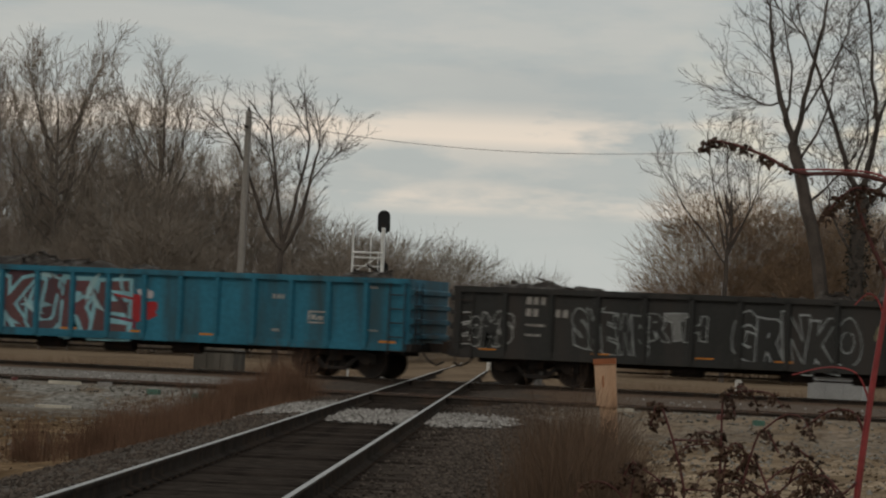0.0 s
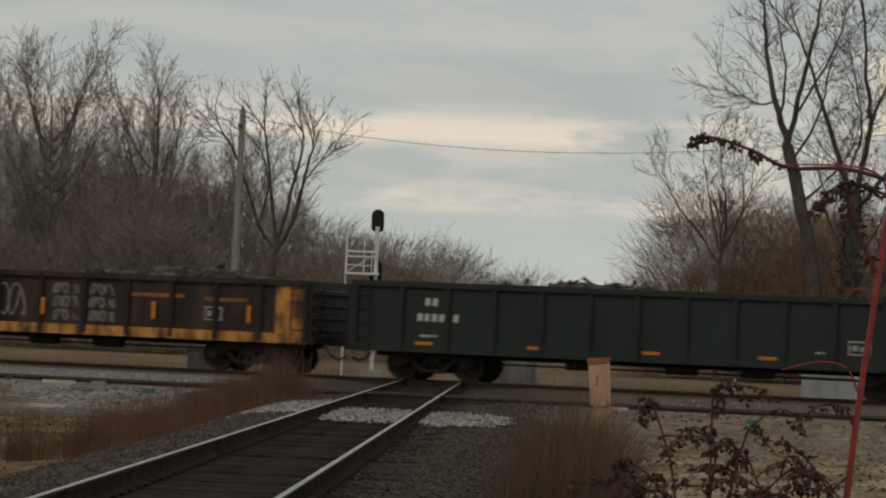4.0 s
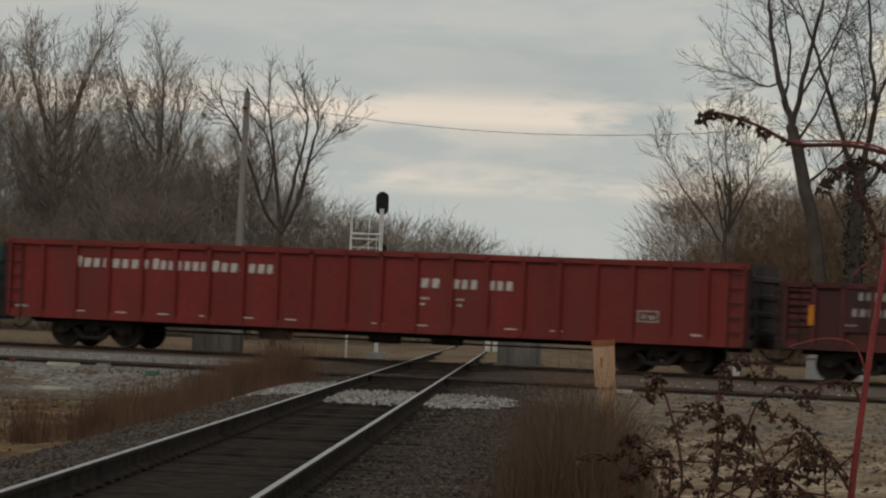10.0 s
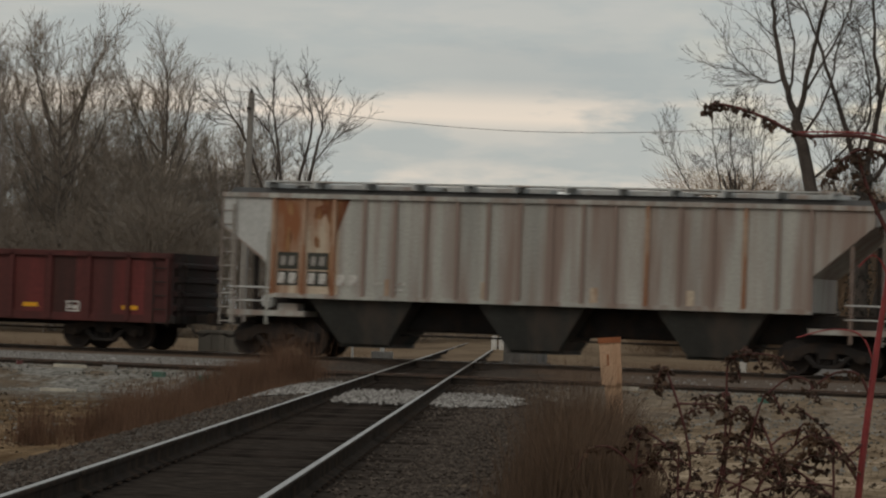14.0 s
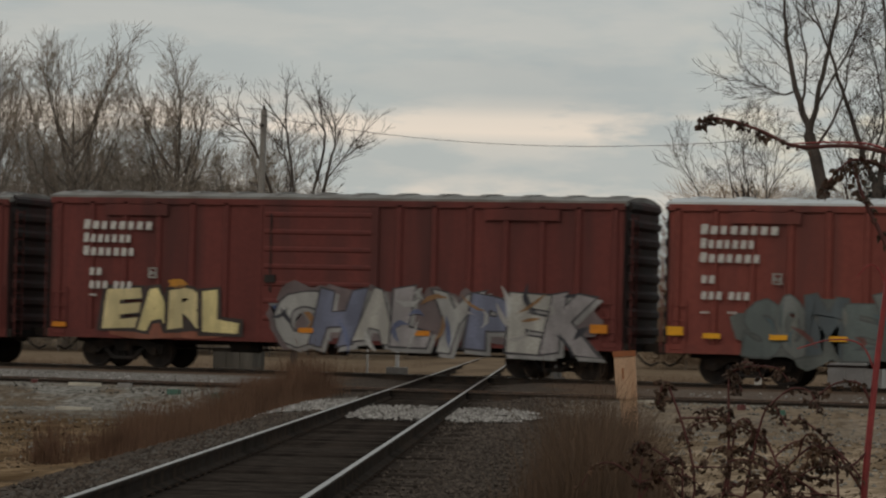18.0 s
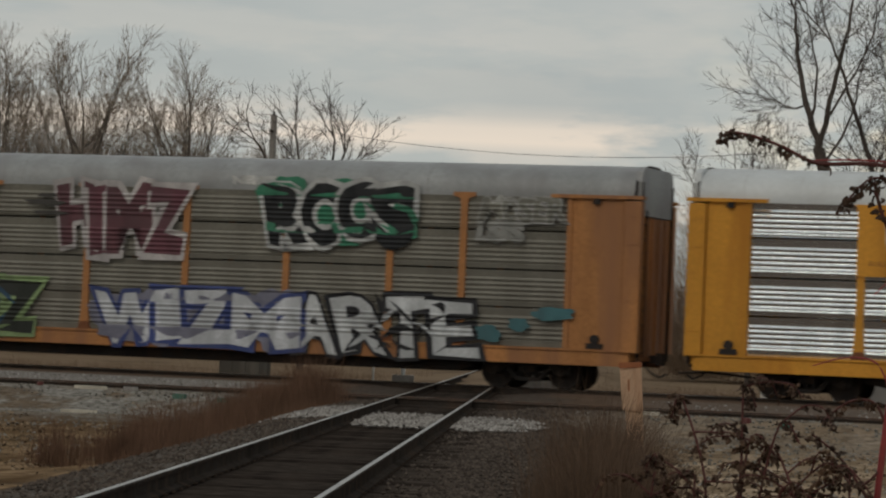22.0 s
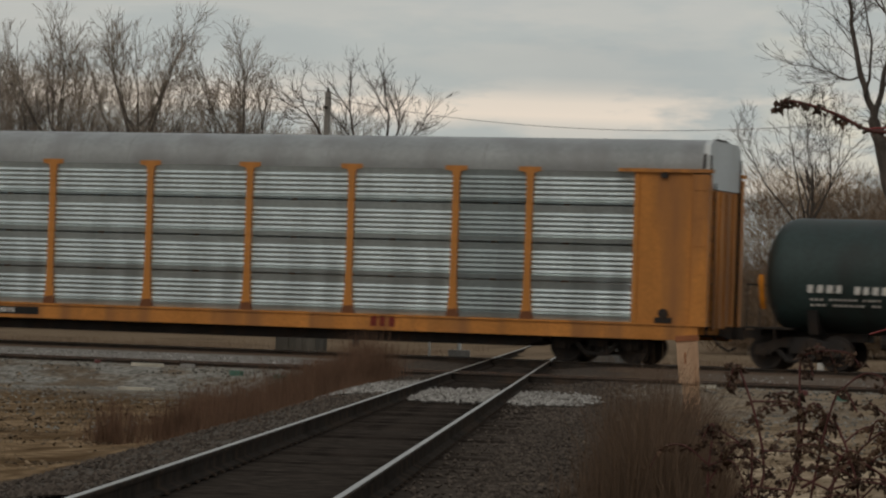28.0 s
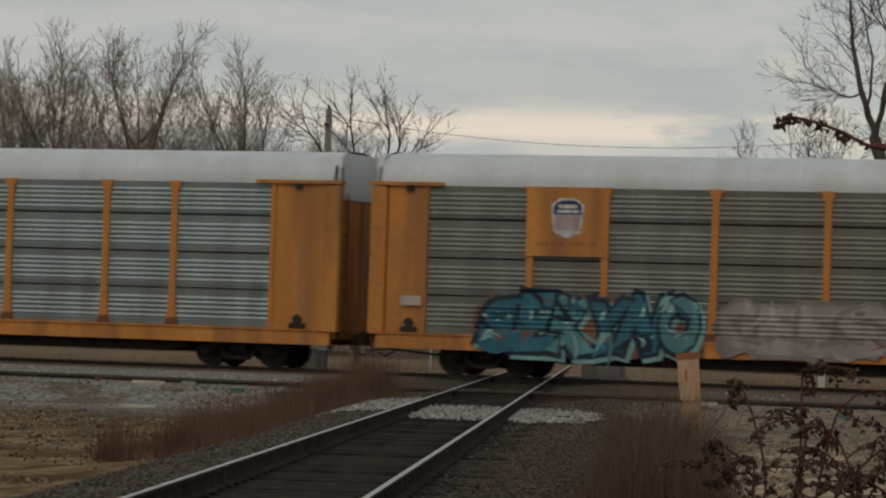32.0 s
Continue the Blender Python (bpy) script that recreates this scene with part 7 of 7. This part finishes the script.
def huts():
    grey = surf("grey_cabinet_paint", (.085, .078, .067), .8, 0, .2, 1.5, .05, (.12, .11, .095), .25, 3, spec=.1)
    silver = surf("silver_cabinet", (.45, .46, .46), .45, .4, .2, 1.5, .05)
    conc = surf("hut_concrete", (.13, .124, .116), .9, 0, .25, 1.2, .2, (.19, .18, .168), .3, 3)
    for x, y, w, d, hh, m, label in ((-42.3, 100, 1.4, .9, .78, grey, "low grey relay cabinet behind the track"), (-30.9, 96, 1.05, 1.0, 1.0, conc, "squat concrete-grey hut behind the track"), (-20.2, 91, 1.5, .8, .95, silver, "silver ribbed equipment cabinet behind the track")):
        z = height(x, y)
        t = thing("equipment_cabinet", label, "cabinet", (x, y, z))
        part("body", Geo().box(-w / 2, w / 2, -d / 2, d / 2, .06, hh), m, t)
        part("lid", Geo().prism([(-w / 2 - .05, hh), (w / 2 + .05, hh), (w / 2 - .1, hh + .09), (-w / 2 + .1, hh + .09)], "y", -d / 2 - .05, d / 2 + .05), m, t)
        part("plinth", Geo().box(-w / 2 - .08, w / 2 + .08, -d / 2 - .08, d / 2 + .08, -.3, .06), conc, t)
        for k in range(3):
            part("door_panel", Geo().box(-w / 2 + .06 + k * w / 3, -w / 2 + (k + 1) * w / 3 - .02, -d / 2 - .025, -d / 2, .12, hh - .06), m, t)
    wp = surf("white_post_paint", (.6, .58, .54), .7, 0, .2, 2, .1, (.4, .36, .3), .25)
    for x, y, hh in ((-24.0, 95, .75), (-39.2, 118, .5), (-38.9, 118, .5)):
        t = thing("marker_post", "short white marker post in dry grass", "post", (x, y, height(x, y)), "white marker posts")
        part("shaft", Geo().prism([(-.09, -.2), (.09, -.2), (.09, hh - .05), (.04, hh), (-.04, hh), (-.09, hh - .05)], "y", -.06, .06), wp, t)


signal()
pole()
huts()


# ---- things beside the camera's own line ----
def stake():
    x, y = -11.76, 40.3
    t = thing("wooden_marker", "pale weathered wooden marker post leaning in the weeds", "post", (x, y, height(x, y)))
    w = surf("pale_weathered_wood", (.55, .36, .235), .85, 0, .3, 3, .3, (.3, .17, .1), .3, 8)
    dark = surf("red_brown_wood", (.3, .11, .05), .85, 0, .3, 4, .3)
    t.rotation_euler = (0, radians(-5), radians(12))
    b = part("board", Geo().prism([(-.125, .85), (.125, .82), (.135, 1.38), (-.03, 1.42), (-.13, 1.37)], "y", -.05, .03), w, t, "pale upper board")
    part("board_edge", Geo().box(.06, .13, -.07, -.05, .86, 1.34), w, b)
    part("cap", Geo().box(-.14, .14, -.065, .05, 1.36, 1.43), dark, t, "red-brown cap board")
    part("knot", Geo().box(-.04, -.02, -.056, -.05, 1.08, 1.22), dark, b)
    part("lower_post", Geo().prism([(-.08, -.3), (.1, -.3), (.12, .86), (-.09, .86)], "y", -.02, .09), w, t)


stake()


def litter():
    """Scraps lying by the empty line."""
    mats = [surf("bleached_board", (.5, .46, .38), .85, 0, .3, 3, .2), surf("faded_green_plastic", (.07, .15, .115), .5, 0, .2, 3), surf("red_plastic", (.15, .05, .045), .5, 0, .2, 3), surf("grey_stone_block", (.3, .28, .26), .9, 0, .3, 3, .3)]
    r = random.Random(5)
    for x, y, w, m, nm, lb in ((-28.7, 60.2, 1.0, 0, "board", "bleached board lying by the track"), (-27.9, 60.3, .5, 3, "concrete_block", "pale broken block by the track"), (-26.5, 59.5, .45, 1, "plastic_scrap", "crumpled green plastic scrap on gravel"), (-25.5, 59.3, .4, 1, "plastic_scrap", "crumpled green plastic scrap on gravel"), (-30.2, 61.0, .2, 2, "plastic_scrap", "small red plastic scrap on gravel"), (-15.4, 59.8, .22, 2, "plastic_scrap", "small red plastic scrap on gravel"), (-14.6, 59.4, .4, 1, "plastic_scrap", "crumpled green plastic scrap on gravel"), (-23.6, 58.6, .3, 3, "concrete_block", "pale broken block by the track"), (-26.9, 56.0, 1.1, 0, "board", "dark board half sunk in gravel"), (-17.4, 60.4, .6, 0, "board", "bleached board lying by the track")):
        z = height(x, y)
        pts = [(w * .35 * math.cos(a) * r.uniform(.8, 1.1), .1 * math.sin(a) * r.uniform(.7, 1.3)) for a in [2 * math.pi * k / 9 for k in range(9)]]
        hh = .07 if m else .06
        o = solid(nm, Geo().prism(pts, "z", z - .03, z + hh).moved(x, y, 0), mats[m], lb, "debris", "litter by the track")


litter()


def shoulder(d):
    """Height of the ballast shoulder on the far side of the left rail, d metres out from the line's middle."""
    return -.055 - .05 * step(.9, 1.5, d) - .4 * step(1.5, 2.9, d)


def stones():
    """Ballast and gravel as loose stones."""
    r = random.Random(9)
    tint = bpy.data.materials.new("ballast_stone")
    tint.use_nodes = True
    nt = tint.node_tree
    geo, rp, b = nt.nodes.new("ShaderNodeNewGeometry"), nt.nodes.new("ShaderNodeValToRGB"), nt.nodes["Principled BSDF"]
    e = rp.color_ramp.elements
    e[0].color, e[1].color = (.045, .036, .03, 1), (.12, .098, .082, 1)
    b.inputs["Roughness"].default_value, b.inputs["Specular IOR Level"].default_value = .9, 0.0
    nt.links.new(geo.outputs["Random Per Island"], rp.inputs[0])
    nt.links.new(rp.outputs[0], b.inputs["Base Color"])
    pale = tint.copy()
    pale.name = "pale_ballast_stone"
    e = pale.node_tree.nodes["Color Ramp"].color_ramp.elements
    e[0].color, e[1].color = (.11, .1, .09, 1), (.38, .36, .335, 1)

    def rock(g, x, y, z, s):
        k = len(g.v)
        j = lambda: r.uniform(.6, 1.15) * s
        g.v += [(x + j(), y + r.uniform(-.4, .4) * s, z), (x + r.uniform(-.4, .4) * s, y + j(), z), (x - j(), y + r.uniform(-.4, .4) * s, z), (x + r.uniform(-.4, .4) * s, y - j(), z), (x + r.uniform(-.3, .3) * s, y + r.uniform(-.3, .3) * s, z + j() * .8), (x, y, z - s * .6)]
        g.f += [(k + a, k + (a + 1) % 4, k + 4) for a in range(4)] + [(k + (a + 1) % 4, k + a, k + 5) for a in range(4)]
    g = Geo()
    for _ in range(16000):
        y = 19 + 44 * r.random() ** 1.6
        d = r.uniform(1.3 if r.random() < .75 else .9, 3.4) if r.random() < .78 else -r.uniform(.9, 1.9)
        if abs(abs(d) - .75) < .1:
            continue
        x = along(y, d)[0]
        s = r.uniform(.014, .032) * (1 + .3 * (y > 40))
        rock(g, x, y, shoulder(-d) + .005 if d < 0 else height(x, y) + (.03 if d < 1.3 else .005), s)
    solid("ballast", g, tint, "loose grey ballast and cinders beside the rails", "ballast", kind="stuff")
    g = Geo()
    for _ in range(5200):
        y = 50.0 + r.gauss(0, 2.0)
        d = r.uniform(-2.9, 2.4)
        if abs(abs(d) - .7525) < .12 or not 46 < y < 55 or abs(d) > 2.0 + 1.2 * noise.noise((y * .7, d, 3)):
            continue
        x = along(y, d)[0]
        rock(g, x, y, max(height(x, y) + .045, shoulder(-d) + .02 if d < -.8 else -1), r.uniform(.028, .055))
    for _ in range(900):
        y, d = r.uniform(46.0, 55.0), -r.uniform(.9, 2.5)
        if noise.noise((y * .8, d, 5)) > -.25 + .1 * abs(y - 50.5):
            rock(g, along(y, d)[0], y, shoulder(-d) + .015, r.uniform(.03, .06))
    for _ in range(5000):
        x = r.uniform(-42, -5)
        y = r.uniform(66, 75)
        if abs(off_line(x, y)) < 4.5 or (off_line(x, y) > 0 and r.random() < .7) or r.random() < .7:
            continue
        rock(g, x, y, height(x, y) + .01, r.uniform(.02, .05))
    solid("pale_ballast", g, pale, "fresh pale ballast spread by the crossing", "ballast", kind="stuff")
    grey = tint.copy()
    grey.name = "grey_gravel_stone"
    e = grey.node_tree.nodes["Color Ramp"].color_ramp.elements
    e[0].color, e[1].color = (.08, .072, .062, 1), (.25, .235, .208, 1)
    g = Geo()
    for _ in range(7000):
        x, y = r.uniform(-36, -6), 61 - 25 * r.random() ** 1.7
        if abs(off_line(x, y)) < 3.0 or noise.noise((x * .5, y * .25, 2)) < -.25:
            continue
        rock(g, x, y, height(x, y), r.uniform(.02, .055))
    solid("gravel", g, grey, "weathered grey gravel strewn over the soil", "gravel", kind="stuff")


stones()


def leaf_litter():
    """Dead leaves and clods strewn over the soil on both sides of the line."""
    r = random.Random(31)
    m = bpy.data.materials.new("dead_leaves")
    m.use_nodes = True
    nt = m.node_tree
    geo, rp, b = nt.nodes.new("ShaderNodeNewGeometry"), nt.nodes.new("ShaderNodeValToRGB"), nt.nodes["Principled BSDF"]
    e = rp.color_ramp.elements
    e[0].color, e[1].color = (.045, .032, .022, 1), (.26, .19, .125, 1)
    b.inputs["Roughness"].default_value, b.inputs["Specular IOR Level"].default_value = .95, 0.0
    nt.links.new(geo.outputs["Random Per Island"], rp.inputs[0])
    nt.links.new(rp.outputs[0], b.inputs["Base Color"])
    g = Geo()
    for _ in range(15000):
        y = 26 + 33 * r.random() ** .8
        d = -r.uniform(2.6, 11) if r.random() < .6 else r.uniform(3.2, 12)
        x = along(y, d)[0]
        if noise.noise((x * .8, y * .4, 12)) < -.1 + .3 * (y > 50):
            continue
        z, q, a = height(x, y) + .004, r.uniform(.015, .055), r.uniform(0, 6.28)
        c, t = math.cos(a) * q, math.sin(a) * q
        up = r.uniform(.3, .9) * q
        g.add([(x + c, y + t, z), (x - t * .6, y + c * .6, z + up * .4), (x - c, y - t, z + up), (x + t * .6, y - c * .6, z + up * .2), (x, y, z + up)], [(0, 1, 4), (1, 2, 4), (2, 3, 4), (3, 0, 4)])
    solid("leaf_litter", g, m, "dead brown leaves and clods on the soil", "leaves", kind="stuff")


leaf_litter()


def ballast_shoulder():
    g, n = Geo(), 12
    ys = [19 + .35 * k for k in range(int((60.5 - 19) / .35))]
    for y in ys:
        for k in range(n + 1):
            d = .83 + 2.1 * k / n
            x = along(y, -d)[0]
            g.v.append((x, y, shoulder(d) + .02 * noise.noise((x * 3, y * 3, 2)) * min(1, k)))
    g.f = [(j * (n + 1) + k, j * (n + 1) + k + 1, (j + 1) * (n + 1) + k + 1, (j + 1) * (n + 1) + k) for j in range(len(ys) - 1) for k in range(n)]
    solid("ballast_shoulder", g, surf("shoulder_ballast", (.085, .073, .062), .95, 0, .5, 9, .8, (.15, .132, .115), .4, 1, 5, spec=0.0), "grey-brown ballast heaped against the rail", "ballast", kind="structure", smooth=True)


ballast_shoulder()


def blades(name, label, spots, material, seed, lean=.42, wide=1.0):
    """Dry grass: thin bent blades round the given spots of (x, y, spread, height, count)."""
    r = random.Random(seed)
    g = Geo()
    for x, y, spread, hh, count in spots:
        for _ in range(count):
            a, b = x + r.gauss(0, spread), y + r.gauss(0, spread)
            z, k = height(a, b) - .03, len(g.v)
            t, w = hh * r.uniform(.35, 1.1), r.uniform(.0022, .005) * wide
            u, lx, ly = r.uniform(0, 3.14), r.gauss(0, lean) * t, r.gauss(0, lean) * t
            c, s = math.cos(u) * w, math.sin(u) * w
            g.v += [(a - c, b - s, z), (a + c, b + s, z), (a + lx * .4 - c * .8, b + ly * .4 - s * .8, z + t * .6), (a + lx * .4 + c * .8, b + ly * .4 + s * .8, z + t * .6), (a + lx, b + ly, z + t)]
            g.f += [(k, k + 1, k + 3, k + 2), (k + 2, k + 3, k + 4)]
    solid(name, g, material, label, "grass", kind="stuff")


def grass():
    r = random.Random(77)
    russet = surf("russet_dry_weeds", (.12, .077, .05), .9, 0, .4, 1.5, 0)
    straw = surf("straw_dry_grass", (.23, .16, .105), .9, 0, .4, 1.0, 0)
    spots = []
    for _ in range(120):
        y = 33 + 31 * r.random() ** .8
        d = -r.uniform(2.0, 3.3)
        tall = .3 + 1.5 * max(0, noise.noise((y * .55, d * .3, 5)))
        spots.append((along(y, d)[0], y, r.uniform(.1, .3), tall * r.uniform(.5, 1.25), 260))
    blades("dry_weeds", "russet dry weeds lining the track bed", spots, surf("tan_dry_weeds", (.165, .098, .066), .9, 0, .4, 1.5, 0, spec=0.0), 1, .2, .75)
    spots = []
    for _ in range(150):
        y = 20.5 + 10 * r.random()
        u = r.gauss(0, 1)
        spots.append((-5.74 * y / 19.1 + u * .21, y, .14, max(.35, 1.45 - .42 * abs(u)) * r.uniform(.4, 1.0), 130))
    blades("tall_weeds", "tall brown dry weeds beside the track", spots, russet, 2, .24, .6)
    spots = []
    for _ in range(420):
        x, y = r.uniform(-62, -12), r.uniform(88, 112)
        if abs(off_line(x, y)) < 3:
            continue
        spots.append((x, y, .8, r.uniform(.3, .6), 60))
    low = []
    for _ in range(520):
        x, y = r.uniform(-26, -3), r.uniform(24, 60)
        if abs(off_line(x, y)) < 3.2 or noise.noise((x * .4, y * .2, 7)) < -.05:
            continue
        low.append((x, y, r.uniform(.1, .35), r.uniform(.05, .16), 50))
    blades("low_grass", "short dry grass in patches on bare soil", low, surf("matted_dry_grass", (.16, .115, .07), .9, 0, .4, 1.5, 0, spec=0.0), 4)
    blades("dry_grass", "tan dry grass behind the railway", spots, straw, 3)


grass()


# ---- the red-stemmed weed close to the camera ----
def weed():
    x, y = -1.5, 6.84
    w = thing("red_stemmed_weed", "red-stemmed weed with shrivelled dark leaves", "weed", (x, y, height(x, y)))
    z0 = height(x, y)
    stem = surf("red_stem", (.3, .045, .045), .5, 0, .3, 6, .1, (.16, .03, .03), .3)
    leafm = surf("shrivelled_leaf", (.085, .056, .042), .8, 0, .5, 9, .2, (.11, .066, .042), .3, spec=.1)
    dark = surf("dark_stem", (.1, .035, .03), .7, 0, .3, 6, .1)
    r = random.Random(12)
    made, rest = [], Geo()

    def stalk(name, pts, r0, r1, m):
        g = Geo()
        P = [Vector((a - x, b - y, c - z0)) for a, b, c in pts]
        fine = []
        for i in range(len(P) - 1):
            p0, p1, p2, p3 = P[max(i - 1, 0)], P[i], P[i + 1], P[min(i + 2, len(P) - 1)]
            for k in range(5):
                t = k / 5
                fine.append(.5 * ((2 * p1) + (p2 - p0) * t + (2 * p0 - 5 * p1 + 4 * p2 - p3) * t * t + (3 * p1 - p0 - 3 * p2 + p3) * t ** 3))
        fine.append(P[-1])
        g.tube(fine, r0, r1, 8)
        part(name, g, m, w, smooth=True)
        return fine

    def leaves(fine, count, size):
        for _ in range(count):
            p = r.choice(fine[1:])
            L, wd = size * r.uniform(.5, 1.3), size * r.uniform(.3, .65)
            g = Geo()
            d = Vector((r.gauss(0, .7), r.gauss(0, .7), r.uniform(-1, .1))).normalized()
            s = d.cross(Vector((r.gauss(0, 1), r.gauss(0, 1), r.gauss(0, 1)))).normalized()
            n = d.cross(s)
            q = [p + d * .01, p + d * L * .35 + s * wd * .5 + n * wd * .4, p + d * L * .35 - s * wd * .5 + n * wd * .3, p + d * L * .75 + s * wd * .35 - n * wd * .3, p + d * L * .75 - s * wd * .4 + n * wd * .2, p + d * L + n * wd * .6, p + d * L * .4 - n * wd * .2]
            th = n * .0015
            v = q + [a + th for a in q]
            g.add(v, [(0, 1, 6), (0, 6, 2), (1, 3, 6), (2, 6, 4), (3, 5, 6), (4, 6, 5), (7, 13, 8), (7, 9, 13), (8, 13, 10), (9, 11, 13), (10, 13, 12), (11, 12, 13), (0, 7, 8, 1), (1, 8, 10, 3), (3, 10, 12, 5), (5, 12, 11, 4), (4, 11, 9, 2), (2, 9, 7, 0)])
            made.append(g)
            if len(made) <= 300:
                part("leaf", g, leafm, w)
            else:
                rest.add(g.v, g.f)
    stalk("main_stem", [(-1.53, 6.84, z0), (-1.5, 6.84, .45), (-1.49, 6.83, .81), (-1.47, 6.84, 1.09), (-1.45, 6.85, 1.29), (-1.435, 6.85, 1.45), (-1.43, 6.85, 1.52)], .0095, .004, stem)
    stalk("curl", [(-1.435, 6.85, 1.45), (-1.44, 6.85, 1.53), (-1.48, 6.84, 1.56), (-1.56, 6.82, 1.565), (-1.66, 6.8, 1.56)], .003, .0015, stem)
    stalk("side_stem", [(-1.47, 6.84, 1.09), (-1.5, 6.84, 1.15), (-1.56, 6.83, 1.16), (-1.63, 6.82, 1.14)], .0022, .0012, stem)
    stalk("side_stem", [(-1.45, 6.85, 1.26), (-1.465, 6.85, 1.3), (-1.485, 6.84, 1.315), (-1.51, 6.83, 1.29)], .0022, .0012, stem)
    f = stalk("arching_branch", [(-1.3, 6.88, 1.5), (-1.5, 6.83, 1.555), (-1.63, 6.8, 1.555), (-1.7, 6.78, 1.585), (-1.76, 6.76, 1.605), (-1.81, 6.75, 1.612), (-1.82, 6.75, 1.6)], .005, .002, dark)
    leaves(f[8:], 60, .021)
    f = stalk("arching_branch", [(-1.28, 6.88, 1.42), (-1.42, 6.85, 1.5), (-1.52, 6.83, 1.53), (-1.58, 6.82, 1.47)], .004, .002, dark)
    leaves(f[5:], 60, .022)
    for px, top, bend in ((-1.86, 1.07, -.03), (-1.8, 1.1, .04), (-1.82, 1.0, .08), (-1.74, 1.03, .06), (-1.68, .95, .09), (-1.6, .93, .07), (-1.9, .95, -.04), (-1.78, .92, -.08), (-1.72, .9, .05), (-1.64, .98, -.05)):
        k = r.uniform(-.05, .05)
        q = stalk("thin_stem", [(px + .05, 6.74, z0), (px + .02 + k, 6.75, .3), (px - k, 6.76, .62), (px + bend * .3 + k, 6.76, .62 + (top - .62) * .5), (px + bend, 6.77, top - .01), (px + bend * 1.7, 6.77, top - .05)], .0045, .0018, dark)
        leaves(q[10:], 62 if px < -1.76 else 34, .023)
        for _ in range(4):
            b = r.choice(q[11:-3]) + Vector((x, y, z0))
            c = r.choice((-1, 1)) * r.uniform(.04, .12)
            u = r.uniform(.0, .05)
            f = stalk("twig", [tuple(b), (b.x + c * .5, b.y + r.uniform(-.03, .03), b.z + u), (b.x + c, b.y + r.uniform(-.04, .04), b.z + u * .8), (b.x + c * 1.25, b.y, b.z + u * .2 - .02)], .0022, .001, dark)
            leaves(f[3:], 18, .021)
    for pts in ([(-1.49, 6.83, .78), (-1.6, 6.8, .86), (-1.72, 6.78, .93)], [(-1.49, 6.83, .85), (-1.56, 6.82, .95), (-1.62, 6.8, 1.0)], [(-1.75, 6.77, .82), (-1.65, 6.8, .88), (-1.56, 6.82, .87)], [(-1.475, 6.84, 1.02), (-1.5, 6.83, 1.07), (-1.55, 6.82, 1.07), (-1.6, 6.81, 1.03)], [(-1.485, 6.83, .93), (-1.52, 6.82, .9), (-1.58, 6.81, .9), (-1.63, 6.81, .87)]):
        q = stalk("side_stem", pts, .0035, .0015, dark)
        leaves(q[3:], 26, .021)
    q = stalk("side_stem", [(-1.45, 6.85, 1.35), (-1.5, 6.84, 1.45), (-1.52, 6.83, 1.52)], .005, .003, dark)
    leaves(q, 34, .022)
    tagged(part("foliage", rest, leafm, w), kind="stuff")
    return w


WEED = weed()



# ---- movement ----
def travelled(t):
    """Metres the train has gone at t seconds."""
    return 15.05 * t - 0.0163 * t * t


def motions():
    for thing_, u in CARS:
        walk(thing_, [(t, pose(u - travelled(t), TRACK_Y, 0)) for t in range(0, 33)])
    base = WEED.location.copy()

    def plant(lean, rise):
        return pose(base.x, base.y, base.z + rise, 0, lean, 0)
    walk(WEED, [
        (0, plant(0.75, -0.026)),
        (0.5, plant(0.63, -0.022)),
        (1, plant(0.42, -0.018)),
        (1.5, plant(0.15, -0.020)),
        (2, plant(0.31, -0.013)),
        (2.5, plant(0.25, -0.018)),
        (3, plant(0.68, -0.013)),
        (3.5, plant(0.56, -0.016)),
        (5.5, plant(0.13, -0.018)),
        (6, plant(0.04, -0.018)),
        (6.5, plant(0.29, -0.020)),
        (7, plant(1.21, -0.016)),
        (7.5, plant(1.49, -0.016)),
        (8, plant(1.30, -0.018)),
        (8.5, plant(1.04, -0.018)),
        (9, plant(1.24, -0.015)),
        (9.5, plant(1.23, -0.008)),
        (10, plant(0.63, -0.006)),
        (10.5, plant(0.21, -0.002)),
        (11, plant(-0.09, -0.011)),
        (11.5, plant(-0.17, -0.010)),
        (12, plant(0.19, -0.006)),
        (12.5, plant(-0.00, -0.001)),
        (13, plant(-0.00, 0.000)),
        (13.5, plant(0.37, 0.001)),
        (14, plant(0.69, 0.004)),
        (14.5, plant(0.71, 0.003)),
        (15, plant(0.72, 0.005)),
        (15.5, plant(0.21, 0.005)),
        (17.5, plant(-0.73, 0.002)),
        (18, plant(-0.44, 0.007)),
        (18.5, plant(-0.17, 0.002)),
        (19, plant(0.47, 0.002)),
        (19.5, plant(0.71, -0.001)),
        (20, plant(0.43, -0.001)),
        (20.5, plant(0.54, -0.007)),
        (21, plant(0.18, 0.001)),
        (21.5, plant(0.04, -0.001)),
        (22, plant(0.28, 0.000)),
        (22.5, plant(0.22, 0.006)),
        (23, plant(-0.05, -0.002)),
        (23.5, plant(-0.12, -0.002)),
        (24, plant(0.43, 0.002)),
        (24.5, plant(1.26, 0.001)),
        (25, plant(1.30, 0.004)),
        (25.5, plant(1.41, 0.011)),
        (27.5, plant(0.22, 0.005)),
        (28, plant(0.29, 0.007)),
        (28.5, plant(0.96, 0.007)),
        (29, plant(0.81, 0.004)),
        (29.5, plant(0.46, 0.012)),
        (30, plant(0.28, 0.012)),
        (30.5, plant(0.26, 0.014)),
        (31, plant(0.04, 0.011)),
        (31.5, plant(0.26, 0.009)),
        (32, plant(0.37, 0.009)),
    ])


motions()
